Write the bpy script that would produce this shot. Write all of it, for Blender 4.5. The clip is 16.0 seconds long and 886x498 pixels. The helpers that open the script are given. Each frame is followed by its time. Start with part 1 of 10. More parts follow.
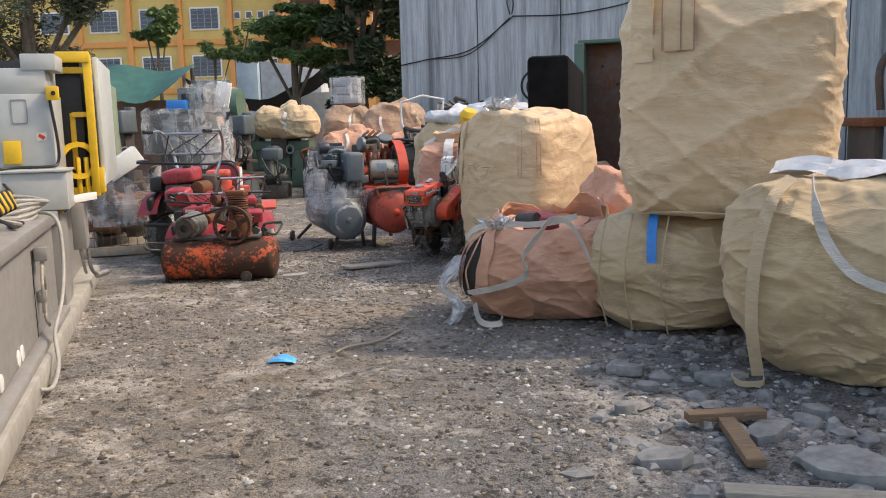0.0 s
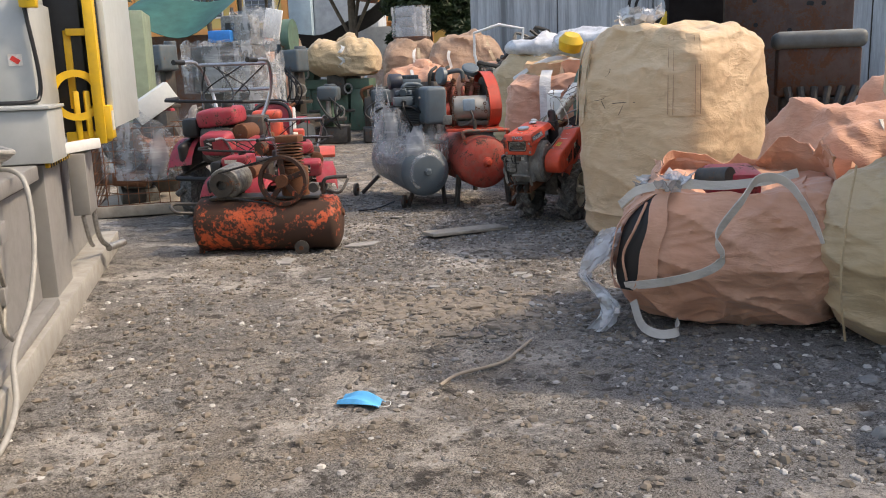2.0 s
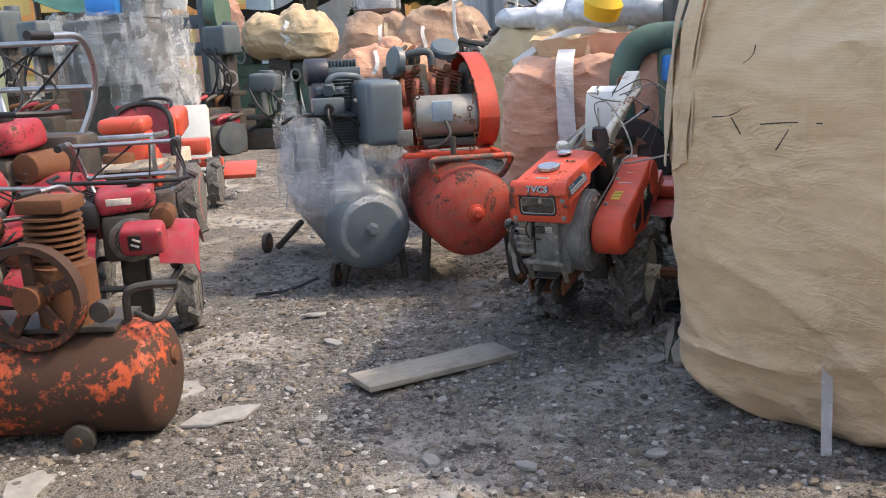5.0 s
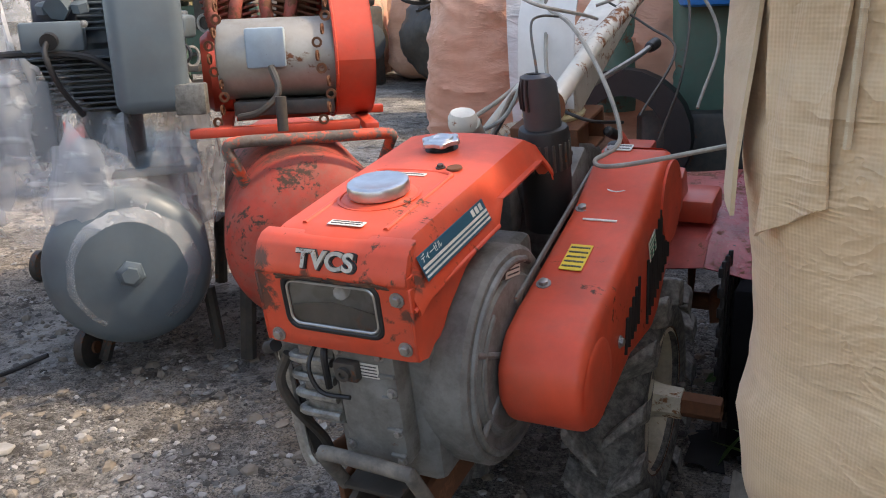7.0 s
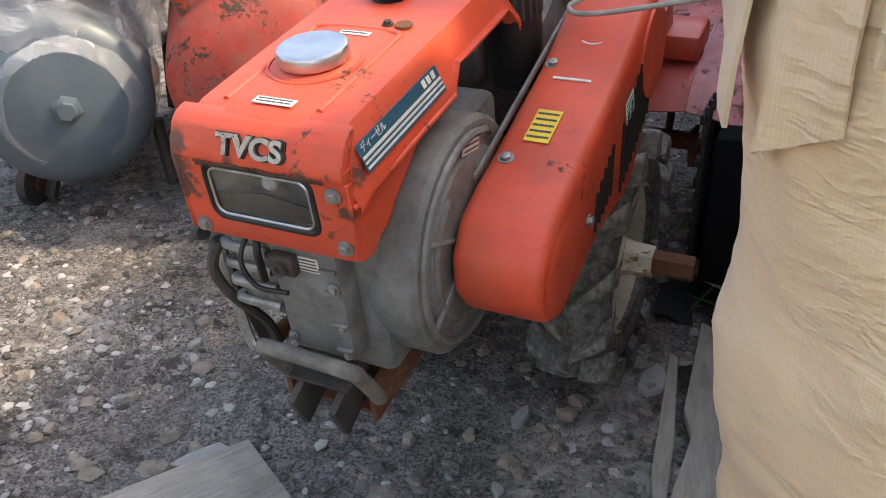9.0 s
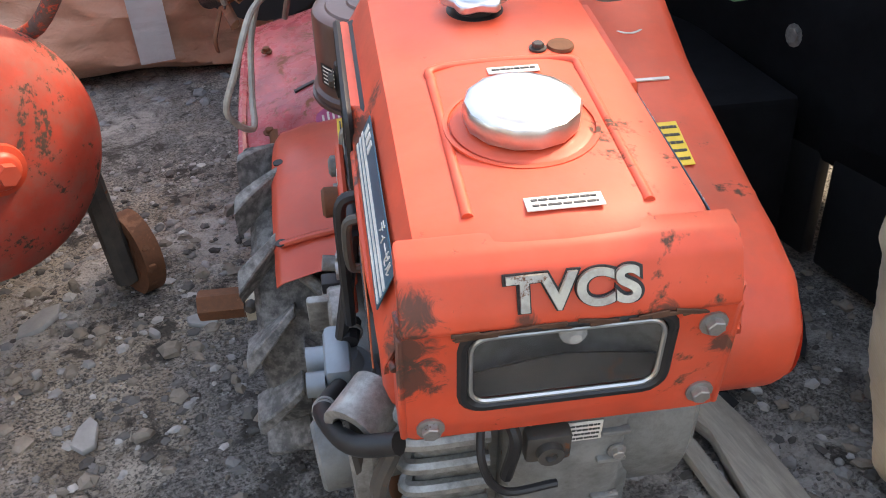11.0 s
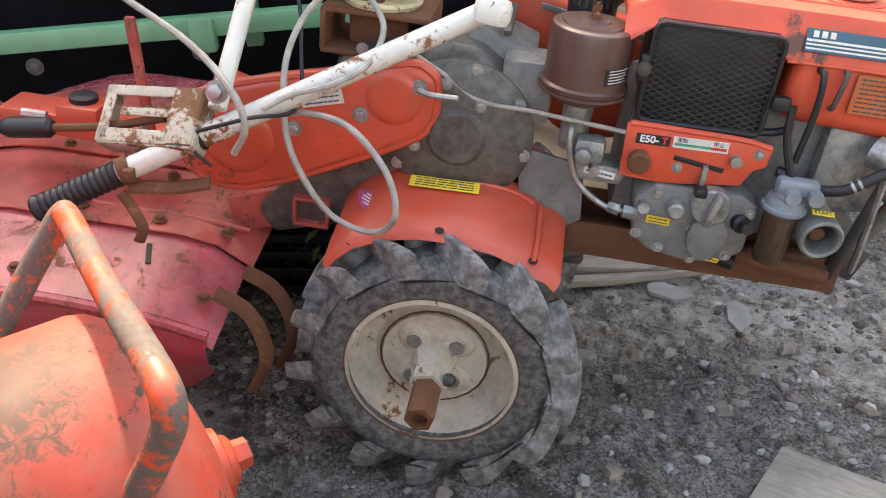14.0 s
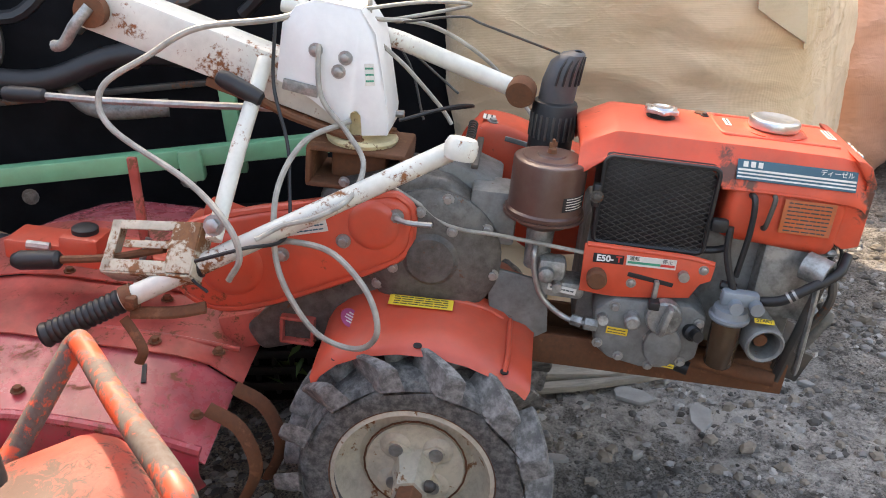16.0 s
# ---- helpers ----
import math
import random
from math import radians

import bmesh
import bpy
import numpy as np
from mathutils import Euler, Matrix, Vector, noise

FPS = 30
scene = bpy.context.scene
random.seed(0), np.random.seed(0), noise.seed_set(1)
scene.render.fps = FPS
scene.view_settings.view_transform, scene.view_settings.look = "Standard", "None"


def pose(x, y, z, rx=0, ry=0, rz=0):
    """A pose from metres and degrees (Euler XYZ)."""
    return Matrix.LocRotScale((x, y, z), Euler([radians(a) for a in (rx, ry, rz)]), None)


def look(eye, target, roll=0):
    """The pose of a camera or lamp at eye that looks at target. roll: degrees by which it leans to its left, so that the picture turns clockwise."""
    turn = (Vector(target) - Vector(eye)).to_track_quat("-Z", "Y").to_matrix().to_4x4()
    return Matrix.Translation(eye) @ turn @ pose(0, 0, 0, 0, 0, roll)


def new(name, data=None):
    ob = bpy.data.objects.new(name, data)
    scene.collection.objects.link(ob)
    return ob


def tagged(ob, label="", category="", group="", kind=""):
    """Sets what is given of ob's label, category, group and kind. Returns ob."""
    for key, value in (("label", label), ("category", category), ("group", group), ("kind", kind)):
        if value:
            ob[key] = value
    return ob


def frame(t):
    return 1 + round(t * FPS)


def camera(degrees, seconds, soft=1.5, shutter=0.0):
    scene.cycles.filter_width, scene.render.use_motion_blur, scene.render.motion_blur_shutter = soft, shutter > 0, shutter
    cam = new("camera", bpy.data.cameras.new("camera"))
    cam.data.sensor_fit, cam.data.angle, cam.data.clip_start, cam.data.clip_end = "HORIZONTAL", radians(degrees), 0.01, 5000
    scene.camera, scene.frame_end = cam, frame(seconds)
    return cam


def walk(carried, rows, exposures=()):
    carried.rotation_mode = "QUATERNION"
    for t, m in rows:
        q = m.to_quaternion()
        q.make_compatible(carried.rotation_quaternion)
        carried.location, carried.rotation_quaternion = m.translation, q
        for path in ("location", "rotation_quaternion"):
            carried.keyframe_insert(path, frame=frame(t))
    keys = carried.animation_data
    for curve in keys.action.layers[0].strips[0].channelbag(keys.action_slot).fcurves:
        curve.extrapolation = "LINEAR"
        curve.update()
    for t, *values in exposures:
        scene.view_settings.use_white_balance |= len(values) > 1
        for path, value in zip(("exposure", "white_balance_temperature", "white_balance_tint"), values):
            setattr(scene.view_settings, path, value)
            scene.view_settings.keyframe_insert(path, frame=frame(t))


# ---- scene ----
cam = camera(53.7, 16.0, 1.0)
PATH = [
    (0, (0.83, -1.536, 1.675), (0.697, 0.44, 1.393), -1.5),
    (0.5, (0.586, -1.044, 1.631), (0.367, 0.926, 1.368), -1.4),
    (1, (0.413, -0.495, 1.595), (0.158, 1.47, 1.322), -1.7),
    (1.5, (0.255, 0.123, 1.535), (-0.007, 2.072, 1.171), -1.7),
    (2, (0.148, 0.751, 1.519), (-0.106, 2.693, 1.115), -2.0),
    (2.5, (-0.056, 1.454, 1.551), (-0.3, 3.392, 1.122), -2.2),
    (3, (-0.186, 2.171, 1.511), (-0.423, 4.108, 1.074), -2.2),
    (3.2, (-0.218, 2.451, 1.528), (-0.454, 4.388, 1.093), -2.3),
    (5.3, (-0.147, 5.267, 1.499), (-0.368, 7.203, 1.05), -2.6),
    (5.5, (-0.088, 5.566, 1.478), (-0.313, 7.502, 1.03), -2.5),
    (6, (0.034, 6.305, 1.481), (-0.194, 8.24, 1.029), -2.5),
    (6.5, (0.033, 6.93, 1.412), (-0.194, 8.865, 0.962), -2.3),
    (7, (0.129, 7.48, 1.235), (-0.094, 9.393, 0.697), -2.3),
    (7.5, (0.207, 7.641, 1.249), (-0.011, 9.431, 0.383), -2.5),
    (8, (0.227, 7.664, 1.297), (0.011, 9.429, 0.382), -2.8),
    (8.2, (0.231, 7.666, 1.296), (0.016, 9.425, 0.368), -2.7),
    (10.3, (-0.293, 7.855, 1.248), (-0.098, 9.585, 0.263), -0.9),
    (10.5, (-0.387, 7.927, 1.236), (-0.058, 9.632, 0.245), -1.5),
    (11, (-0.522, 8.246, 1.239), (0.28, 9.77, 0.222), -2.1),
    (11.2, (-0.572, 8.37, 1.243), (0.429, 9.761, 0.211), -2.8),
    (11.5, (-0.709, 8.556, 1.22), (0.606, 9.64, 0.172), -2.4),
    (12, (-0.837, 8.932, 1.21), (0.761, 9.51, 0.155), -1.8),
    (12.5, (-1.005, 9.263, 1.26), (0.711, 9.516, 0.264), -1.7),
    (13, (-1.216, 9.5, 1.242), (0.504, 9.392, 0.226), -2.5),
    (13.5, (-1.346, 9.708, 1.282), (0.365, 9.481, 0.272), -4.0),
    (14, (-1.536, 9.871, 1.395), (0.165, 9.565, 0.389), -4.4),
    (14.5, (-1.591, 9.92, 1.446), (0.112, 9.566, 0.459), -4.5),
    (15, (-1.622, 9.929, 1.476), (0.102, 9.552, 0.534), -4.5),
    (15.5, (-1.643, 9.92, 1.479), (0.119, 9.522, 0.619), -4.6),
    (16, (-1.658, 9.899, 1.486), (0.131, 9.494, 0.69), -4.6),
]
walk(cam, [(t, look(eye, target, roll)) for t, eye, target, roll in PATH], [(0, 1.36, 7900, 12), (3.2, 1.36, 7700, 12), (5.5, 1.75, 7600, 12), (7, 1.85, 7800, 12), (7.5, 2.1, 8000, 12), (8, 2.2, 8200, 12), (10.5, 2.3, 8200, 12), (11, 2.48, 8300, 12), (12, 2.42, 8900, 12), (12.5, 2.62, 9500, 12), (13.5, 2.92, 9400, 12), (14.5, 2.78, 9000, 12), (16, 2.65, 8700, 12)])

# ---- world, sun, exposure ----
SUN_AZ, SUN_EL = 4.0, 47.0          # degrees: the sun stands over +x, turned towards +y
world = bpy.data.worlds.new("world")
scene.world = world
world.use_nodes = True
wn, wl = world.node_tree.nodes, world.node_tree.links
sky = wn.new("ShaderNodeTexSky")
sky.sky_type, sky.sun_disc = "NISHITA", False
sky.sun_elevation, sky.sun_rotation = radians(SUN_EL), radians(90 - SUN_AZ)
sky.dust_density, sky.ozone_density = 2.0, 1.0
wn["Background"].inputs["Strength"].default_value = 0.145
wl.new(sky.outputs[0], wn["Background"].inputs[0])
sun_data = bpy.data.lights.new("sun", "SUN")
sun_data.energy, sun_data.angle, sun_data.color = 1.05, radians(2.0), (1.0, 0.92, 0.82)
sun = new("sun", sun_data)
sun.matrix_world = look(
    (30 * math.cos(radians(SUN_AZ)) * math.cos(radians(SUN_EL)), 30 * math.sin(radians(SUN_AZ)) * math.cos(radians(SUN_EL)) + 8, 30 * math.sin(radians(SUN_EL))),
    (0, 8, 0))

# ---- materials ----


class Nodes:
    """A node material under construction."""

    def __init__(self, name):
        self.mat = bpy.data.materials.new(name)
        self.mat.use_nodes = True
        self.n, self.l = self.mat.node_tree.nodes, self.mat.node_tree.links
        self.bsdf = self.n["Principled BSDF"]
        co = self.n.new("ShaderNodeTexCoord")
        self.co = co.outputs["Object"]
        rnd = self.n.new("ShaderNodeObjectInfo")
        self.rand = rnd.outputs["Random"]

    def mapping(self, scale, rot=(0, 0, 0)):
        m = self.n.new("ShaderNodeMapping")
        m.inputs["Scale"].default_value = scale
        m.inputs["Rotation"].default_value = rot
        self.l.new(self.co, m.inputs["Vector"])
        return m.outputs[0]

    def noise(self, scale, detail=4.0, rough=0.6, dist=0.0, vec=None):
        t = self.n.new("ShaderNodeTexNoise")
        t.inputs["Scale"].default_value, t.inputs["Detail"].default_value = scale, detail
        t.inputs["Roughness"].default_value, t.inputs["Distortion"].default_value = rough, dist
        self.l.new(vec or self.co, t.inputs["Vector"])
        return t.outputs["Fac"]

    def voronoi(self, scale, feature="F1", vec=None, out="Distance"):
        t = self.n.new("ShaderNodeTexVoronoi")
        t.feature = feature
        t.inputs["Scale"].default_value = scale
        self.l.new(vec or self.co, t.inputs["Vector"])
        return t.outputs[out]

    def wave(self, scale, dist=2.0, direction="Z", vec=None):
        t = self.n.new("ShaderNodeTexWave")
        t.bands_direction = direction
        t.inputs["Scale"].default_value, t.inputs["Distortion"].default_value = scale, dist
        self.l.new(vec or self.co, t.inputs["Vector"])
        return t.outputs["Fac"]

    def ramp(self, fac, *stops):
        r = self.n.new("ShaderNodeValToRGB")
        e = r.color_ramp.elements
        while len(e) < len(stops):
            e.new(0.5)
        for k, (p, c) in enumerate(stops):
            e[k].position = p
            e[k].color = (c, c, c, 1) if isinstance(c, (int, float)) else (*c, 1)
        self.l.new(fac, r.inputs[0])
        return r.outputs[0]

    def mix(self, fac, a, b, mode="MIX"):
        m = self.n.new("ShaderNodeMix")
        m.data_type, m.blend_type = "RGBA", mode
        for k, v in ((0, fac), (6, a), (7, b)):
            if isinstance(v, (int, float)):
                m.inputs[k].default_value = v if k == 0 else (v, v, v, 1)
            elif isinstance(v, tuple):
                m.inputs[k].default_value = (*v, 1)
            else:
                self.l.new(v, m.inputs[k])
        return m.outputs[2]

    def math(self, op, a, b=0.5):
        m = self.n.new("ShaderNodeMath")
        m.operation = op
        for k, v in ((0, a), (1, b)):
            if isinstance(v, (int, float)):
                m.inputs[k].default_value = v
            else:
                self.l.new(v, m.inputs[k])
        return m.outputs[0]

    def put(self, name, v):
        s = self.bsdf.inputs[name]
        if isinstance(v, tuple):
            s.default_value = (*v, 1) if len(v) == 3 else v
        elif isinstance(v, (int, float)):
            s.default_value = v
        else:
            self.l.new(v, s)

    def bump(self, height, strength=0.4, distance=0.01, under=None):
        b = self.n.new("ShaderNodeBump")
        b.inputs["Strength"].default_value, b.inputs["Distance"].default_value = strength, distance
        self.l.new(height, b.inputs["Height"])
        if under is not None:
            self.l.new(under, b.inputs["Normal"])
        return b.outputs[0]


RUST, DARK_RUST = (0.20, 0.075, 0.03), (0.07, 0.03, 0.016)


def paint(name, col, rust=0.3, rough=0.4, dirt=0.35, metal=0.0, dirtcol=(0.16, 0.13, 0.10), scale=1.0, rustcol=RUST, fade=0.2, coat=0.0, cast=0.0, soot_and_shade=()):
    """Painted or bare metal with fading, dust, chips and rust patches."""
    k = Nodes(name)
    big = k.noise(5 * scale, 5, 0.6)
    fine = k.noise(38 * scale, 5, 0.65)
    pale = tuple(min(1, c * (1 + fade) + 0.04 * fade) for c in col)
    deep = tuple(c * (1 - 0.6 * fade) for c in col)
    base = k.mix(k.ramp(big, (0.3, 0.0), (0.7, 1.0)), deep, pale)
    dust = k.math("MULTIPLY", k.ramp(k.noise(9 * scale, 8, 0.7), (0.42, 0.0), (0.72, 1.0)), dirt)
    base = k.mix(dust, base, dirtcol)
    mask = k.ramp(k.math("ADD", k.math("MULTIPLY", k.noise(3.2 * scale, 8, 0.72, 0.6), 0.7), k.math("MULTIPLY", fine, 0.3)),
                  (0.66 - 0.22 * rust, 0.0), (0.69 - 0.20 * rust, 1.0))
    rusty = k.mix(fine, DARK_RUST, rustcol)
    base = k.mix(mask, base, rusty)
    for p, r in soot_and_shade:
        d = k.n.new("ShaderNodeVectorMath")
        d.operation = "DISTANCE"
        d.inputs[1].default_value = p
        k.l.new(k.co, d.inputs[0])
        ragged = k.math("ADD", d.outputs["Value"], k.math("MULTIPLY", k.math("SUBTRACT", k.noise(42, 6, 0.75, 1.5), 0.5), r * 3.2))
        base = k.mix(k.ramp(ragged, (r * 0.55, 0.9), (r, 0.0)), base, (0.06, 0.035, 0.025))
    if cast:
        pits = k.noise(20, 7, 0.72)
        base = k.mix(k.math("MULTIPLY", k.ramp(pits, (0.48, 0.0), (0.70, 1.0)), cast), base, (0.035, 0.03, 0.026))
    k.put("Base Color", base)
    k.put("Metallic", k.math("MULTIPLY", k.math("SUBTRACT", 1.0, mask), metal) if metal else 0.0)
    k.put("Roughness", k.mix(k.math("MAXIMUM", mask, dust), rough, 0.85))
    k.put("Coat Weight", coat)
    n0 = k.bump(k.math("ADD", k.math("MULTIPLY", mask, -0.3), k.math("MULTIPLY", fine, 0.35)), 0.25, 0.002)
    k.put("Normal", k.bump(k.noise(140, 3, 0.7), 0.4, 0.002, n0) if cast else n0)
    return k.mat


def fabric(name, col, pale, stain, weave=420):
    """Woven plastic sacking: fine ribs, dusty folds and stains."""
    k = Nodes(name)
    base = k.mix(k.ramp(k.noise(2.2, 6, 0.6), (0.3, 0.0), (0.7, 1.0)), col, pale)
    base = k.mix(k.math("MULTIPLY", k.ramp(k.noise(1.6, 8, 0.7, 1.0), (0.52, 0.0), (0.72, 1.0)), 0.55), base, stain)
    streak = k.noise(7, 5, 0.6, 0.4, k.mapping((1, 1, 5)))
    base = k.mix(k.math("MULTIPLY", k.ramp(streak, (0.5, 0.0), (0.75, 1.0)), 0.3), base, stain)
    k.put("Base Color", base)
    k.put("Roughness", 0.62)
    k.put("Sheen Weight", 0.15)
    w1 = k.wave(weave / 6.283, 0.4, "Z")
    w2 = k.wave(weave / 6.283, 0.4, "X")
    # folds that flow across the cloth and fade in and out, over soft rumples
    gate = k.ramp(k.noise(1.4, 3, 0.5), (0.42, 0.0), (0.60, 1.0))
    gate2 = k.ramp(k.noise(1.9, 3, 0.5, 0.4), (0.46, 0.0), (0.62, 1.0))
    f1 = k.math("MULTIPLY", k.wave(1.9, 7.0, "Z"), gate)
    f2 = k.math("MULTIPLY", k.wave(2.6, 8.0, "DIAGONAL", k.mapping((1, -1, 0.9), (0.3, 0.0, 0.6))), gate2)
    rumple = k.noise(4.0, 4, 0.5, 0.5, k.mapping((1, 1, 2.0)))
    n1 = k.bump(k.math("ADD", w1, w2), 0.16, 0.002)
    folds = k.math("ADD", k.math("MULTIPLY", rumple, 1.1), k.math("MULTIPLY", k.math("ADD", f1, f2), 0.5))
    fine = k.math("MULTIPLY", gate2, k.math("POWER", k.math("SUBTRACT", 1.0, k.math("ABSOLUTE", k.math("SUBTRACT", k.math("MULTIPLY", k.noise(6.0, 3, 0.55, 0.8, k.mapping((1, 1, 2.6))), 2.0), 1.0))), 7.0))
    n2 = k.bump(fine, 0.35, 0.010, n1)
    k.put("Normal", k.bump(folds, 0.6, 0.026, n2))
    return k.mat


def plain(name, col, rough=0.6, metal=0.0, var=0.25, scale=20.0, bump=0.15, spec=0.5):
    k = Nodes(name)
    k.put("Specular IOR Level", spec)
    f = k.noise(scale, 6, 0.65)
    k.put("Base Color", k.mix(k.ramp(f, (0.3, 0.0), (0.7, 1.0)), tuple(c * (1 - var) for c in col), tuple(min(1, c * (1 + var)) for c in col)))
    k.put("Roughness", k.mix(k.noise(scale * 0.4, 4), max(0.05, rough - 0.12), min(1, rough + 0.12)))
    k.put("Metallic", metal)
    k.put("Normal", k.bump(f, bump, 0.002))
    return k.mat


def clear_film(name, body=0.0):
    """Crinkled stretch film: mostly see-through, drawn into long glossy pleats."""
    k = Nodes(name)
    tr = k.n.new("ShaderNodeBsdfTransparent")
    mx = k.n.new("ShaderNodeMixShader")
    pleat = k.ramp(k.noise(5.0, 3, 0.55, 0.7, k.mapping((1.0, 1.0, 0.30), (0.5, 0.35, 0.2))), (0.47, 0.0), (0.60, 1.0))
    hair = k.ramp(k.noise(24, 2, 0.5, 0.15, k.mapping((0.10, 1.0, 1.0), (0.7, 0.5, 0.4))), (0.54, 0.0), (0.66, 1.0))
    veil = k.ramp(k.noise(2.4, 4, 0.6), (0.38, 0.10 + body), (0.72, 0.26 + body))
    cover = k.math("MINIMUM", k.math("ADD", veil, k.math("ADD", k.math("MULTIPLY", pleat, 0.30), k.math("MULTIPLY", hair, 0.16))), 0.9)
    k.l.new(cover, mx.inputs[0])
    k.l.new(tr.outputs[0], mx.inputs[1])
    k.l.new(k.bsdf.outputs[0], mx.inputs[2])
    k.l.new(mx.outputs[0], k.n["Material Output"].inputs["Surface"])
    k.put("Base Color", (0.66, 0.68, 0.70))
    k.put("Roughness", 0.16)
    k.put("Normal", k.bump(k.math("ADD", k.math("MULTIPLY", pleat, 0.8), k.math("MULTIPLY", hair, 0.3)), 0.7, 0.012))
    return k.mat


def ground_material():
    k = Nodes("yard_ground")
    big = k.noise(0.55, 6, 0.66, 0.1)
    mid = k.noise(2.6, 7, 0.68)
    fine = k.noise(28, 8, 0.78)
    grit = k.noise(120, 4, 0.75)
    dry = k.mix(k.ramp(mid, (0.32, 0.0), (0.68, 1.0)), (0.105, 0.078, 0.052), (0.50, 0.43, 0.34))
    grey = k.mix(k.ramp(fine, (0.35, 0.0), (0.65, 1.0)), (0.085, 0.085, 0.085), (0.42, 0.415, 0.40))
    mud = k.mix(k.ramp(fine, (0.35, 0.0), (0.65, 1.0)), (0.062, 0.057, 0.052), (0.36, 0.34, 0.31))
    base = k.mix(k.ramp(big, (0.42, 0.0), (0.62, 1.0)), dry, grey)
    base = k.mix(k.ramp(k.noise(1.1, 9, 0.74, 0.15), (0.48, 0.0), (0.55, 0.9)), base, mud)
    # pale dried crust in flakes with hard edges
    crust = k.ramp(k.noise(1.7, 10, 0.76, 0.15), (0.52, 0.0), (0.565, 0.85))
    base = k.mix(crust, base, k.mix(fine, (0.26, 0.225, 0.18), (0.60, 0.55, 0.475)))
    # dark oily mud round the parked machines, grey gravel beside the sacks
    sep = k.n.new("ShaderNodeSeparateXYZ")
    k.l.new(k.co, sep.inputs[0])
    wob = k.math("MULTIPLY", k.math("SUBTRACT", k.noise(0.7, 6, 0.65), 0.5), 3.4)
    wob2 = k.math("MULTIPLY", k.math("SUBTRACT", k.noise(0.6, 6, 0.65, 0.2), 0.5), 3.0)
    fy = k.ramp(k.math("MULTIPLY", k.math("ADD", sep.outputs["Y"], wob), 0.1), (0.60, 0.0), (0.86, 0.8), (1.25, 0.8), (1.45, 0.0))
    base = k.mix(fy, base, mud)
    fx = k.ramp(k.math("MULTIPLY", k.math("ADD", k.math("ADD", sep.outputs["X"], wob2), 2.0), 0.2), (0.36, 0.0), (0.56, 0.8))
    fx = k.math("MULTIPLY", fx, k.ramp(k.math("MULTIPLY", sep.outputs["Y"], 0.1), (0.5, 1.0), (0.75, 0.0)))
    base = k.mix(fx, base, k.mix(fine, (0.08, 0.084, 0.088), (0.38, 0.38, 0.38)))
    # bedded chips of stone, each of its own tone
    def chips(scale, lo, hi, amount):
        t = k.n.new("ShaderNodeTexVoronoi")
        t.inputs["Scale"].default_value = scale
        wv = k.n.new("ShaderNodeVectorMath")
        wv.operation = "ADD"
        nz = k.n.new("ShaderNodeTexNoise")
        nz.inputs["Scale"].default_value = scale * 0.6
        sc = k.n.new("ShaderNodeVectorMath")
        sc.operation = "SCALE"
        sc.inputs["Scale"].default_value = 0.9 / scale
        k.l.new(nz.outputs["Color"], sc.inputs[0])
        k.l.new(k.co, nz.inputs["Vector"])
        k.l.new(k.co, wv.inputs[0])
        k.l.new(sc.outputs[0], wv.inputs[1])
        k.l.new(wv.outputs[0], t.inputs["Vector"])
        tone = k.n.new("ShaderNodeSeparateColor")
        k.l.new(t.outputs["Color"], tone.inputs[0])
        inside = k.ramp(t.outputs["Distance"], (lo, 1.0), (hi, 0.0))
        on = k.math("MULTIPLY", inside, k.ramp(tone.outputs[1], (1 - amount, 0.0), (1 - amount + 0.04, 1.0)))
        return on, tone.outputs[0]
    dens = k.ramp(k.noise(1.3, 6, 0.7), (0.40, 0.25), (0.62, 1.0))
    height = k.math("MULTIPLY", fine, 0.55)
    for scale, amount, up in ((26, 0.30, 0.9), (60, 0.55, 0.55), (130, 0.6, 0.3)):
        on, tone = chips(scale, 0.30, 0.42, amount)
        on = k.math("MULTIPLY", on, dens)
        base = k.mix(k.math("MULTIPLY", on, 0.85), base, k.mix(tone, (0.045, 0.042, 0.038), (0.44, 0.42, 0.385)))
        height = k.math("ADD", height, k.math("MULTIPLY", on, up))
    base = k.mix(k.ramp(grit, (0.40, 0.85), (0.53, 0.0)), base, (0.030, 0.026, 0.022))
    # wet dark patches and dark pits
    pit = k.ramp(k.noise(6.5, 8, 0.74, 0.2), (0.54, 0.0), (0.60, 0.9))
    base = k.mix(pit, base, (0.045, 0.038, 0.031))
    # cracked pale skin of dried mud over part of the lane
    skin_ = k.math("MULTIPLY", k.ramp(k.noise(0.9, 8, 0.7, 0.3), (0.53, 0.0), (0.60, 0.75)), k.ramp(k.noise(16, 6, 0.75, 0.6), (0.40, 0.0), (0.50, 1.0)))
    base = k.mix(skin_, base, (0.50, 0.465, 0.42))
    k.put("Base Color", base)
    k.put("Roughness", k.mix(fy, 0.93, 0.76))
    n1 = k.bump(height, 1.0, 0.020)
    n2 = k.bump(k.math("ADD", mid, k.math("MULTIPLY", crust, 0.25)), 0.7, 0.05, n1)
    k.put("Normal", k.bump(grit, 0.5, 0.004, n2))
    return k.mat


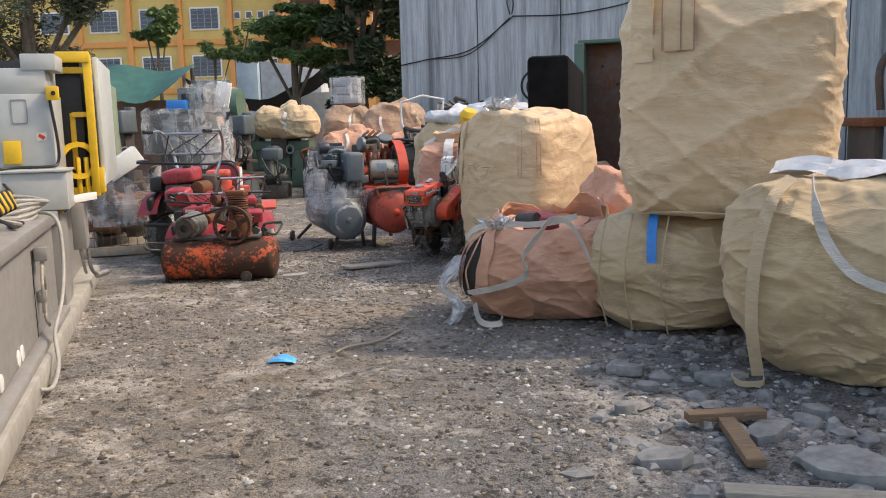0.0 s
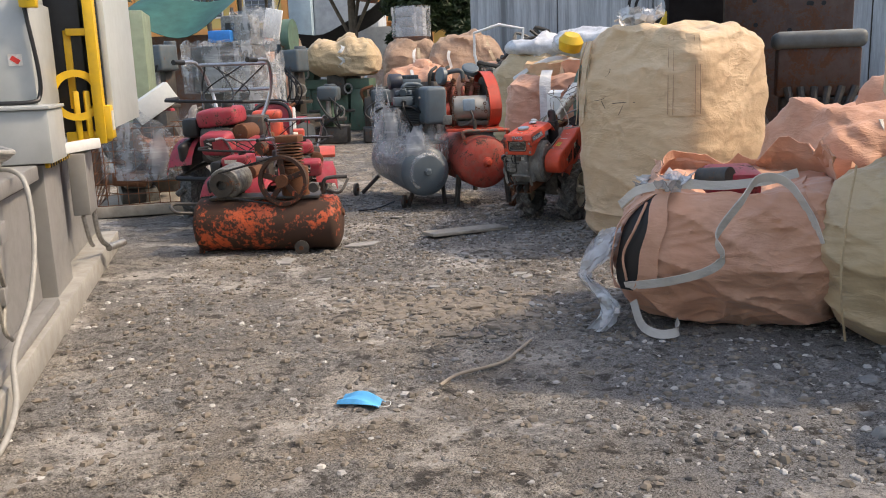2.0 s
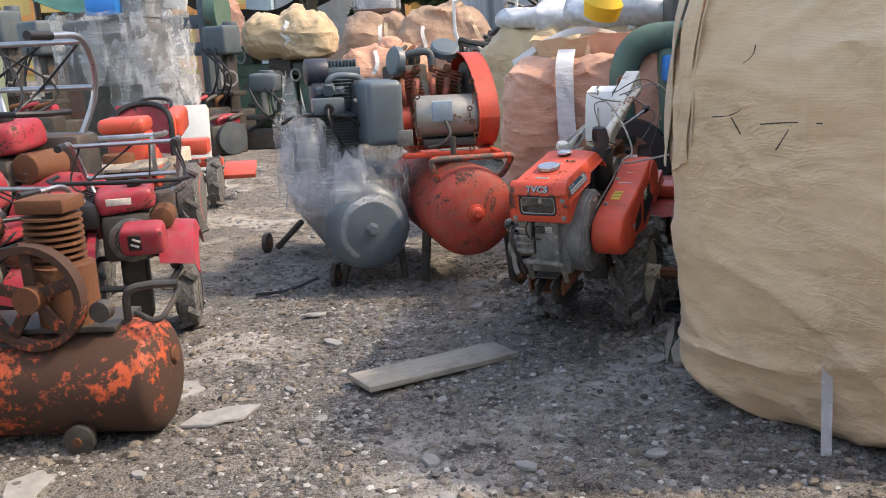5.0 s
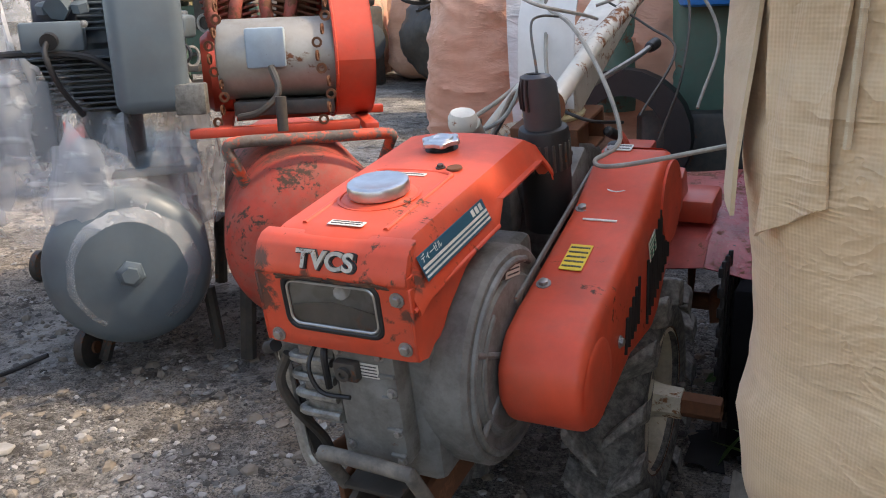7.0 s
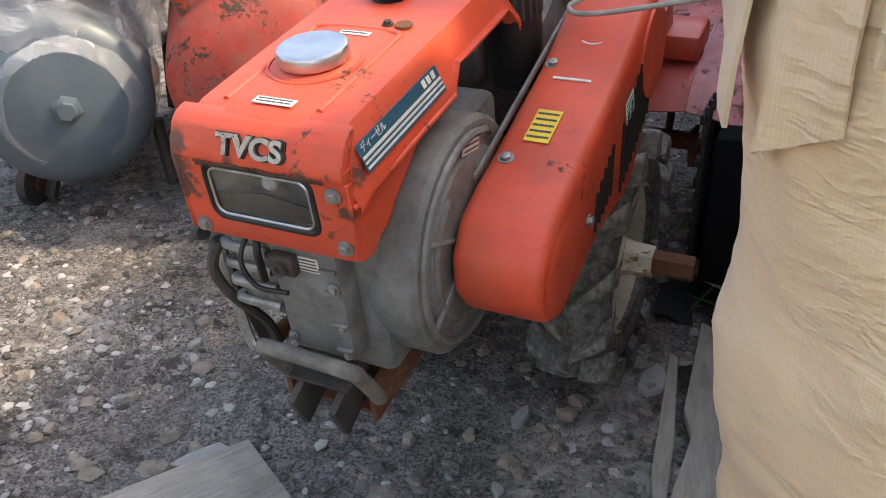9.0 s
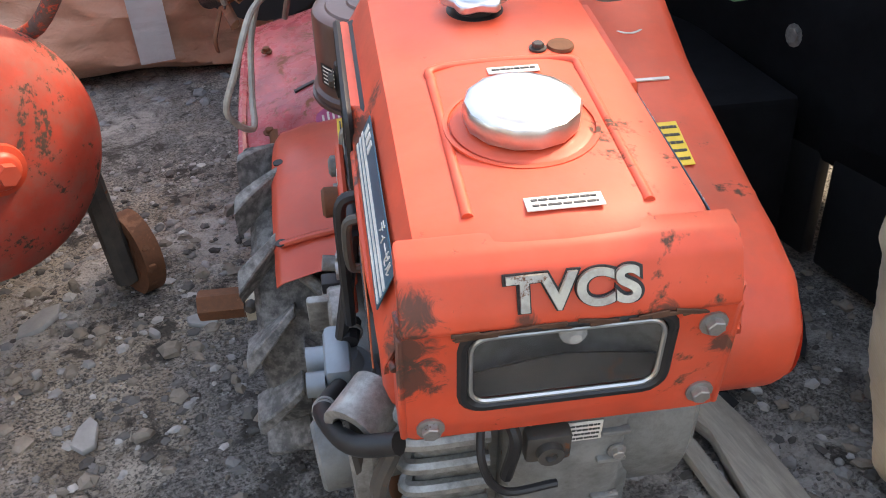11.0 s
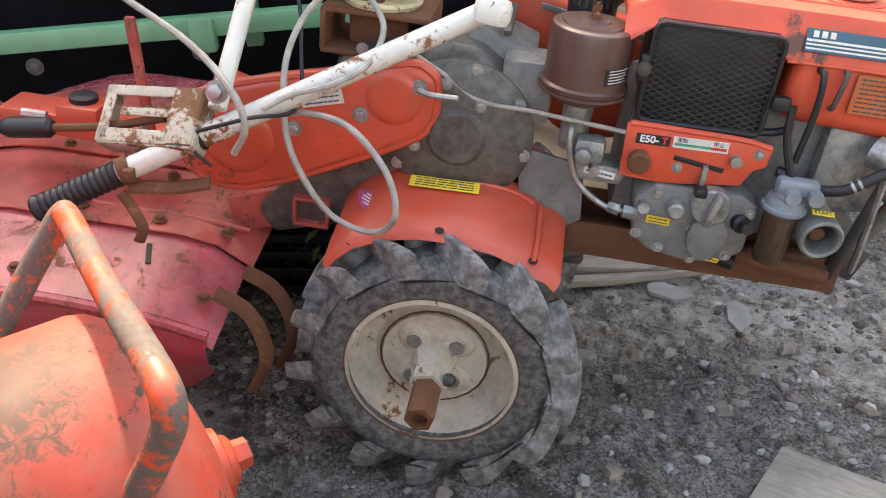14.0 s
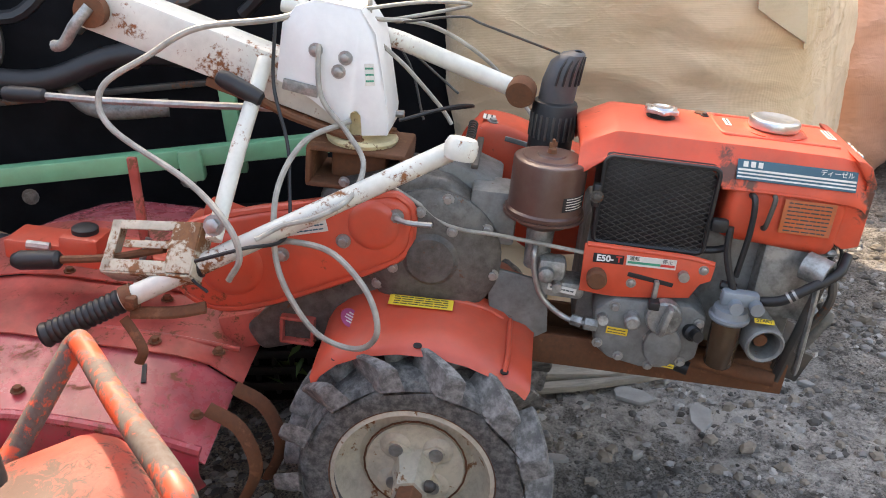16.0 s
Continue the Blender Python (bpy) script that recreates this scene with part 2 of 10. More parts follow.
def wall_material():
    k = Nodes("stained_wall")
    streak = k.noise(3.0, 9, 0.72, 0.2, k.mapping((2.2, 2.2, 0.10)))
    fine = k.noise(14, 6, 0.7, 0.1, k.mapping((1.5, 1.5, 0.25)))
    base = k.mix(k.ramp(streak, (0.30, 0.0), (0.62, 1.0)), (0.20, 0.215, 0.23), (0.50, 0.53, 0.56))
    base = k.mix(k.ramp(fine, (0.48, 0.0), (0.72, 0.4)), base, (0.24, 0.25, 0.26))
    runs = k.noise(1.1, 7, 0.7, 0.3, k.mapping((1.6, 1.6, 0.07)))
    base = k.mix(k.ramp(runs, (0.56, 0.0), (0.66, 0.75)), base, (0.11, 0.12, 0.125))
    k.put("Base Color", base)
    k.put("Roughness", 0.85)
    k.put("Normal", k.bump(fine, 0.4, 0.01))
    return k.mat


def leaf_material(name, a, b):
    k = Nodes(name)
    geo = k.n.new("ShaderNodeNewGeometry")
    k.put("Base Color", k.mix(geo.outputs["Random Per Island"], a, b))
    k.put("Roughness", 0.55)
    k.put("Transmission Weight", 0.0)
    return k.mat


M = {
    "ground": ground_material(),
    "wall": wall_material(),
    "stone": plain("grey_stone", (0.23, 0.23, 0.225), 0.9, 0, 0.4, 9, 0.5),
    "clod": plain("dry_mud", (0.21, 0.18, 0.145), 0.95, 0, 0.35, 14, 0.5),
    "beige": fabric("beige_sacking", (0.60, 0.42, 0.25), (0.70, 0.525, 0.34), (0.37, 0.26, 0.145)),
    "beige_dirty": fabric("dusty_beige_sacking", (0.48, 0.345, 0.20), (0.59, 0.45, 0.275), (0.27, 0.195, 0.12)),
    "peach": fabric("faded_orange_sacking", (0.55, 0.26, 0.155), (0.66, 0.38, 0.26), (0.36, 0.17, 0.10)),
    "rustbag": fabric("brown_sacking", (0.34, 0.21, 0.135), (0.48, 0.32, 0.21), (0.18, 0.11, 0.08)),
    "webbing": fabric("pale_webbing", (0.50, 0.47, 0.42), (0.62, 0.58, 0.52), (0.30, 0.27, 0.23), 1400),
    "webbeige": fabric("beige_webbing", (0.50, 0.38, 0.24), (0.60, 0.47, 0.31), (0.33, 0.24, 0.15), 1400),
    "bluetape": plain("blue_tape", (0.02, 0.22, 0.62), 0.5, 0, 0.15),
    "film": clear_film("stretch_film"),
    "liner": clear_film("bunched_clear_liner", 0.30),
    "red": paint("red_machine_paint", (0.56, 0.070, 0.034), 0.32, 0.38, 0.25, fade=0.22, coat=0.15),
    "red_worn": paint("worn_red_paint", (0.40, 0.066, 0.050), 0.55, 0.34, 0.25, fade=0.4, scale=2.4, rustcol=(0.24, 0.09, 0.04)),
    "red_hood": paint("red_hood_paint", (0.62, 0.066, 0.024), 0.32, 0.50, 0.22, fade=0.24, coat=0.04, scale=1.4, rustcol=(0.10, 0.05, 0.03), soot_and_shade=(((-0.128, -0.545, 0.705), 0.030), ((-0.118, -0.535, 0.740), 0.020), ((-0.132, -0.590, 0.690), 0.016), ((-0.112, -0.83, 0.69), 0.030), ((-0.108, -0.83, 0.655), 0.024), ((-0.105, -0.822, 0.722), 0.020), ((0.150, -0.80, 0.70), 0.020), ((0.145, -0.825, 0.655), 0.014), ((-0.02, -0.832, 0.704), 0.010), ((0.09, -0.832, 0.704), 0.012))),
    "red_tank": paint("orange_red_tank_paint", (0.48, 0.042, 0.014), 0.18, 0.44, 0.25, fade=0.3),
    "orange_worn": paint("burnt_orange_paint", (0.58, 0.085, 0.018), 1.06, 0.5, 0.35, rustcol=(0.05, 0.03, 0.022)),
    "magenta": paint("deep_red_paint", (0.36, 0.020, 0.040), 0.5, 0.42, 0.5, scale=2.0, rustcol=(0.07, 0.04, 0.03)),
    "pinkred": paint("faded_pink_red_paint", (0.38, 0.065, 0.075), 0.52, 0.24, 0.22, fade=0.45, rustcol=(0.26, 0.09, 0.04), scale=2.2),
    "grey_tank": paint("slate_grey_paint", (0.085, 0.115, 0.135), 0.0, 0.4, 0.15),
    "grey_iron": paint("grey_cast_iron", (0.20, 0.195, 0.175), 0.30, 0.45, 0.8, 0.3, scale=3.0, dirtcol=(0.07, 0.06, 0.05), cast=0.7),
    "dark_iron": paint("oily_dark_iron", (0.05, 0.047, 0.043), 0.4, 0.5, 0.5, 0.3, scale=2.0),
    "rust": paint("bare_rust", (0.22, 0.085, 0.035), 1.2, 0.85, 0.3, scale=2.0),
    "steel": paint("zinc_steel", (0.38, 0.375, 0.36), 0.25, 0.46, 0.45, 0.85, scale=4.0),
    "chrome": plain("bright_metal", (0.56, 0.57, 0.59), 0.34, 1.0, 0.15, 30, 0.05),
    "white_rusty": paint("white_paint_rust_streaks", (0.62, 0.60, 0.53), 0.60, 0.38, 0.25, scale=1.8, rustcol=(0.33, 0.12, 0.04), fade=0.1),
    "cream": paint("cream_rim_paint", (0.56, 0.51, 0.40), 0.44, 0.45, 0.55, scale=2.4, rustcol=(0.33, 0.15, 0.06), fade=0.1),
    "rubber": paint("dusty_rubber", (0.062, 0.061, 0.058), 0.0, 0.8, 0.8, dirtcol=(0.30, 0.29, 0.275), scale=6.0, fade=0.1),
    "lug_rubber": paint("mud_dusted_rubber", (0.10, 0.098, 0.092), 0.0, 0.85, 1.0, dirtcol=(0.36, 0.35, 0.33), scale=5.0, fade=0.3, cast=0.35),
    "black": plain("black_plastic", (0.012, 0.012, 0.013), 0.5, 0, 0.3),
    "hose": plain("grey_cable_sheath", (0.30, 0.28, 0.24), 0.5, 0, 0.3, 30),
    "brown": paint("brown_filter_paint", (0.075, 0.03, 0.022), 0.12, 0.33, 0.25, scale=2.0, coat=0.2),
    "green": paint("machine_green_paint", (0.07, 0.14, 0.10), 0.35, 0.5, 0.4),
    "lightgreen": paint("light_green_paint", (0.13, 0.36, 0.19), 0.1, 0.4, 0.25),
    "press_brown": paint("brown_press_paint", (0.10, 0.05, 0.035), 0.7, 0.6, 0.5),
    "cabinet": paint("pale_grey_enamel", (0.42, 0.44, 0.43), 0.02, 0.35, 0.12, dirtcol=(0.2, 0.2, 0.19), fade=0.06),
    "machgrey": paint("grey_machine_enamel", (0.27, 0.265, 0.255), 0.02, 0.4, 0.2, fade=0.06),
    "skid": paint("dusty_grey_skid", (0.33, 0.32, 0.29), 0.05, 0.7, 0.6, dirtcol=(0.26, 0.23, 0.19)),
    "yellow": paint("yellow_guard_paint", (0.75, 0.46, 0.02), 0.08, 0.4, 0.2, fade=0.08),
    "wood": paint("weathered_plank", (0.34, 0.29, 0.23), 0.0, 0.85, 0.5),
    "white": plain("white_plastic", (0.72, 0.72, 0.70), 0.4, 0, 0.06),
    "cyan": plain("sky_blue_fabric", (0.08, 0.42, 0.78), 0.7, 0, 0.15),
    "tarp": plain("green_tarpaulin", (0.022, 0.095, 0.078), 0.55, 0, 0.3, 3, 0.4),
    "net": plain("black_shade_net", (0.010, 0.011, 0.012), 0.8, 0, 0.3),
    "ochre": plain("yellow_render_wall", (0.60, 0.44, 0.16), 0.9, 0, 0.08, 1.5),
    "orangetrim": plain("orange_render_trim", (0.66, 0.30, 0.10), 0.9, 0, 0.08, 1.5),
    "whiteframe": plain("white_window_frame", (0.72, 0.72, 0.72), 0.6, 0, 0.05),
    "glass_dark": plain("dark_louvre_glass", (0.05, 0.065, 0.09), 0.15, 0, 0.3, 2),
    "shed": plain("pale_blue_sheet", (0.26, 0.34, 0.39), 0.6, 0, 0.15, 2),
    "bark": plain("bark", (0.09, 0.07, 0.05), 0.95, 0, 0.4, 8, 0.6),
    "leaf": leaf_material("mid_green_leaves", (0.035, 0.075, 0.018), (0.10, 0.17, 0.045)),
    "leafdark": leaf_material("dark_green_leaves", (0.012, 0.028, 0.010), (0.04, 0.065, 0.022)),
    "leafgrey": leaf_material("grey_green_leaves", (0.03, 0.045, 0.02), (0.085, 0.10, 0.055)),
}

# ---- mesh helpers ----


def smooth(me, angle=38):
    me.polygons.foreach_set("use_smooth", [True] * len(me.polygons))
    me.set_sharp_from_angle(angle=radians(angle))


def mesh_from(name, bm, material, angle=38):
    me = bpy.data.meshes.new(name)
    bm.to_mesh(me)
    bm.free()
    me.materials.append(material)
    smooth(me, angle)
    return me


def part(name, bm, material, parent=None, label="", m=None):
    """One bmesh as ONE mesh object under a thing or a part."""
    ob = new(name, mesh_from(name, bm, M[material] if isinstance(material, str) else material))
    if parent is not None:
        ob.parent = parent
    if m is not None:
        ob.matrix_basis = m
    if label:
        ob["label"] = label
    return ob


def thing(name, m, label, category, group="", kind=""):
    """An Empty at the base of a thing."""
    ob = new(name)
    ob.empty_display_size = 0.1
    ob.matrix_basis = m
    return tagged(ob, label, category, group, kind)


def B():
    return bmesh.new()


def merge(bm, other, m=None):
    me = bpy.data.meshes.new("tmp")
    other.to_mesh(me)
    other.free()
    if m is not None:
        me.transform(m)
    bm.from_mesh(me)
    bpy.data.meshes.remove(me)
    return bm


def box(bm, c, s, bev=0.0, rot=(0, 0, 0), seg=2):
    t = bmesh.new()
    bmesh.ops.create_cube(t, size=1.0)
    bmesh.ops.scale(t, vec=s, verts=t.verts)
    if bev:
        bmesh.ops.bevel(t, geom=t.edges[:], offset=min(bev, min(s) * 0.49), segments=seg, affect="EDGES", profile=0.5)
    return merge(bm, t, pose(*c, *rot))


def prism(bm, poly, x0, x1, bev=0.0, axis="X", seg=2):
    """A polygon in the plane across the axis, pulled from x0 to x1."""
    t = bmesh.new()
    put = {"X": lambda a, b, w: (w, a, b), "Y": lambda a, b, w: (a, w, b), "Z": lambda a, b, w: (a, b, w)}[axis]
    lo = [t.verts.new(put(a, b, x0)) for a, b in poly]
    hi = [t.verts.new(put(a, b, x1)) for a, b in poly]
    n = len(poly)
    t.faces.new(lo)
    t.faces.new(hi)
    for i in range(n):
        t.faces.new((lo[i], lo[(i + 1) % n], hi[(i + 1) % n], hi[i]))
    bmesh.ops.recalc_face_normals(t, faces=t.faces[:])
    if bev:
        bmesh.ops.bevel(t, geom=t.edges[:], offset=bev, segments=seg, affect="EDGES", profile=0.5)
    return merge(bm, t)


def frame_of(d):
    d = Vector(d).normalized()
    a = d.orthogonal().normalized()
    return d, a, d.cross(a)


def lathe(bm, prof, p0, d, n=24, caps=(True, True)):
    """Rings (distance along d from p0, radius) closed at both ends where the radius is nearly 0 or by a cap."""
    p0 = Vector(p0)
    d, a, b = frame_of(d)
    rings = []
    for h, r in prof:
        rings.append([bm.verts.new(p0 + d * h + (a * math.cos(6.28318 * i / n) + b * math.sin(6.28318 * i / n)) * max(r, 1e-4)) for i in range(n)])
    for q, w in zip(rings, rings[1:]):
        for i in range(n):
            bm.faces.new((q[i], q[(i + 1) % n], w[(i + 1) % n], w[i]))
    if caps[0]:
        bm.faces.new(list(reversed(rings[0])))
    if caps[1]:
        bm.faces.new(rings[-1])
    return bm


def cyl(bm, p0, p1, r, r1=None, n=16, bev=0.0):
    d = Vector(p1) - Vector(p0)
    h, r1 = d.length, r if r1 is None else r1
    prof = [(0, r), (h, r1)] if not bev else [(0, r - bev), (bev * 0.3, r - bev * 0.3), (bev, r), (h - bev, r1), (h - bev * 0.3, r1 - bev * 0.3), (h, r1 - bev)]
    return lathe(bm, prof, p0, d, n)


def spline(pts, k=6):
    """A smooth run of points through the given ones."""
    p = [Vector(q) for q in pts]
    p = [2 * p[0] - p[1]] + p + [2 * p[-1] - p[-2]]
    out = []
    for a, b, c, d in zip(p, p[1:], p[2:], p[3:]):
        for i in range(k):
            t = i / k
            out.append(0.5 * ((2 * b) + (c - a) * t + (2 * a - 5 * b + 4 * c - d) * t * t + (3 * b - a - 3 * c + d) * t ** 3))
    return out + [p[-2]]


def tube(bm, pts, r, n=8, k=6, bend=True, flat=1.0):
    """A round (or flattened) bar along points."""
    p = spline(pts, k) if bend and len(pts) > 2 else [Vector(q) for q in pts]
    d, a, b = frame_of(p[1] - p[0])
    rings = []
    for i, q in enumerate(p):
        t = (p[min(i + 1, len(p) - 1)] - p[max(i - 1, 0)]).normalized()
        a = (a - t * a.dot(t)).normalized()
        b = t.cross(a)
        rr = r[min(i, len(r) - 1)] if isinstance(r, list) else r
        rings.append([bm.verts.new(q + (a * math.cos(6.28318 * j / n) + b * flat * math.sin(6.28318 * j / n)) * rr) for j in range(n)])
    for q, w in zip(rings, rings[1:]):
        for j in range(n):
            bm.faces.new((q[j], q[(j + 1) % n], w[(j + 1) % n], w[j]))
    bm.faces.new(list(reversed(rings[0])))
    bm.faces.new(rings[-1])
    return bm


def ribbon(bm, pts, width, thick=0.004, side=None, k=6):
    """A flat strap along points; side: the way of its width."""
    p = spline(pts, k) if len(pts) > 2 else [Vector(q) for q in pts]
    rings = []
    for i, q in enumerate(p):
        t = (p[min(i + 1, len(p) - 1)] - p[max(i - 1, 0)]).normalized()
        s = Vector(side if side else (0, 0, 1))
        s = (s - t * s.dot(t)).normalized()
        u = t.cross(s)
        rings.append([bm.verts.new(q + s * (width / 2 * x) + u * (thick / 2 * y)) for x, y in ((-1, -1), (1, -1), (1, 1), (-1, 1))])
    for q, w in zip(rings, rings[1:]):
        for j in range(4):
            bm.faces.new((q[j], q[(j + 1) % 4], w[(j + 1) % 4], w[j]))
    bm.faces.new(list(reversed(rings[0])))
    bm.faces.new(rings[-1])
    return bm


def bolt(bm, p, d, r=0.007, h=0.007):
    """A hexagon head with its washer."""
    p, d = Vector(p), Vector(d).normalized()
    lathe(bm, [(0, r * 1.5), (h * 0.25, r * 1.5)], p, d, 12)
    lathe(bm, [(h * 0.25, r), (h * 0.9, r), (h, r * 0.85)], p, d, 6)
    return bm


def fbm(p, octaves=4, lac=2.1, gain=0.5):
    v, a = 0.0, 1.0
    p = Vector(p)
    for _ in range(octaves):
        v += a * noise.noise(p)
        p, a = p * lac, a * gain
    return v


def terrain(x, y):
    rise = 0.036 * max(0.0, min(y, 30.0) - 15.0)
    return rise

# ---- ground ----


def axis_lines(lo, hi, fine_lo, fine_hi, step, grow=1.25):
    a = list(np.arange(fine_lo, fine_hi + 1e-6, step))
    s, v = step, fine_lo
    while v > lo:
        s *= grow
        v -= s
        a.insert(0, max(v, lo))
    s, v = step, fine_hi
    while v < hi:
        s *= grow
        v += s
        a.append(min(v, hi))
    return a


def ground_height(x, y):
    h = terrain(x, y) + 0.02 * fbm((x * 0.5, y * 0.5, 3.1), 2)
    near = 1.0 if (-5 < x < 5 and -3 < y < 14) else 0.3
    h += near * (0.014 * fbm((x * 3.1, y * 3.1, 7.7), 3) + 0.011 * max(0.0, fbm((x * 9, y * 9, 1.3), 3)))
    if near == 1.0:
        rough = max(0.0, min(1.0, 0.45 + 1.3 * noise.noise(Vector((x * 0.9, y * 0.9, 11.0)))))
        h += 0.016 * rough * max(0.0, fbm((x * 17, y * 17, 4.0), 2)) - 0.010 * rough * max(0.0, noise.noise(Vector((x * 11, y * 11, 8.0))))
    # a wheel rut and a mud heap across the lane
    rut = math.exp(-((x - 0.15 - 0.25 * (y - 6.2)) / 0.22) ** 2) * math.exp(-((y - 6.3) / 0.7) ** 2)
    heap = math.exp(-((x + 0.55) / 0.45) ** 2 - ((y - 6.1) / 0.35) ** 2)
    h += -0.035 * rut + heap * (0.02 + 0.03 * max(0.0, fbm((x * 9, y * 9, 5.0), 3)))
    return h


def build_ground():
    xs = axis_lines(-900, 900, -3.4, 2.8, 0.027, 1.2)
    ys = axis_lines(-60, 1500, 1.2, 11.2, 0.027, 1.2)
    verts = [(x, y, ground_height(x, y)) for y in ys for x in xs]
    w = len(xs)
    faces = [(j * w + i, j * w + i + 1, (j + 1) * w + i + 1, (j + 1) * w + i) for j in range(len(ys) - 1) for i in range(w - 1)]
    me = bpy.data.meshes.new("ground")
    me.from_pydata(verts, [], faces)
    me.materials.append(M["ground"])
    smooth(me, 180)
    tagged(new("ground", me), "uneven dirt yard with gravel, dust and dark mud", "ground", kind="structure")


build_ground()


def stones(name, count, area, size, material, label, seed, flat=0.6, dens=None):
    """Loose stones as one object of stuff."""
    rng = random.Random(seed)
    verts, faces = [], []
    base = [(1, 0, 0), (0.31, 0.95, 0), (-0.81, 0.59, 0), (-0.81, -0.59, 0), (0.31, -0.95, 0)]
    for _ in range(count):
        for _try in range(30):
            x, y = rng.uniform(area[0], area[1]), rng.uniform(area[2], area[3])
            if dens is None or rng.random() < dens(x, y):
                break
        r = size[0] + (size[1] - size[0]) * rng.random() ** 3
        a0, z0 = rng.uniform(0, 6.28), ground_height(x, y)
        el, k = rng.uniform(0.55, 1.0), len(verts)
        ca, sa = math.cos(a0), math.sin(a0)
        f = flat * rng.uniform(0.5, 1.2)
        lift = rng.uniform(-0.1, 0.3)
        for lvl, (s, z) in enumerate(((1.0, -0.35), (rng.uniform(0.85, 1.1), 0.25), (rng.uniform(0.4, 0.7), 0.75))):
            for bx, by, _z in base:
                j = rng.uniform(0.75, 1.2)
                px, py = bx * s * j * r, by * s * j * r * el
                verts.append((x + px * ca - py * sa, y + px * sa + py * ca, z0 + r * f * (z + lift + rng.uniform(-0.12, 0.12))))
        for lvl in range(2):
            for i in range(5):
                p, q = k + lvl * 5 + i, k + lvl * 5 + (i + 1) % 5
                faces.append((p, q, q + 5, p + 5))
        faces.append(tuple(k + 10 + i for i in range(5)))
    me = bpy.data.meshes.new(name)
    me.from_pydata(verts, [], faces)
    me.materials.append(M[material])
    tagged(new(name, me), label, "gravel", kind="stuff")


# ---- sacks ----


def sack_mesh(w, d, h, seed, bulge=0.08, n=30, fold=0.022, lean=0.0, square=5.0, sag=0.05, mouth=0.0, crown=None, toe=0.0, crease=0.010):
    """A bulk sack filled to bulging: a rounded box with folds. Its base is at z 0."""
    t = bmesh.new()
    bmesh.ops.create_cube(t, size=2.0)
    bmesh.ops.subdivide_edges(t, edges=t.edges[:], cuts=n, use_grid_fill=True)
    off = Vector((seed * 3.7, seed * 1.3, seed * 2.1))
    for v in t.verts:
        p = v.co.copy()
        e = square
        ez = crown or e
        rad = ((abs(p.x) ** e + abs(p.y) ** e) ** (ez / e) + abs(p.z) ** ez) ** (1 / ez)
        q = p / rad
        zz = q.z
        belly = 1 + bulge * (1 - zz * zz) - 0.05 * max(0.0, zz) ** 2
        x, y = q.x * w / 2 * belly, q.y * d / 2 * belly
        z = (zz + 1) / 2 * h
        tuck = 1 - toe * (1 - z / h) ** 2
        x, y = x * tuck, y * tuck
        if zz > 0.55:
            z += sag * fbm((x * 2.6 + off.x, y * 2.6 + off.y, off.z), 3)
        if mouth and zz > 0.8:
            z -= mouth * max(0.0, 1 - (x / (w * 0.42)) ** 2) * max(0.0, 1 - (y / (d * 0.42)) ** 2) * 1.4
        nrm = Vector((q.x / w, q.y / d, 0.35 * zz / h)).normalized()
        s = Vector((x, y, z))
        # broad slumps, then soft folds that run across and at a slant
        w0 = noise.noise(s * 0.9 + off) * 1.2
        f1 = 1 - abs(noise.noise(Vector((x * 0.8, y * 0.8, z * 2.4 + w0)) + off))
        f2 = 1 - abs(noise.noise(Vector((x * 1.9 + w0, y * 1.9, z * 4.2 - w0)) + off * 2))
        f3 = 1 - abs(noise.noise(Vector((x * 1.6 + z * 2.0, y * 1.6 - z * 2.0 + w0, z * 0.8)) + off * 3))
        edge = 0.35 + 0.65 * min(1.0, abs(zz) ** 3 + 0.1)
        s += nrm * (fold * edge * ((f1 ** 5) * 1.5 + (f2 ** 5) * 0.7 + (f3 ** 7) * 1.2 - 1.1) + bulge * 0.35 * noise.noise(s * 1.6 + off) + fold * 0.5 * noise.noise(s * 3.1 + off) + fold * 0.6 * noise.noise(Vector((s.x * 1.3, s.y * 1.3, s.z * 3.6)) + off * 1.7))
        # tight creases: mostly level, some drawn at a slant from the corners
        wv = 0.5 * noise.noise(s * 2.3 + off)
        c1 = 1 - abs(noise.noise(Vector((x * 2.2, y * 2.2, z * 9.0 + 2.2 * wv)) + off * 1.9))
        c2 = 1 - abs(noise.noise(Vector((x * 4.0 + z * 5.0, y * 4.0 - z * 5.0, z * 3.0 + wv)) + off * 2.7))
        c3 = 1 - abs(noise.noise(Vector((x * 5.0 - z * 6.0, y * 5.0 + z * 6.0, z * 4.0 - wv)) + off * 0.7))
        where = max(0.0, min(1.0, 0.5 + 1.6 * noise.noise(s * 1.4 + off * 0.3)))
        s += nrm * (crease * (c1 ** 9 * (0.5 + 0.5 * where) + 0.7 * c2 ** 10 * where + 0.7 * c3 ** 10 * (1 - where)))
        s.x += lean * z
        if s.z < 0.03:
            s.z = max(0.0, s.z)
        v.co = s
    return t


def sack(name, x, y, z, rz, size, seed, mat, label, straps="", tilt=(0, 0), **kw):
    ob = thing(name, pose(x, y, z, tilt[0], tilt[1], rz), label, "bulk bag")
    w, d, h = size
    part("bag_body", sack_mesh(w, d, h, seed, **kw), mat, ob)
    return ob


def loop(parent, pts, width=0.07, mat="webbing", side=None, label="webbing lifting loop", name="strap"):
    bm = ribbon(B(), pts, width, 0.006, side)
    return part(name, bm, mat, parent, label)


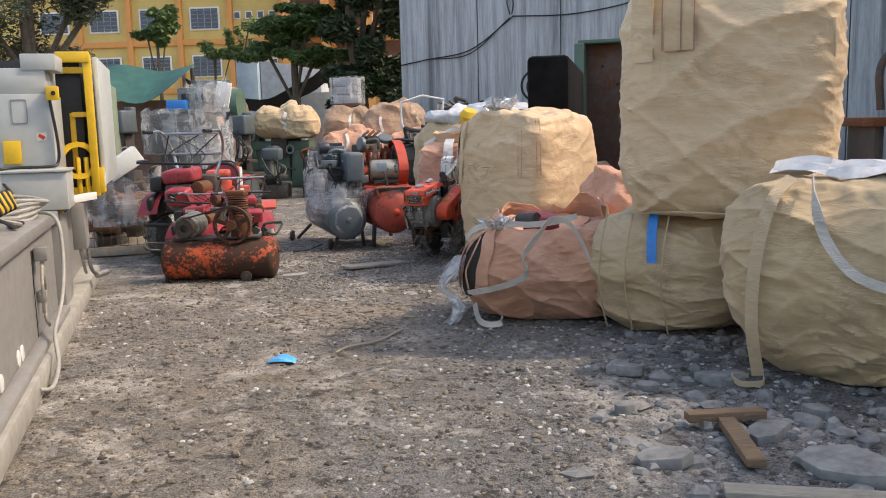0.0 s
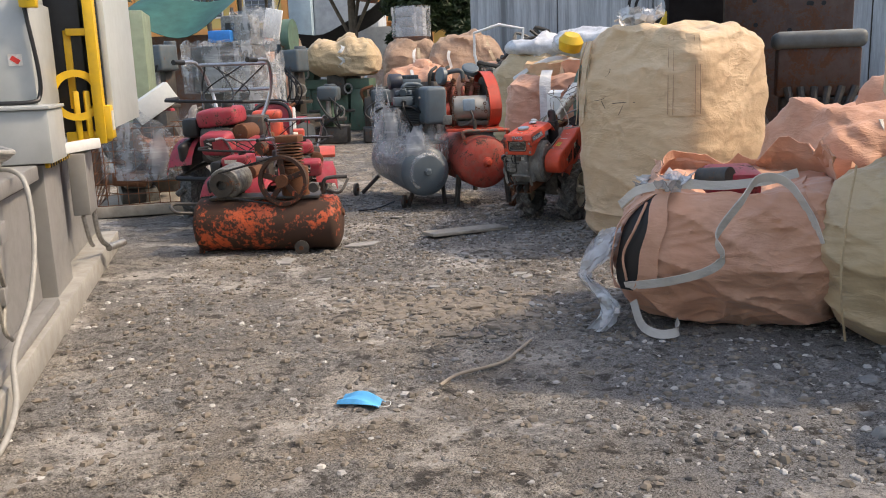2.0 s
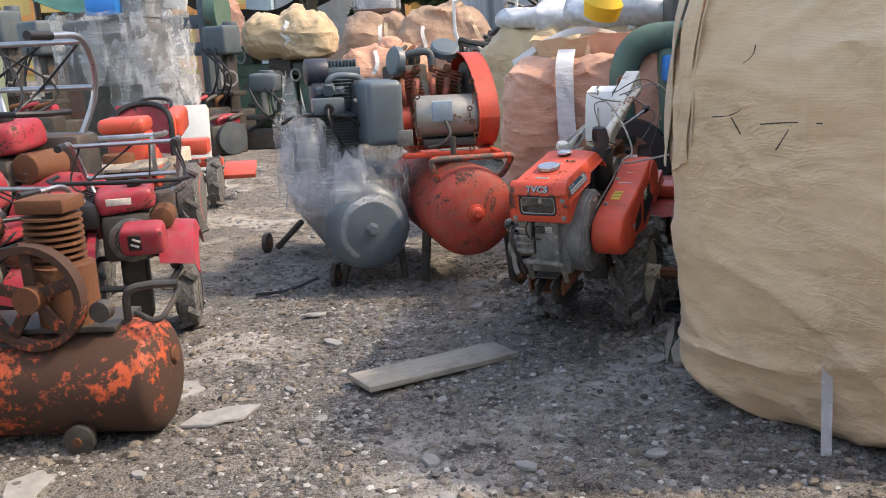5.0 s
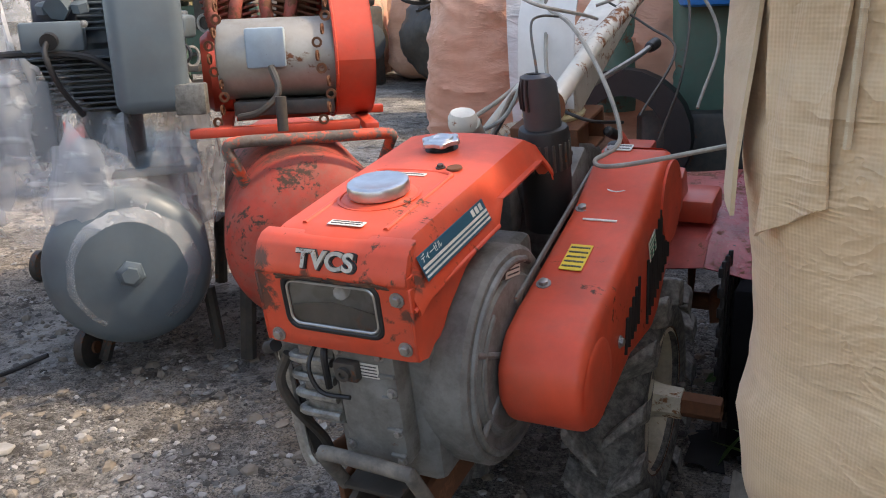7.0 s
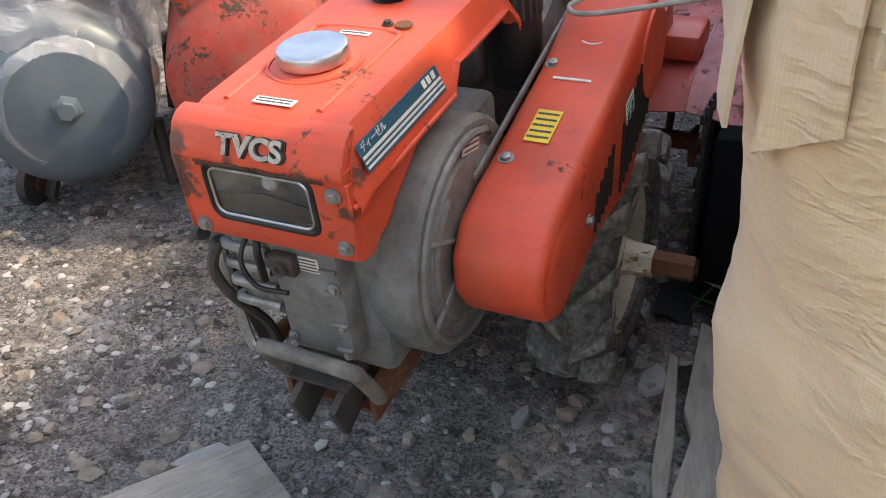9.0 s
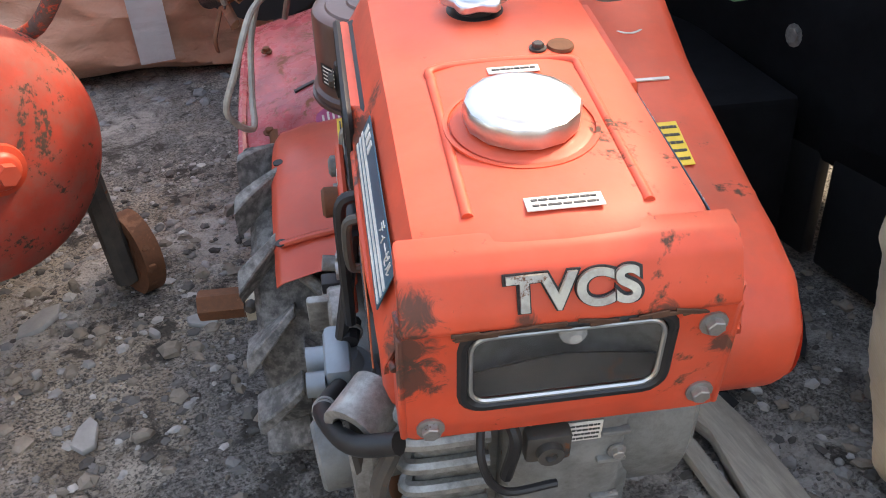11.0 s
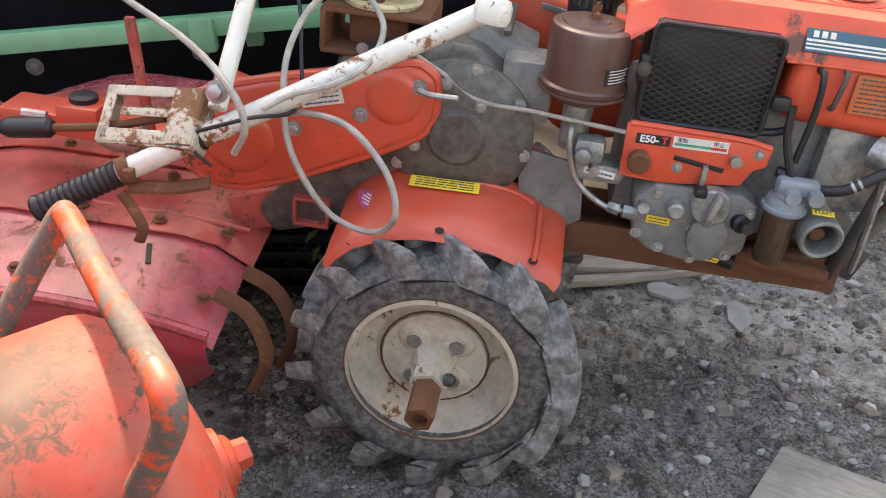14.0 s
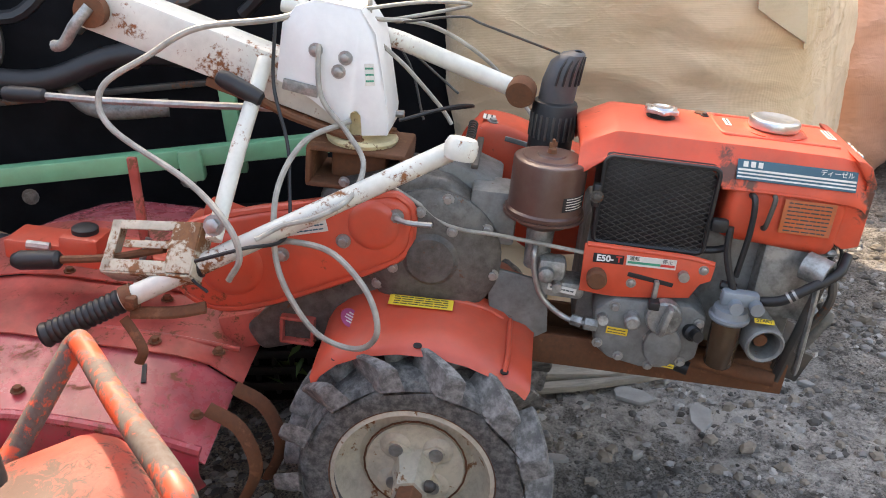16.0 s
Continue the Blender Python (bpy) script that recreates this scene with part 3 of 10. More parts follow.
stand = sack("bulk_bag", 1.136, 8.462, 0, -42.8, (1.277, 1.158, 1.78), 3, "beige", "tall full beige woven bulk bag standing on the dirt", n=88, fold=0.030, square=4.6, crown=11, toe=0.07, bulge=0.04, sag=0.07, crease=0.006)
low1 = sack("bulk_bag", 2.32, 5.62, 0, -35, (1.15, 1.1, 0.95), 5, "beige_dirty", "dusty beige woven bulk bag squashed under another", n=80, bulge=0.16, fold=0.05, sag=0.03, square=3.6, toe=0.14, crease=0.014)
low2 = sack("bulk_bag", 3.05, 4.25, 0, -32, (1.25, 1.2, 1.3), 8, "beige_dirty", "full beige woven bulk bag with a long strap", n=84, bulge=0.14, fold=0.045, square=3.4, toe=0.16, crease=0.014)
upper = sack("bulk_bag", 2.62, 5.45, 0.93, -18, (1.5, 1.3, 1.72), 11, "beige", "large beige woven bulk bag stacked on top", n=90, bulge=0.06, fold=0.036, square=5, crown=9, toe=0.06, crease=0.010)
slump = sack("bulk_bag", 1.15, 6.15, 0, -12, (1.15, 1.05, 0.86), 14, "peach", "torn slumped orange woven bulk bag full of engine parts", n=84, bulge=0.14, fold=0.050, mouth=0.12, lean=0.12, toe=0.10, crease=0.018)
redbag = sack("bulk_bag", 0.35, 12.55, 0, -8, (1.45, 1.2, 1.42), 17, "peach", "large faded orange woven bulk bag with white webbing", n=70, bulge=0.1, fold=0.04, crown=9, mouth=0.1, crease=0.014)


# ---- the power tiller ----
# Its own frame: x to its right, y to its rear, z up, from the middle of the axle; it stands nose down.


def text(name, s, size, m, material, parent, extrude=0.0015, label="", squeeze=1.0, bold=0.0):
    cu = bpy.data.curves.new(name, "FONT")
    cu.body, cu.size, cu.extrude, cu.align_x, cu.align_y, cu.offset = s, size, extrude, "CENTER", "CENTER", bold
    tmp = new(name, cu)
    bpy.context.view_layer.update()
    me = bpy.data.meshes.new_from_object(tmp.evaluated_get(bpy.context.evaluated_depsgraph_get()))
    bpy.data.objects.remove(tmp)
    bpy.data.curves.remove(cu)
    me.materials.append(M[material])
    ob = new(name, me)
    ob.parent = parent
    ob.matrix_basis = m @ Matrix.Diagonal((squeeze, 1, 1, 1))
    if label:
        ob["label"] = label
    return ob


def sheet(rows, thick=0.003):
    """A thin pressed sheet from rows of points, with thickness."""
    bm = bmesh.new()
    g = [[bm.verts.new(p) for p in row] for row in rows]
    for a, b in zip(g, g[1:]):
        for i in range(len(a) - 1):
            bm.faces.new((a[i], a[i + 1], b[i + 1], b[i]))
    bmesh.ops.recalc_face_normals(bm, faces=bm.faces[:])
    bmesh.ops.solidify(bm, geom=bm.faces[:], thickness=thick)
    return bm


def ring(bm, c, d, r0, r1, h, n=32):
    """A flat collar of height h between two radii."""
    c = Vector(c)
    d, a, b = frame_of(d)
    loops = []
    for rr, hh in ((r0, 0), (r1, 0), (r1, h), (r0, h)):
        loops.append([bm.verts.new(c + d * hh + (a * math.cos(6.28318 * i / n) + b * math.sin(6.28318 * i / n)) * rr) for i in range(n)])
    for k in range(4):
        p, q = loops[k], loops[(k + 1) % 4]
        for i in range(n):
            bm.faces.new((p[i], p[(i + 1) % n], q[(i + 1) % n], q[i]))
    return bm


def round_rect(w, h, r, n=5):
    out = []
    for cx, cy, a0 in ((w / 2 - r, h / 2 - r, 0), (-w / 2 + r, h / 2 - r, 90), (-w / 2 + r, -h / 2 + r, 180), (w / 2 - r, -h / 2 + r, 270)):
        for i in range(n + 1):
            a = radians(a0 + 90 * i / n)
            out.append((cx + r * math.cos(a), cy + r * math.sin(a)))
    return out


def label_plate(parent, c, w, h, normal, up, mat, ink="black", rows=3, name="sticker", note="", seed=1, fill=0.85):
    """A sticker with bars in place of small print."""
    n, u = Vector(normal).normalized(), Vector(up).normalized()
    s = u.cross(n).normalized()
    u = n.cross(s)
    m = Matrix((s, u, n)).transposed().to_4x4()
    m.translation = Vector(c)
    bm = box(B(), (0, 0, 0.0008), (w, h, 0.0016), 0.0006, seg=1)
    ob = part(name, bm, mat, parent, note, m)
    if rows:
        rng = random.Random(seed)
        t = B()
        for i in range(rows):
            y = h * (0.5 - (i + 0.75) / (rows + 0.5))
            x = -w * fill / 2
            while x < w * fill / 2 - w * 0.03:
                l = min(rng.uniform(0.06, 0.2) * w, w * fill / 2 - x)
                box(t, (x + l / 2, y, 0.002), (l * 0.86, h / (rows + 0.5) * 0.30, 0.0008))
                x += l
        part("print", t, ink, ob)
    return ob


M["yellow_label"] = plain("yellow_sticker", (0.80, 0.55, 0.05), 0.5, 0, 0.08)
M["white_label"] = paint("pale_worn_sticker", (0.66, 0.64, 0.58), 0.05, 0.5, 0.3, scale=4)
M["ink"] = plain("dark_ink", (0.05, 0.05, 0.05), 0.6)
M["blue_label"] = plain("teal_blue_stripe", (0.018, 0.085, 0.125), 0.4, 0, 0.1)
M["greenlab"] = plain("green_stripe", (0.03, 0.30, 0.18), 0.4)
M["redlab"] = plain("red_stripe", (0.60, 0.04, 0.03), 0.4)
M["meshgrey"] = plain("worn_mesh_wire", (0.045, 0.045, 0.047), 0.45, 0.3, 0.4)
M["silver"] = plain("dull_silver", (0.55, 0.55, 0.52), 0.35, 0.9, 0.15)
M["dull_reflector"] = paint("dusty_reflector", (0.34, 0.34, 0.32), 0.2, 0.38, 0.7, 0.7, scale=5)
M["badge_metal"] = paint("pitted_badge_chrome", (0.40, 0.40, 0.38), 0.45, 0.36, 0.5, 0.85, scale=7)
M["purple"] = plain("purple_sticker", (0.36, 0.06, 0.16), 0.5)
M["lamp_glass"] = plain("headlamp_glass", (0.9, 0.9, 0.9), 0.05)
_g = M["lamp_glass"].node_tree.nodes["Principled BSDF"]
_g.inputs["Transmission Weight"].default_value = 1.0
M["oilbowl"] = plain("brown_oil_bowl", (0.06, 0.035, 0.02), 0.12, 0, 0.2)
M["alu"] = paint("grey_cast_aluminium", (0.36, 0.36, 0.34), 0.08, 0.42, 0.75, 0.6, dirtcol=(0.09, 0.08, 0.07), scale=2.8, cast=0.55)
M["engine_grey"] = paint("engine_grey_paint", (0.18, 0.182, 0.172), 0.16, 0.45, 0.7, dirtcol=(0.085, 0.075, 0.065), scale=2.4, cast=0.4)
M["gearcase"] = paint("dusty_gearcase", (0.13, 0.124, 0.113), 0.3, 0.42, 0.9, 0.35, dirtcol=(0.07, 0.058, 0.048), scale=3.2, cast=0.7)
M["plate_orange"] = paint("faded_orange_plate", (0.52, 0.115, 0.03), 0.35, 0.5, 0.5, scale=3)
M["hood_scratch"] = plain("bare_scratch", (0.10, 0.045, 0.025), 0.8, 0, 0.5)

XC = 0.018


def hood(ti):
    half = [(-0.1500, 0.675), (-0.1490, 0.684), (-0.1440, 0.694), (-0.1355, 0.714), (-0.1220, 0.746), (-0.1160, 0.7555), (-0.0900, 0.7600), (-0.045, 0.765)]
    sec = half + [(0.0, 0.766)] + [(-x, z) for x, z in reversed(half)]
    st = [(-0.262, 0.955, -0.080, 0.0), (-0.255, 0.965, -0.040, 0.0), (-0.259, 0.972, -0.032, 0.0), (-0.320, 0.995, -0.002, 0.0), (-0.33, 1, 0, 0.0),
          (-0.48, 1, 0, 0), (-0.512, 1, 0, 0), (-0.538, 1, 0, 0), (-0.62, 1, 0, 0), (-0.76, 1, -0.002, 0), (-0.792, 0.995, -0.008, 0.0), (-0.812, 0.985, -0.022, 0.0), (-0.820, 0.975, -0.034, 0)]
    rows = []
    for y, kx, dz, _ in st:
        row = []
        for i, (x, z) in enumerate(sec):
            zz = z + dz * (1 if z > 0.72 else 0.6)
            # the cut-out over the radiator on each side
            if z < 0.70 and -0.52 < y < -0.30:
                zz = max(zz, 0.716)
            elif z < 0.70 and y >= -0.30:
                zz = z + dz * 0.2 - 0.004
            row.append((XC + x * kx, y, zz))
        rows.append(row)
    h = part("hood", sheet(rows, 0.004), "red_hood", ti, "orange-red pressed hood with scratched edges")
    # pressed panel edges on the top
    bm = B()
    tube(bm, [(XC - 0.072, -0.56, 0.7605), (XC - 0.06, -0.535, 0.7622), (XC + 0.06, -0.535, 0.7622), (XC + 0.072, -0.56, 0.7605)], 0.005, 10)
    for x in (-0.072, 0.072):
        tube(bm, [(XC + x, -0.56, 0.7605), (XC + x, -0.765, 0.7585)], 0.005, 10, bend=False)
    # side flange under the fold
    for x in (-0.145, 0.145):
        tube(bm, [(XC + x * 1.03, -0.538, 0.676), (XC + x * 1.03, -0.7, 0.676), (XC + x * 0.985, -0.80, 0.668), (XC + x * 0.95, -0.825, 0.664)], 0.004, 8)
    part("pressed_rib", bm, "red_hood", h)
    # nose with the lamp opening
    face = [(-0.128, 0.716), (0.128, 0.716), (0.137, 0.69), (0.137, 0.60), (0.122, 0.578), (-0.122, 0.578), (-0.137, 0.60), (-0.137, 0.69)]
    t = bmesh.new()
    out = [(XC + x, -0.826 - 0.06 * (0.72 - z) * 0.4, z) for x, z in face]
    hole = [(XC + x * 1.0 - 0.002, -0.83, 0.656 + z) for x, z in round_rect(0.176, 0.094, 0.02, 4)]
    # a plate whose middle is open: rows from the outer rim to the hole
    oo = []
    for p in hole:
        d = Vector((p[0] - XC, 0, p[2] - 0.648))
        k = min(0.137 / max(abs(d.x), 1e-6), (0.07 if d.z > 0 else 0.072) / max(abs(d.z), 1e-6))
        oo.append((XC + d.x * k, -0.828, 0.648 + d.z * k))
    rows = []
    for f, dy in ((1.0, 0.016), (0.97, 0.003), (0.9, 0.0), (0.25, 0.0), (0.0, 0.0), (-0.02, 0.016)):
        rows.append([tuple(np.array(b) * (1 - f) + np.array(a) * f + np.array((0, dy, 0))) for a, b in zip(oo + oo[:1], hole + hole[:1])])
    nose = part("nose_panel", sheet(rows, 0.003), "red_hood", ti, "red nose panel with scuffed corners")
    bm = B()
    prism(bm, [(-0.780, 0.7575), (-0.800, 0.7545), (-0.814, 0.745), (-0.830, 0.716), (-0.834, 0.704), (-0.828, 0.699), (-0.812, 0.712), (-0.795, 0.735)], XC - 0.133, XC + 0.133, 0.004, seg=2)
    part("brow", bm, "red_hood", nose)
    for x, yb, zb in ((-0.134, -0.79, 0.628), (0.134, -0.775, 0.628)):
        bm = B()
        d = 0.085 if x < 0 else 0.20
        prism(bm, [(-0.83, 0.70), (-0.83, 0.582), (-0.80, 0.572), (-0.83 + d, 0.60 if x < 0 else 0.66), (-0.83 + d, 0.70)], XC + x - 0.003, XC + x + 0.003, 0.002, seg=1)
        part("nose_side", bm, "red_hood", nose)
    bm = B()
    for x, z in ((0.132, 0.682), (0.135, 0.601), (-0.094, 0.594)):
        bolt(bm, (x, -0.829, z), (0, -1, 0), 0.008, 0.009)
    part("bolt", bm, "steel", nose)
    # chipped paint, worn to rust, along the left nose corner and hood edge
    rng = random.Random(4)
    bm = B()
    for _ in range(30):
        s = rng.uniform(0.004, 0.014)
        box(bm, (XC + rng.uniform(-0.1, 0.1), -0.8335, 0.7015 + rng.uniform(-0.003, 0.002)), (s * 2, 0.002, s * 0.30), 0.0006, (0, rng.uniform(-12, 12), 0), 1)
    part("bare_patch", bm, "hood_scratch", nose)
    # headlamp
    lamp = part("headlamp", prism(B(), [(XC - 0.002 + a, 0.656 + b) for a, b in round_rect(0.172, 0.09, 0.019, 4)], -0.79, -0.786, axis="Y"), "dark_iron", ti, "square headlamp with dusty reflector")
    rim = B()
    pts = [(XC - 0.002 + a, -0.827, 0.656 + b) for a, b in round_rect(0.168, 0.086, 0.018, 4)]
    tube(rim, pts + pts[:1], 0.0055, 8, bend=False)
    part("rim", rim, "black", lamp)
    rim = B()
    pts = [(XC - 0.002 + a, -0.829, 0.656 + b) for a, b in round_rect(0.155, 0.073, 0.015, 4)]
    tube(rim, pts + pts[:1], 0.0022, 6, bend=False)
    part("inner_rim", rim, "silver", lamp)
    refl = B()
    rows = []
    for f in (1.0, 0.75, 0.5, 0.25, 0.08):
        rows.append([(XC - 0.002 + a * f, -0.822 + 0.030 * (1 - f * f), 0.656 + b * f + 0.004 * (1 - f)) for a, b in round_rect(0.158, 0.076, 0.016, 4) + round_rect(0.158, 0.076, 0.016, 4)[:1]])
    part("reflector", sheet(rows, 0.001), "dull_reflector", lamp)
    part("lamp_floor", prism(B(), [(XC - 0.078, 0.620), (XC + 0.074, 0.620), (XC + 0.074, 0.648), (XC + 0.030, 0.656), (XC - 0.002, 0.660), (XC - 0.034, 0.656), (XC - 0.078, 0.648)], -0.8235, -0.8215, axis="Y"), "dark_iron", lamp)
    bm = B()
    lathe(bm, [(0, 0.009), (0.008, 0.012), (0.018, 0.011), (0.024, 0.005)], (XC + 0.006, -0.797, 0.672), (0, -1, 0), 14)
    part("bulb", bm, "white", lamp)
    gl = part("lens", prism(B(), [(XC - 0.002 + a, 0.656 + b) for a, b in round_rect(0.158, 0.078, 0.017, 4)], -0.8275, -0.8255, axis="Y"), "lamp_glass", lamp)
    gl.visible_shadow = False
    # badge
    text("badge_letters", "TVCS", 0.038, Matrix.Translation((XC - 0.002, -0.8265, 0.7295)) @ pose(0, 0, 0, 62, 0, 0), "badge_metal", nose, 0.003, "chrome letters", 1.12, 0.0012)
    # a bolder black copy, set lower and behind, stands for the letters' shadow
    text("badge_shadow", "TVCS", 0.038, Matrix.Translation((XC - 0.001, -0.8240, 0.7280)) @ pose(0, 0, 0, 62, 0, 0), "black", nose, 0.002, "black letter copy painted as the badge's shadow", 1.15, 0.0026)
    # filler caps
    cap = part("fuel_cap", lathe(B(), [(0, 0.058), (0.004, 0.062), (0.006, 0.058)], (0.013, -0.648, 0.7605), (0, 0, 1), 40), "red_hood", ti, "bright fuel cap in a round recess")
    lid = lathe(B(), [(0, 0.042), (0.006, 0.051), (0.020, 0.052), (0.024, 0.050), (0.026, 0.045), (0.0255, 0.04), (0.0235, 0.03), (0.023, 0.004)], (0.013, -0.648, 0.764), (0, 0, 1), 14)
    part("lid", lid, "chrome", cap, "worn chrome lid")
    ring(lid2 := B(), (0.013, -0.648, 0.763), (0, 0, 1), 0.0645, 0.0685, 0.0022, 40)
    part("recess_edge", lid2, "red_hood", cap)
    rc = part("radiator_cap", lathe(B(), [(0, 0.03), (0.001, 0.031), (0.003, 0.0305)], (0.012, -0.418, 0.763), (0, 0, 1), 24), "black", ti, "lobed chrome radiator cap")
    bm = B()
    lathe(bm, [(0, 0.022), (0.012, 0.022)], (0.012, -0.418, 0.762), (0, 0, 1), 20)
    part("neck", bm, "black", rc)
    bm = bmesh.new()
    pr = [(0.0335 + 0.004 * math.cos(6 * a)) for a in [i * 6.28318 / 48 for i in range(48)]]
    poly = [(0.012 + pr[i] * math.cos(i * 6.28318 / 48), -0.418 + pr[i] * math.sin(i * 6.28318 / 48)) for i in range(48)]
    prism(bm, poly, 0.775, 0.784, 0.0015, axis="Z", seg=1)
    lathe(bm, [(0, 0.024), (0.003, 0.022), (0.0035, 0.014), (0.002, 0.012)], (0.012, -0.418, 0.784), (0, 0, 1), 24)
    part("lid", bm, "chrome", rc)
    bm = B()
    bolt(bm, (0.058, -0.516, 0.7655), (0, 0, 1), 0.006, 0.007)
    part("bolt", bm, "dark_iron", ti)
    bm = B()
    lathe(bm, [(0, 0.014), (0.003, 0.013)], (0.082, -0.512, 0.764), (0, 0, 1), 20)
    part("plug", bm, "rust", ti, "round rusty plug in the hood")
    label_plate(ti, (0.022, -0.763, 0.7635), 0.062, 0.017, (0, 0, 1), (0, 1, 0), "white_label", "ink", 2, note="scratched silver plate", seed=3)
    label_plate(ti, (0.025, -0.556, 0.766), 0.05, 0.012, (0, 0, 1), (0, 1, 0), "white_label", "ink", 1, note="small pale plate", seed=4)
    # side stripes
    for sgn in (-1, 1):
        c = (XC + sgn * 0.1385, -0.675, 0.714)
        n = (sgn * 1, 0, 0.42)
        lab = label_plate(ti, c, 0.23, 0.040, n, (0, 0, 1), "blue_label", "white", 0, note="blue and white striped sticker")
        bm = B()
        for zz, hh in ((-0.014, 0.003), (-0.007, 0.003), (0.0, 0.004)):
            box(bm, (0, zz, 0.002), (0.226, hh, 0.001))
        for i in range(3):
            box(bm, (-0.085 * sgn * -1 + (i - 1) * 0.022 * 0.65, 0.011, 0.002), (0.009, 0.011, 0.001))
        part("stripe", bm, "white_label", lab)
        text("letters", "\u30c7\u30a3\u30fc\u30bc\u30eb", 0.013, pose(sgn * -0.076, 0.011, 0.002), "white_label", lab, 0.0004)


def fuel_tank(ti):
    bm = box(B(), (XC - 0.012, -0.672, 0.622), (0.268, 0.236, 0.130), 0.026, (4, 0, 0), 3)
    tk = part("fuel_tank", bm, "red_hood", ti, "red tank under the hood")
    label_plate(tk, (-0.1345, -0.712, 0.634), 0.10, 0.070, (-1, 0, 0), (0, 0, 1), M["plate_orange"], "ink", 8, note="worn orange instruction plate", seed=8)
    bm = B()
    tube(bm, [(-0.130, -0.598, 0.668), (-0.150, -0.602, 0.66), (-0.152, -0.606, 0.60), (-0.152, -0.60, 0.50)], 0.0065, 8)
    part("fuel_hose", bm, "black", tk)
    bm = B()
    tube(bm, [(-0.135, -0.640, 0.672), (-0.146, -0.640, 0.664), (-0.146, -0.634, 0.612), (-0.136, -0.632, 0.604)], 0.005, 8)
    part("sight_tube", bm, "dark_iron", tk)


def radiator(ti):
    fr = part("radiator", box(B(), (-0.045, -0.418, 0.622), (0.165, 0.222, 0.19), 0.012), "black", ti, "radiator behind a black mesh screen")
    bm = B()
    y0, y1, z0, z1, x = -0.525, -0.312, 0.535, 0.708, -0.1325
    for a in np.arange(-0.30, 0.36, 0.0115):
        for s in (0.5, -0.5):
            # bars at a slant, clipped to the opening
            p = []
            for y in (y0, y1):
                p.append((y, 0.62 + a + s * (y - y0) - (0.0 if s > 0 else -0.05)))
            (ya, za), (yb, zb) = p
            k = (zb - za) / (yb - ya)
            lo, hi = ya, yb
            for zl in (z0, z1):
                yy = ya + (zl - za) / k
                if (k > 0) == (zl == z0):
                    lo = max(lo, yy)
                else:
                    hi = min(hi, yy)
            if hi - lo > 0.004:
                tube(bm, [(x, lo, za + k * (lo - ya)), (x, hi, za + k * (hi - ya))], 0.0013, 4, bend=False)
    part("screen", bm, "meshgrey", fr)
    bm = B()
    pts = [(-0.134, -0.418 + a, 0.622 + b) for a, b in round_rect(0.222, 0.182, 0.014, 3)]
    tube(bm, pts + pts[:1], 0.005, 6, bend=False)
    part("screen_frame", bm, "black", fr)
    bm = B()
    box(bm, (-0.139, -0.548, 0.60), (0.02, 0.035, 0.03), 0.008)
    box(bm, (-0.134, -0.300, 0.63), (0.018, 0.018, 0.05), 0.006)
    part("latch", bm, "black", fr)
    bm = B()
    bolt(bm, (-0.144, -0.300, 0.63), (-1, 0, 0), 0.009, 0.007)
    part("screw", bm, "dark_iron", fr)


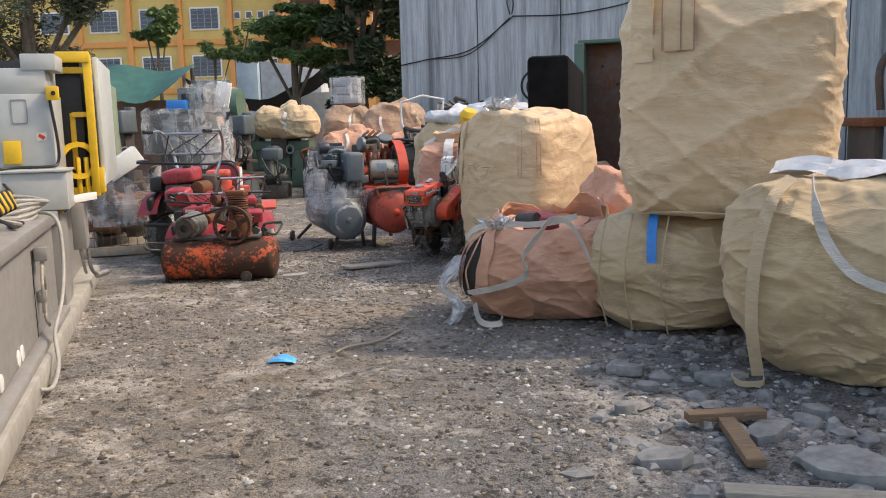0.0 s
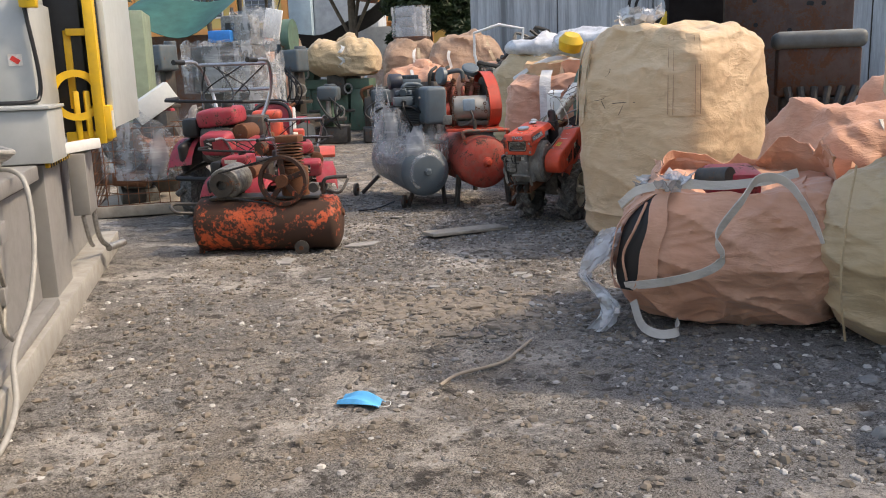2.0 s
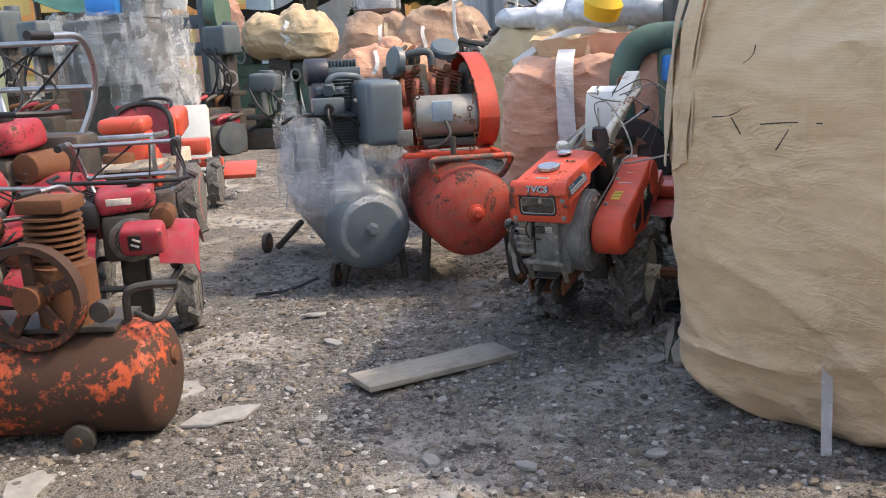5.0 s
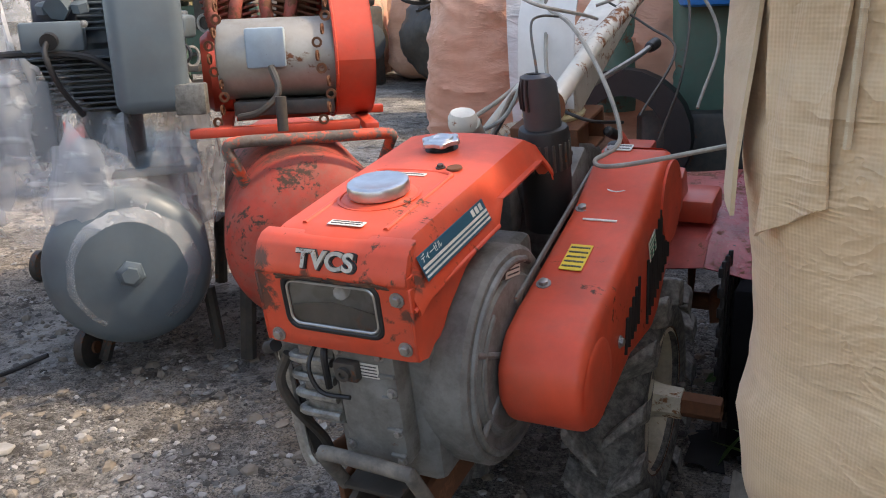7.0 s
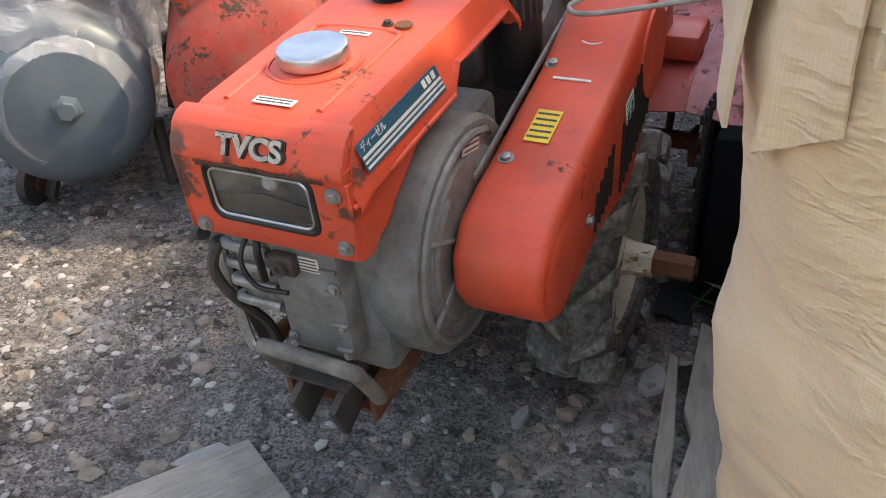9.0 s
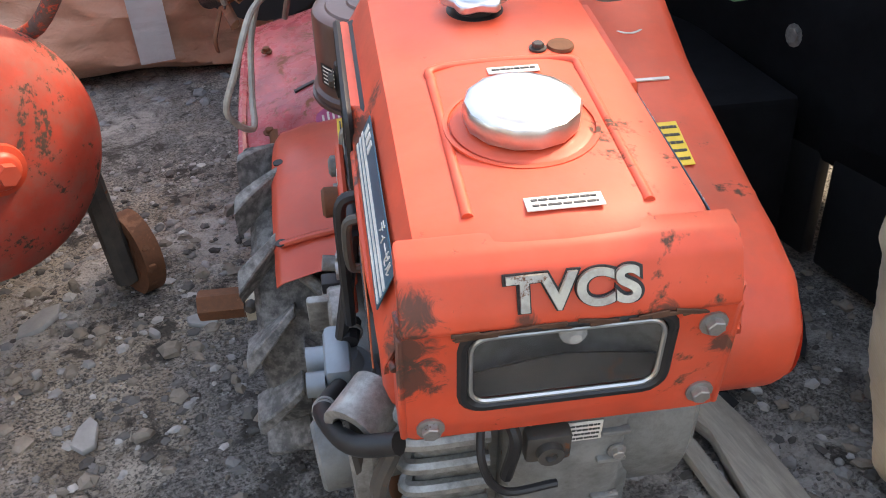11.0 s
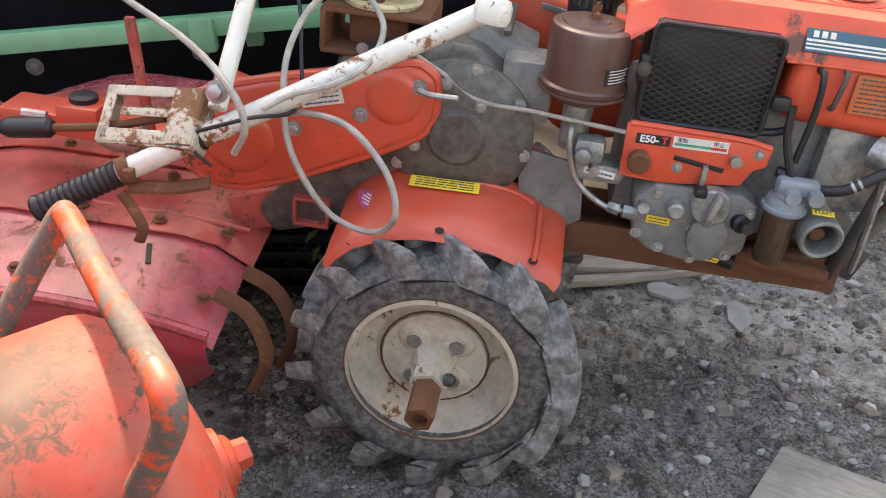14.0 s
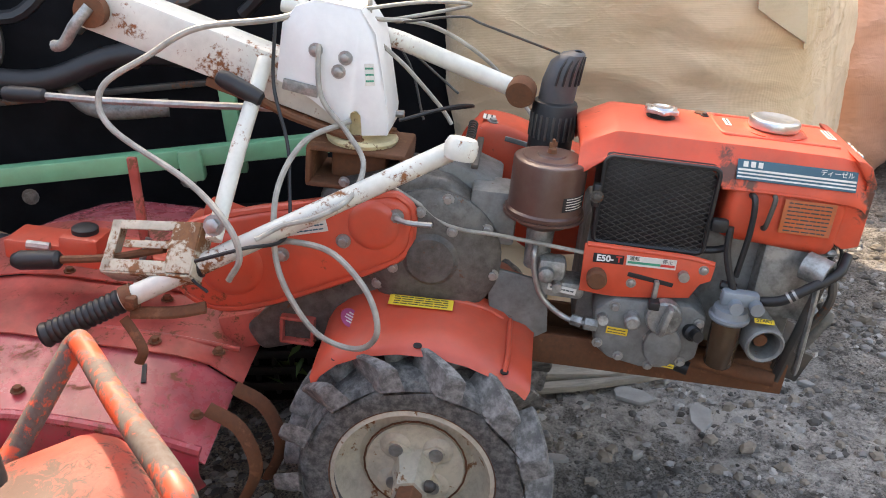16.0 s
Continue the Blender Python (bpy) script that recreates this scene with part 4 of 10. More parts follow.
def side_bracket(ti):
    poly = [(-0.292, 0.530), (-0.296, 0.432), (-0.30, 0.424), (-0.38, 0.42), (-0.52, 0.438), (-0.535, 0.47), (-0.555, 0.48), (-0.558, 0.516), (-0.50, 0.524), (-0.40, 0.526)]
    br = part("control_plate", prism(B(), poly, -0.150, -0.143, 0.003), "red_hood", ti, "red control plate with speed lever")
    bm = B()
    tube(bm, [(-0.146, -0.298, 0.528), (-0.146, -0.40, 0.527), (-0.146, -0.50, 0.525), (-0.146, -0.555, 0.517)], 0.006, 8)
    tube(bm, [(-0.146, -0.296, 0.426), (-0.146, -0.38, 0.423), (-0.146, -0.52, 0.440)], 0.004, 8)
    part("folded_edge", bm, "red_hood", br)
    lab = label_plate(br, (-0.1505, -0.344, 0.503), 0.062, 0.020, (-1, 0, 0), (0, 0.02, 1), "black", "white", 0, note="black model plate with white and red letters")
    text("letters", "E50-", 0.019, pose(-0.007, 0, 0.002), "white", lab, 0.0004, "", 1.0, 0.0006)
    text("letter", "T", 0.019, pose(0.021, 0, 0.002), "redlab", lab, 0.0004, "", 1.0, 0.0006)
    lab = label_plate(br, (-0.1505, -0.43, 0.506), 0.100, 0.022, (-1, 0, 0), (0, 0.02, 1), "white_label", "ink", 0, note="white, green and red run and stop plate")
    for w, x, mt, yy, hh in ((0.094, 0.0, "greenlab", -0.0035, 0.005), (0.028, 0.033, "redlab", -0.0035, 0.0055)):
        part("stripe", box(B(), (x, yy, 0.0018 + (0.0005 if mt == "redlab" else 0)), (w, hh, 0.0006)), mt, lab)
    text("letters", "\u904b\u8ee2", 0.0105, pose(-0.034, 0.005, 0.002), "ink", lab, 0.0003)
    text("letters", "\u505c\u6b62", 0.0105, pose(0.032, 0.005, 0.002), "ink", lab, 0.0003)
    bm = B()
    lathe(bm, [(0, 0.020), (0.010, 0.021), (0.022, 0.021), (0.026, 0.017)], (-0.150, -0.326, 0.461), (-1, 0, 0), 20)
    part("knob", bm, "rust", br, "rusty round knob")
    part("slot", box(B(), (-0.1505, -0.435, 0.468), (0.002, 0.095, 0.010), 0.001, (8, 0, 0)), "black", br)
    bm = B()
    box(bm, (-0.157, -0.448, 0.447), (0.014, 0.010, 0.045), 0.002, (0, 0, 0))
    part("lever", bm, "steel", br)
    part("lever_tip", box(B(), (-0.172, -0.448, 0.424), (0.026, 0.022, 0.018), 0.003), "black", br)
    bm = B()
    bolt(bm, (-0.150, -0.398, 0.455), (-1, 0, 0), 0.007, 0.006)
    bolt(bm, (-0.150, -0.536, 0.503), (-1, 0, 0), 0.007, 0.006)
    lathe(bm, [(0, 0.011), (0.014, 0.011)], (-0.150, -0.498, 0.487), (-1, 0, 0), 16)
    part("bolt", bm, "steel", br)


def air_cleaner(ti):
    c = (-0.089, -0.203)
    a = part("air_cleaner", lathe(B(), [(0, 0.030), (0.012, 0.055), (0.024, 0.066), (0.032, 0.074), (0.036, 0.081), (0.044, 0.082), (0.048, 0.077), (0.062, 0.076), (0.145, 0.076), (0.150, 0.074), (0.153, 0.068), (0.153, 0.058), (0.156, 0.056), (0.157, 0.030), (0.160, 0.028), (0.161, 0.012)],
             (*c, 0.530), (0, 0, 1), 36), "brown", ti, "dark brown oil-bath air cleaner")
    bm = B()
    lathe(bm, [(0, 0.010), (0.010, 0.009), (0.014, 0.004), (0.03, 0.0035)], (*c, 0.69), (0, 0, 1), 12)
    box(bm, (*c, 0.708), (0.004, 0.022, 0.012), 0.002, (0, 0, 40))
    part("wing_nut", bm, "rust", a)
    bm = B()
    ring(bm, (*c, 0.560), (0, 0, 1), 0.079, 0.085, 0.005, 36)
    part("clamp_band", bm, "brown", a)
    # label on the curved side
    rows = []
    for z in (0.592, 0.622):
        rows.append([(c[0] + 0.0772 * math.cos(an), c[1] + 0.0772 * math.sin(an), z) for an in [radians(d) for d in range(205, 256, 6)]])
    lb = part("label_plate", sheet(rows, 0.0006), "black", a, "black plate with pale print")
    bm = B()
    for i in range(5):
        z = 0.596 + 0.0056 * i
        rows = [[(c[0] + 0.0782 * math.cos(an), c[1] + 0.0782 * math.sin(an), zz) for an in [radians(d) for d in range(210, 252 - 6 * (i % 2), 6)]] for zz in (z, z + 0.0018)]
        merge(bm, sheet(rows, 0.0003))
    part("print", bm, "white_label", lb)
    bm = B()
    cyl(bm, (*c, 0.44), (*c, 0.535), 0.026, 0.030, 16)
    part("intake_pipe", bm, "alu", a)


def exhaust(ti):
    c = (0.128, -0.205)
    e = part("exhaust_silencer", cyl(B(), (*c, 0.53), (*c, 0.745), 0.05, 0.05, 28, 0.008), "black", ti, "black slotted exhaust silencer with hooded outlet")
    bm = B()
    for i in range(22):
        a = 6.28318 * i / 22
        box(bm, (c[0] + 0.0505 * math.cos(a), c[1] + 0.0505 * math.sin(a), 0.69), (0.004, 0.006, 0.055), 0.001, (0, 0, math.degrees(a)), 1)
    part("slot", bm, "dark_iron", e)
    bm = B()
    rows = []
    for z, dy, rx, ry in ((0.745, 0.0, 0.036, 0.040), (0.79, -0.004, 0.037, 0.040), (0.83, -0.012, 0.036, 0.036), (0.85, -0.024, 0.030, 0.026), (0.857, -0.034, 0.016, 0.010)):
        rows.append([(c[0] + rx * math.cos(a), c[1] + dy + ry * math.sin(a), z) for a in [6.28318 * i / 24 for i in range(25)]])
    o = part("outlet_hood", sheet(rows, 0.003), paint("heat_grey_sheet", (0.06, 0.065, 0.075), 0.15, 0.45, 0.4, 0.3), e, "slotted grey heat hood")
    bm = B()
    for i in range(5):
        a = radians(165 + 22 * i)
        tube(bm, [(c[0] + 0.0375 * math.cos(a), c[1] - 0.004 + 0.0405 * math.sin(a), 0.785), (c[0] + 0.037 * math.cos(a), c[1] - 0.010 + 0.038 * math.sin(a), 0.822), (c[0] + 0.026 * math.cos(a), c[1] - 0.022 + 0.028 * math.sin(a), 0.848)], 0.0032, 6)
    part("slot", bm, "black", o)


def engine(ti):
    e = part("engine_block", box(B(), (0.03, -0.53, 0.43), (0.20, 0.46, 0.27), 0.02), "engine_grey", ti, "grey diesel engine block caked with grime")
    bm = box(B(), (0.036, -0.78, 0.47), (0.115, 0.05, 0.23), 0.012)
    for z in (0.38, 0.43, 0.49, 0.53):
        box(bm, (0.078, -0.807, z), (0.028, 0.008, 0.006), 0.002)
    part("front_cover", bm, "engine_grey", e)
    bm = B()
    for x, z in ((0.083, 0.372), (0.083, 0.425), (0.083, 0.50), (-0.012, 0.385), (-0.005, 0.565), (0.07, 0.565)):
        bolt(bm, (x, -0.806, z), (0, -1, 0), 0.006, 0.008)
    part("bolt", bm, "steel", e)
    label_plate(e, (0.045, -0.806, 0.535), 0.040, 0.026, (0, -1, 0), (0, 0, 1), "white_label", "ink", 4, note="engine data plate", seed=12)
    bm = box(B(), (0.012, -0.814, 0.535), (0.042, 0.018, 0.034), 0.004)
    lathe(bm, [(0, 0.012), (0.008, 0.012), (0.008, 0.006), (0.004, 0.005)], (0.012, -0.823, 0.535), (0, -1, 0), 14)
    part("valve_block", bm, "dark_iron", e)
    bm = B()
    tube(bm, [(-0.045, -0.80, 0.575), (-0.05, -0.83, 0.54), (-0.03, -0.835, 0.50), (0.02, -0.83, 0.495)], 0.004, 8)
    tube(bm, [(-0.03, -0.80, 0.575), (-0.02, -0.825, 0.56), (-0.025, -0.82, 0.50)], 0.006, 8)
    part("wiring", bm, "black", e)
    # cylinder side with cooling ribs
    bm = box(B(), (-0.07, -0.72, 0.49), (0.075, 0.13, 0.19), 0.012)
    for z in (0.42, 0.455, 0.49, 0.525, 0.56):
        tube(bm, [(-0.112, -0.775, z), (-0.108, -0.79, z), (-0.035, -0.79, z)], 0.008, 8)
    part("cylinder_head", bm, "alu", e, "ribbed cylinder head")
    # fan housing on the right side
    prof = [(0, 0.165), (0.004, 0.186), (0.03, 0.192), (0.078, 0.192), (0.086, 0.184), (0.088, 0.165), (0.083, 0.155), (0.084, 0.145), (0.09, 0.14), (0.09, 0.05)]
    fh = part("fan_housing", lathe(B(), prof, (0.10, -0.575, 0.45), (1, 0, 0), 48), "engine_grey", ti, "round grey flywheel housing")
    bm = B()
    for i in range(4):
        a = radians(58 + i * 13)
        tube(bm, [(0.1895, -0.575 + 0.165 * math.cos(a + da), 0.45 + 0.165 * math.sin(a + da)) for da in (-0.07, 0.0, 0.07)], 0.005, 6)
    part("slot", bm, "black", fh)
    for r0, a0, a1 in ((0.168, 60, 300), (0.128, 120, 260)):
        part("pressed_ridge", tube(B(), [(0.188, -0.575 + r0 * math.cos(radians(a)), 0.45 + r0 * math.sin(radians(a))) for a in np.linspace(a0, a1, 13)], 0.007, 8), "engine_grey", fh)
    for a in (150, 205):
        part("pressed_ridge", tube(B(), [(0.189, -0.575 + r * math.cos(radians(a)), 0.45 + r * math.sin(radians(a))) for r in (0.05, 0.10, 0.165)], 0.006, 8), "engine_grey", fh)
    label_plate(fh, (0.1895, -0.55, 0.60), 0.06, 0.02, (1, 0, 0), (0, 0.3, 1), "white_label", "ink", 2, seed=6)
    # belt cover
    poly = [(-0.03, 0.64), (-0.05, 0.655), (-0.12, 0.648), (-0.26, 0.600), (-0.503, 0.556), (-0.56, 0.548), (-0.63, 0.53), (-0.675, 0.48), (-0.68, 0.42), (-0.65, 0.365), (-0.59, 0.345), (-0.52, 0.345), (-0.40, 0.36), (-0.24, 0.33), (-0.18, 0.345), (-0.02, 0.47), (0.0, 0.58)]
    bc = part("belt_cover", prism(B(), poly, 0.196, 0.345, 0.022, seg=4), "red_hood", ti, "long red pressed belt cover with louvres")
    bm = B()
    for i in range(9):
        y = -0.09 - 0.022 * i
        tube(bm, [(0.3455, y, 0.60 - 0.012 * i), (0.3455, y - 0.012, 0.50 - 0.010 * i), (0.3455, y - 0.020, 0.44 - 0.008 * i)], 0.0045, 6)
    for i in range(5):
        y = -0.33 - 0.022 * i
        tube(bm, [(0.3455, y, 0.50 - 0.010 * i), (0.3455, y - 0.018, 0.41 - 0.004 * i)], 0.0045, 6, bend=False)
    part("louvre", bm, "black", bc)
    bm = B()
    ring(bm, (0.336, -0.075, 0.55), (1, 0, 0), 0.0, 0.085, 0.014, 30)
    lathe(bm, [(0, 0.075), (0.003, 0.07), (0.004, 0.05)], (0.345, -0.595, 0.435), (1, 0, 0), 30)
    part("round_boss", bm, "red_hood", bc)
    bm = B()
    for p in ((0.219, -0.261, 0.598), (0.225, -0.503, 0.556), (0.222, -0.07, 0.652)):
        bolt(bm, p, (0, -0.18, 1), 0.009, 0.009)
    bolt(bm, (0.346, -0.468, 0.439), (1, 0, 0), 0.008, 0.008)
    part("bolt", bm, "steel", bc)
    part("edge_strip", box(B(), (0.193, -0.33, 0.585), (0.006, 0.46, 0.012), 0.002, (9.8, 0, 0)), "engine_grey", bc)
    label_plate(bc, (0.258, -0.422, 0.5725), 0.042, 0.078, (0, -0.18, 1), (0, 1, 0.18), "yellow_label", "ink", 5, note="yellow warning sticker", seed=21)
    label_plate(bc, (0.245, -0.06, 0.6555), 0.04, 0.03, (0, -0.1, 1), (0, 1, 0.1), "white_label", "ink", 2, seed=22)
    label_plate(bc, (0.3465, -0.235, 0.52), 0.05, 0.045, (1, 0, 0), (0, -0.2, 1), "white_label", "greenlab", 4, note="pale sticker with green print", seed=23)
    bm = B()
    ring(bm, (0.27, -0.185, 0.622), (0, -0.2, 1), 0.024, 0.027, 0.001, 30)
    box(bm, (0.265, -0.30, 0.5945), (0.065, 0.005, 0.002), 0, (10, 0, 0))
    part("chalk_mark", bm, "white_label", bc, "white paint-marker ring and dash")
    # injection side
    poly = [(-0.335, 0.385), (-0.345, 0.30), (-0.38, 0.275), (-0.45, 0.262), (-0.52, 0.268), (-0.56, 0.30), (-0.565, 0.40), (-0.53, 0.42), (-0.37, 0.418)]
    gp = part("gear_cover", prism(B(), poly, -0.155, -0.06, 0.008), "engine_grey", ti, "grey timing cover with fittings")
    bm = B()
    for y, z in ((-0.352, 0.31), (-0.40, 0.285), (-0.465, 0.272), (-0.53, 0.29), (-0.375, 0.40), (-0.55, 0.385), (-0.455, 0.335), (-0.505, 0.33)):
        bolt(bm, (-0.155, y, z), (-1, 0, 0), 0.0075, 0.01)
    part("bolt", bm, "steel", gp)
    bm = B()
    lathe(bm, [(0, 0.038), (0.02, 0.037), (0.024, 0.033)], (-0.155, -0.474, 0.395), (-1, 0, 0), 30)
    box(bm, (-0.19, -0.474, 0.398), (0.03, 0.012, 0.066), 0.004, (12, 0, 0))
    part("fuel_tap", bm, "alu", gp, "cast fuel tap with a bar handle")
    bm = B()
    lathe(bm, [(0, 0.016), (0.028, 0.016), (0.032, 0.012)], (-0.155, -0.412, 0.38), (-1, 0, 0), 18)
    lathe(bm, [(0, 0.011), (0.03, 0.011)], (-0.155, -0.352, 0.372), (-1, 0, 0.2), 12)
    part("union_nut", bm, "alu", gp)
    bm = B()
    lathe(bm, [(0, 0.017), (0.015, 0.018), (0.02, 0.012), (0.04, 0.012)], (-0.155, -0.535, 0.365), (-1, -0.3, 0.2), 16)
    part("oil_plug", bm, "black", gp)
    part("cam_boss", prism(B(), [(-0.485 + 0.04 * math.cos(i * 0.5236), 0.325 + 0.05 * math.sin(i * 0.5236)) for i in range(12)], -0.168, -0.15, 0.005), "engine_grey", gp)
    label_plate(gp, (-0.1555, -0.388, 0.343), 0.045, 0.016, (-1, 0, 0), (0, -0.05, 1), "yellow_label", "ink", 2, seed=31)
    label_plate(gp, (-0.1555, -0.50, 0.277), 0.04, 0.010, (-1, 0, 0), (0, -0.1, 1), "yellow_label", "ink", 1, seed=32)
    # injection lines
    bm = B()
    tube(bm, [(-0.10, -0.20, 0.50), (-0.135, -0.195, 0.49), (-0.14, -0.20, 0.45), (-0.14, -0.225, 0.39), (-0.15, -0.28, 0.355), (-0.155, -0.335, 0.35)], 0.0062, 10)
    part("injection_pipe", bm, "steel", ti, "bent bright fuel pipe")
    bm = B()
    cyl(bm, (-0.15, -0.29, 0.354), (-0.155, -0.312, 0.352), 0.012, n=6)
    cyl(bm, (-0.155, -0.318, 0.352), (-0.155, -0.345, 0.35), 0.014, n=6)
    box(bm, (-0.12, -0.235, 0.455), (0.05, 0.06, 0.05), 0.014)
    lathe(bm, [(0, 0.016), (0.02, 0.016), (0.024, 0.01)], (-0.14, -0.225, 0.45), (-1, 0, 0), 14)
    lathe(bm, [(0, 0.011), (0.02, 0.010)], (-0.14, -0.25, 0.425), (-1, 0, 0), 10)
    box(bm, (-0.10, -0.26, 0.41), (0.07, 0.10, 0.04), 0.012)
    part("injector_fitting", bm, "alu", ti, "grimy aluminium injector fittings")
    label_plate(ti, (-0.139, -0.262, 0.415), 0.06, 0.014, (-1, 0, 0.2), (0, -0.1, 1), "white_label", "ink", 1, note="engine serial plate with bars", seed=33)
    # fuel filter, starter tube, bumper
    ff = part("fuel_filter", lathe(B(), [(0, 0.026), (0.006, 0.030), (0.10, 0.031), (0.11, 0.028)], (-0.165, -0.603, 0.302), (0, 0, 1), 24), "oilbowl", ti, "fuel filter with a brown glass bowl")
    bm = B()
    lathe(bm, [(0, 0.036), (0.006, 0.041), (0.012, 0.041), (0.014, 0.036), (0.028, 0.034), (0.032, 0.024), (0.05, 0.018)], (-0.165, -0.603, 0.408), (0, 0, 1), 24)
    box(bm, (-0.17, -0.613, 0.462), (0.03, 0.075, 0.032), 0.008)
    lathe(bm, [(0, 0.014), (0.02, 0.014)], (-0.185, -0.603, 0.452), (-1, 0, 0), 12)
    lathe(bm, [(0, 0.014), (0.02, 0.014)], (-0.185, -0.643, 0.455), (-1, 0, 0), 12)
    part("filter_head", bm, paint("blue_grey_casting", (0.24, 0.28, 0.31), 0.05, 0.5, 0.4, 0.4), ff)
    bm = B()
    lathe(bm, [(0, 0.042), (0.10, 0.040), (0.104, 0.036), (0.10, 0.031), (0.03, 0.03)], (-0.10, -0.665, 0.382), (-1, -0.12, -0.06), 28)
    stp = part("starter_tube", bm, "engine_grey", ti, "grey crank starter tube")
    part("crank_dog", lathe(B(), [(0, 0.014), (0.04, 0.014), (0.045, 0.006)], (-0.14, -0.668, 0.379), (-1, -0.12, -0.06), 12), "rust", stp)
    lab = label_plate(stp, (-0.185, -0.668, 0.4235), 0.04, 0.012, (-0.5, 0, 1), (0.6, 0, 0.5), "yellow_label", "ink", 0)
    text("letters", "START", 0.011, pose(0, 0, 0.002), "ink", lab, 0.0003)
    bm = B()
    tube(bm, [(-0.15, -0.575, 0.478), (-0.155, -0.605, 0.475)], 0.010, 8)
    tube(bm, [(-0.17, -0.655, 0.46), (-0.185, -0.69, 0.475), (-0.185, -0.73, 0.505), (-0.16, -0.79, 0.535), (-0.12, -0.815, 0.56)], 0.0105, 10)
    tube(bm, [(-0.165, -0.60, 0.47), (-0.15, -0.575, 0.54), (-0.14, -0.57, 0.60)], 0.0075, 8)
    tube(bm, [(-0.135, -0.32, 0.525), (-0.12, -0.53, 0.535), (-0.13, -0.575, 0.55)], 0.008, 8)
    part("rubber_hose", bm, "black", ti, "black rubber fuel hoses")
    bm = B()
    for p, d in (((-0.186, -0.70, 0.482), (0, -0.6, 0.5)), ((-0.186, -0.71, 0.489), (0, -0.6, 0.5)), ((-0.152, -0.59, 0.4765), (0, -1, 0))):
        ring(bm, p, d, 0.0108, 0.0125, 0.005, 16)
    part("hose_clip", bm, "steel", ti)
    # mudguard rods and lever at the left of the nose
    bm = B()
    tube(bm, [(-0.165, -0.745, 0.545), (-0.155, -0.76, 0.52), (-0.145, -0.77, 0.33), (-0.13, -0.775, 0.29)], 0.014, 8, flat=0.5)
    lathe(bm, [(0, 0.030), (0.05, 0.030), (0.05, 0.020), (0.03, 0.02)], (-0.13, -0.735, 0.535), (-0.6, -0.75, -0.1), 18)
    part("lift_handle", bm, "alu", ti, "cast lifting lug and strut")
    # frame channel and front bar
    fr = B()
    for x in (-0.075, 0.085):
        box(fr, (x, -0.42, 0.235), (0.012, 0.72, 0.075), 0.003)
    box(fr, (0.0, -0.42, 0.203), (0.16, 0.70, 0.01), 0.003)
    frame_ob = part("chassis_channel", fr, "rust", ti, "rusty steel chassis channel")
    bm = B()
    tube(bm, [(-0.10, -0.56, 0.268), (-0.12, -0.66, 0.265), (-0.14, -0.735, 0.268)], 0.017, 10, bend=False)
    part("drain_pipe", bm, "rust", frame_ob)
    bm = B()
    tube(bm, [(-0.10, -0.50, 0.262), (-0.12, -0.56, 0.255)], 0.016, 10, bend=False)
    part("spring", bm, "black", frame_ob)
    bm = B()
    tube(bm, [(-0.16, -0.76, 0.54), (-0.155, -0.765, 0.50), (-0.14, -0.735, 0.268)], 0.011, 8, flat=0.6)
    tube(bm, [(-0.12, -0.79, 0.53), (-0.14, -0.80, 0.48), (-0.13, -0.79, 0.42), (-0.12, -0.745, 0.33), (-0.11, -0.74, 0.28)], 0.009, 8)
    part("front_strut", bm, "dark_iron", frame_ob)
    bm = B()
    for x in (-0.02, 0.055):
        box(bm, (x, -0.785, 0.255), (0.014, 0.11, 0.075), 0.003, (18, 0, 0))
    box(bm, (0.02, -0.775, 0.30), (0.11, 0.09, 0.008), 0.002)
    part("hitch_plate", bm, "dark_iron", frame_ob)
    bm = B()
    tube(bm, [(-0.045, -0.80, 0.29), (-0.045, -0.84, 0.372), (-0.03, -0.846, 0.388), (0.105, -0.846, 0.382), (0.118, -0.84, 0.368), (0.118, -0.80, 0.285)], 0.0125, 10, k=3)
    part("front_bar", bm, M["mudsteel"], frame_ob, "mud-caked front bar")


M["mudsteel"] = paint("mud_caked_steel", (0.10, 0.095, 0.085), 0.2, 0.8, 1.2, dirtcol=(0.22, 0.20, 0.17), scale=3)


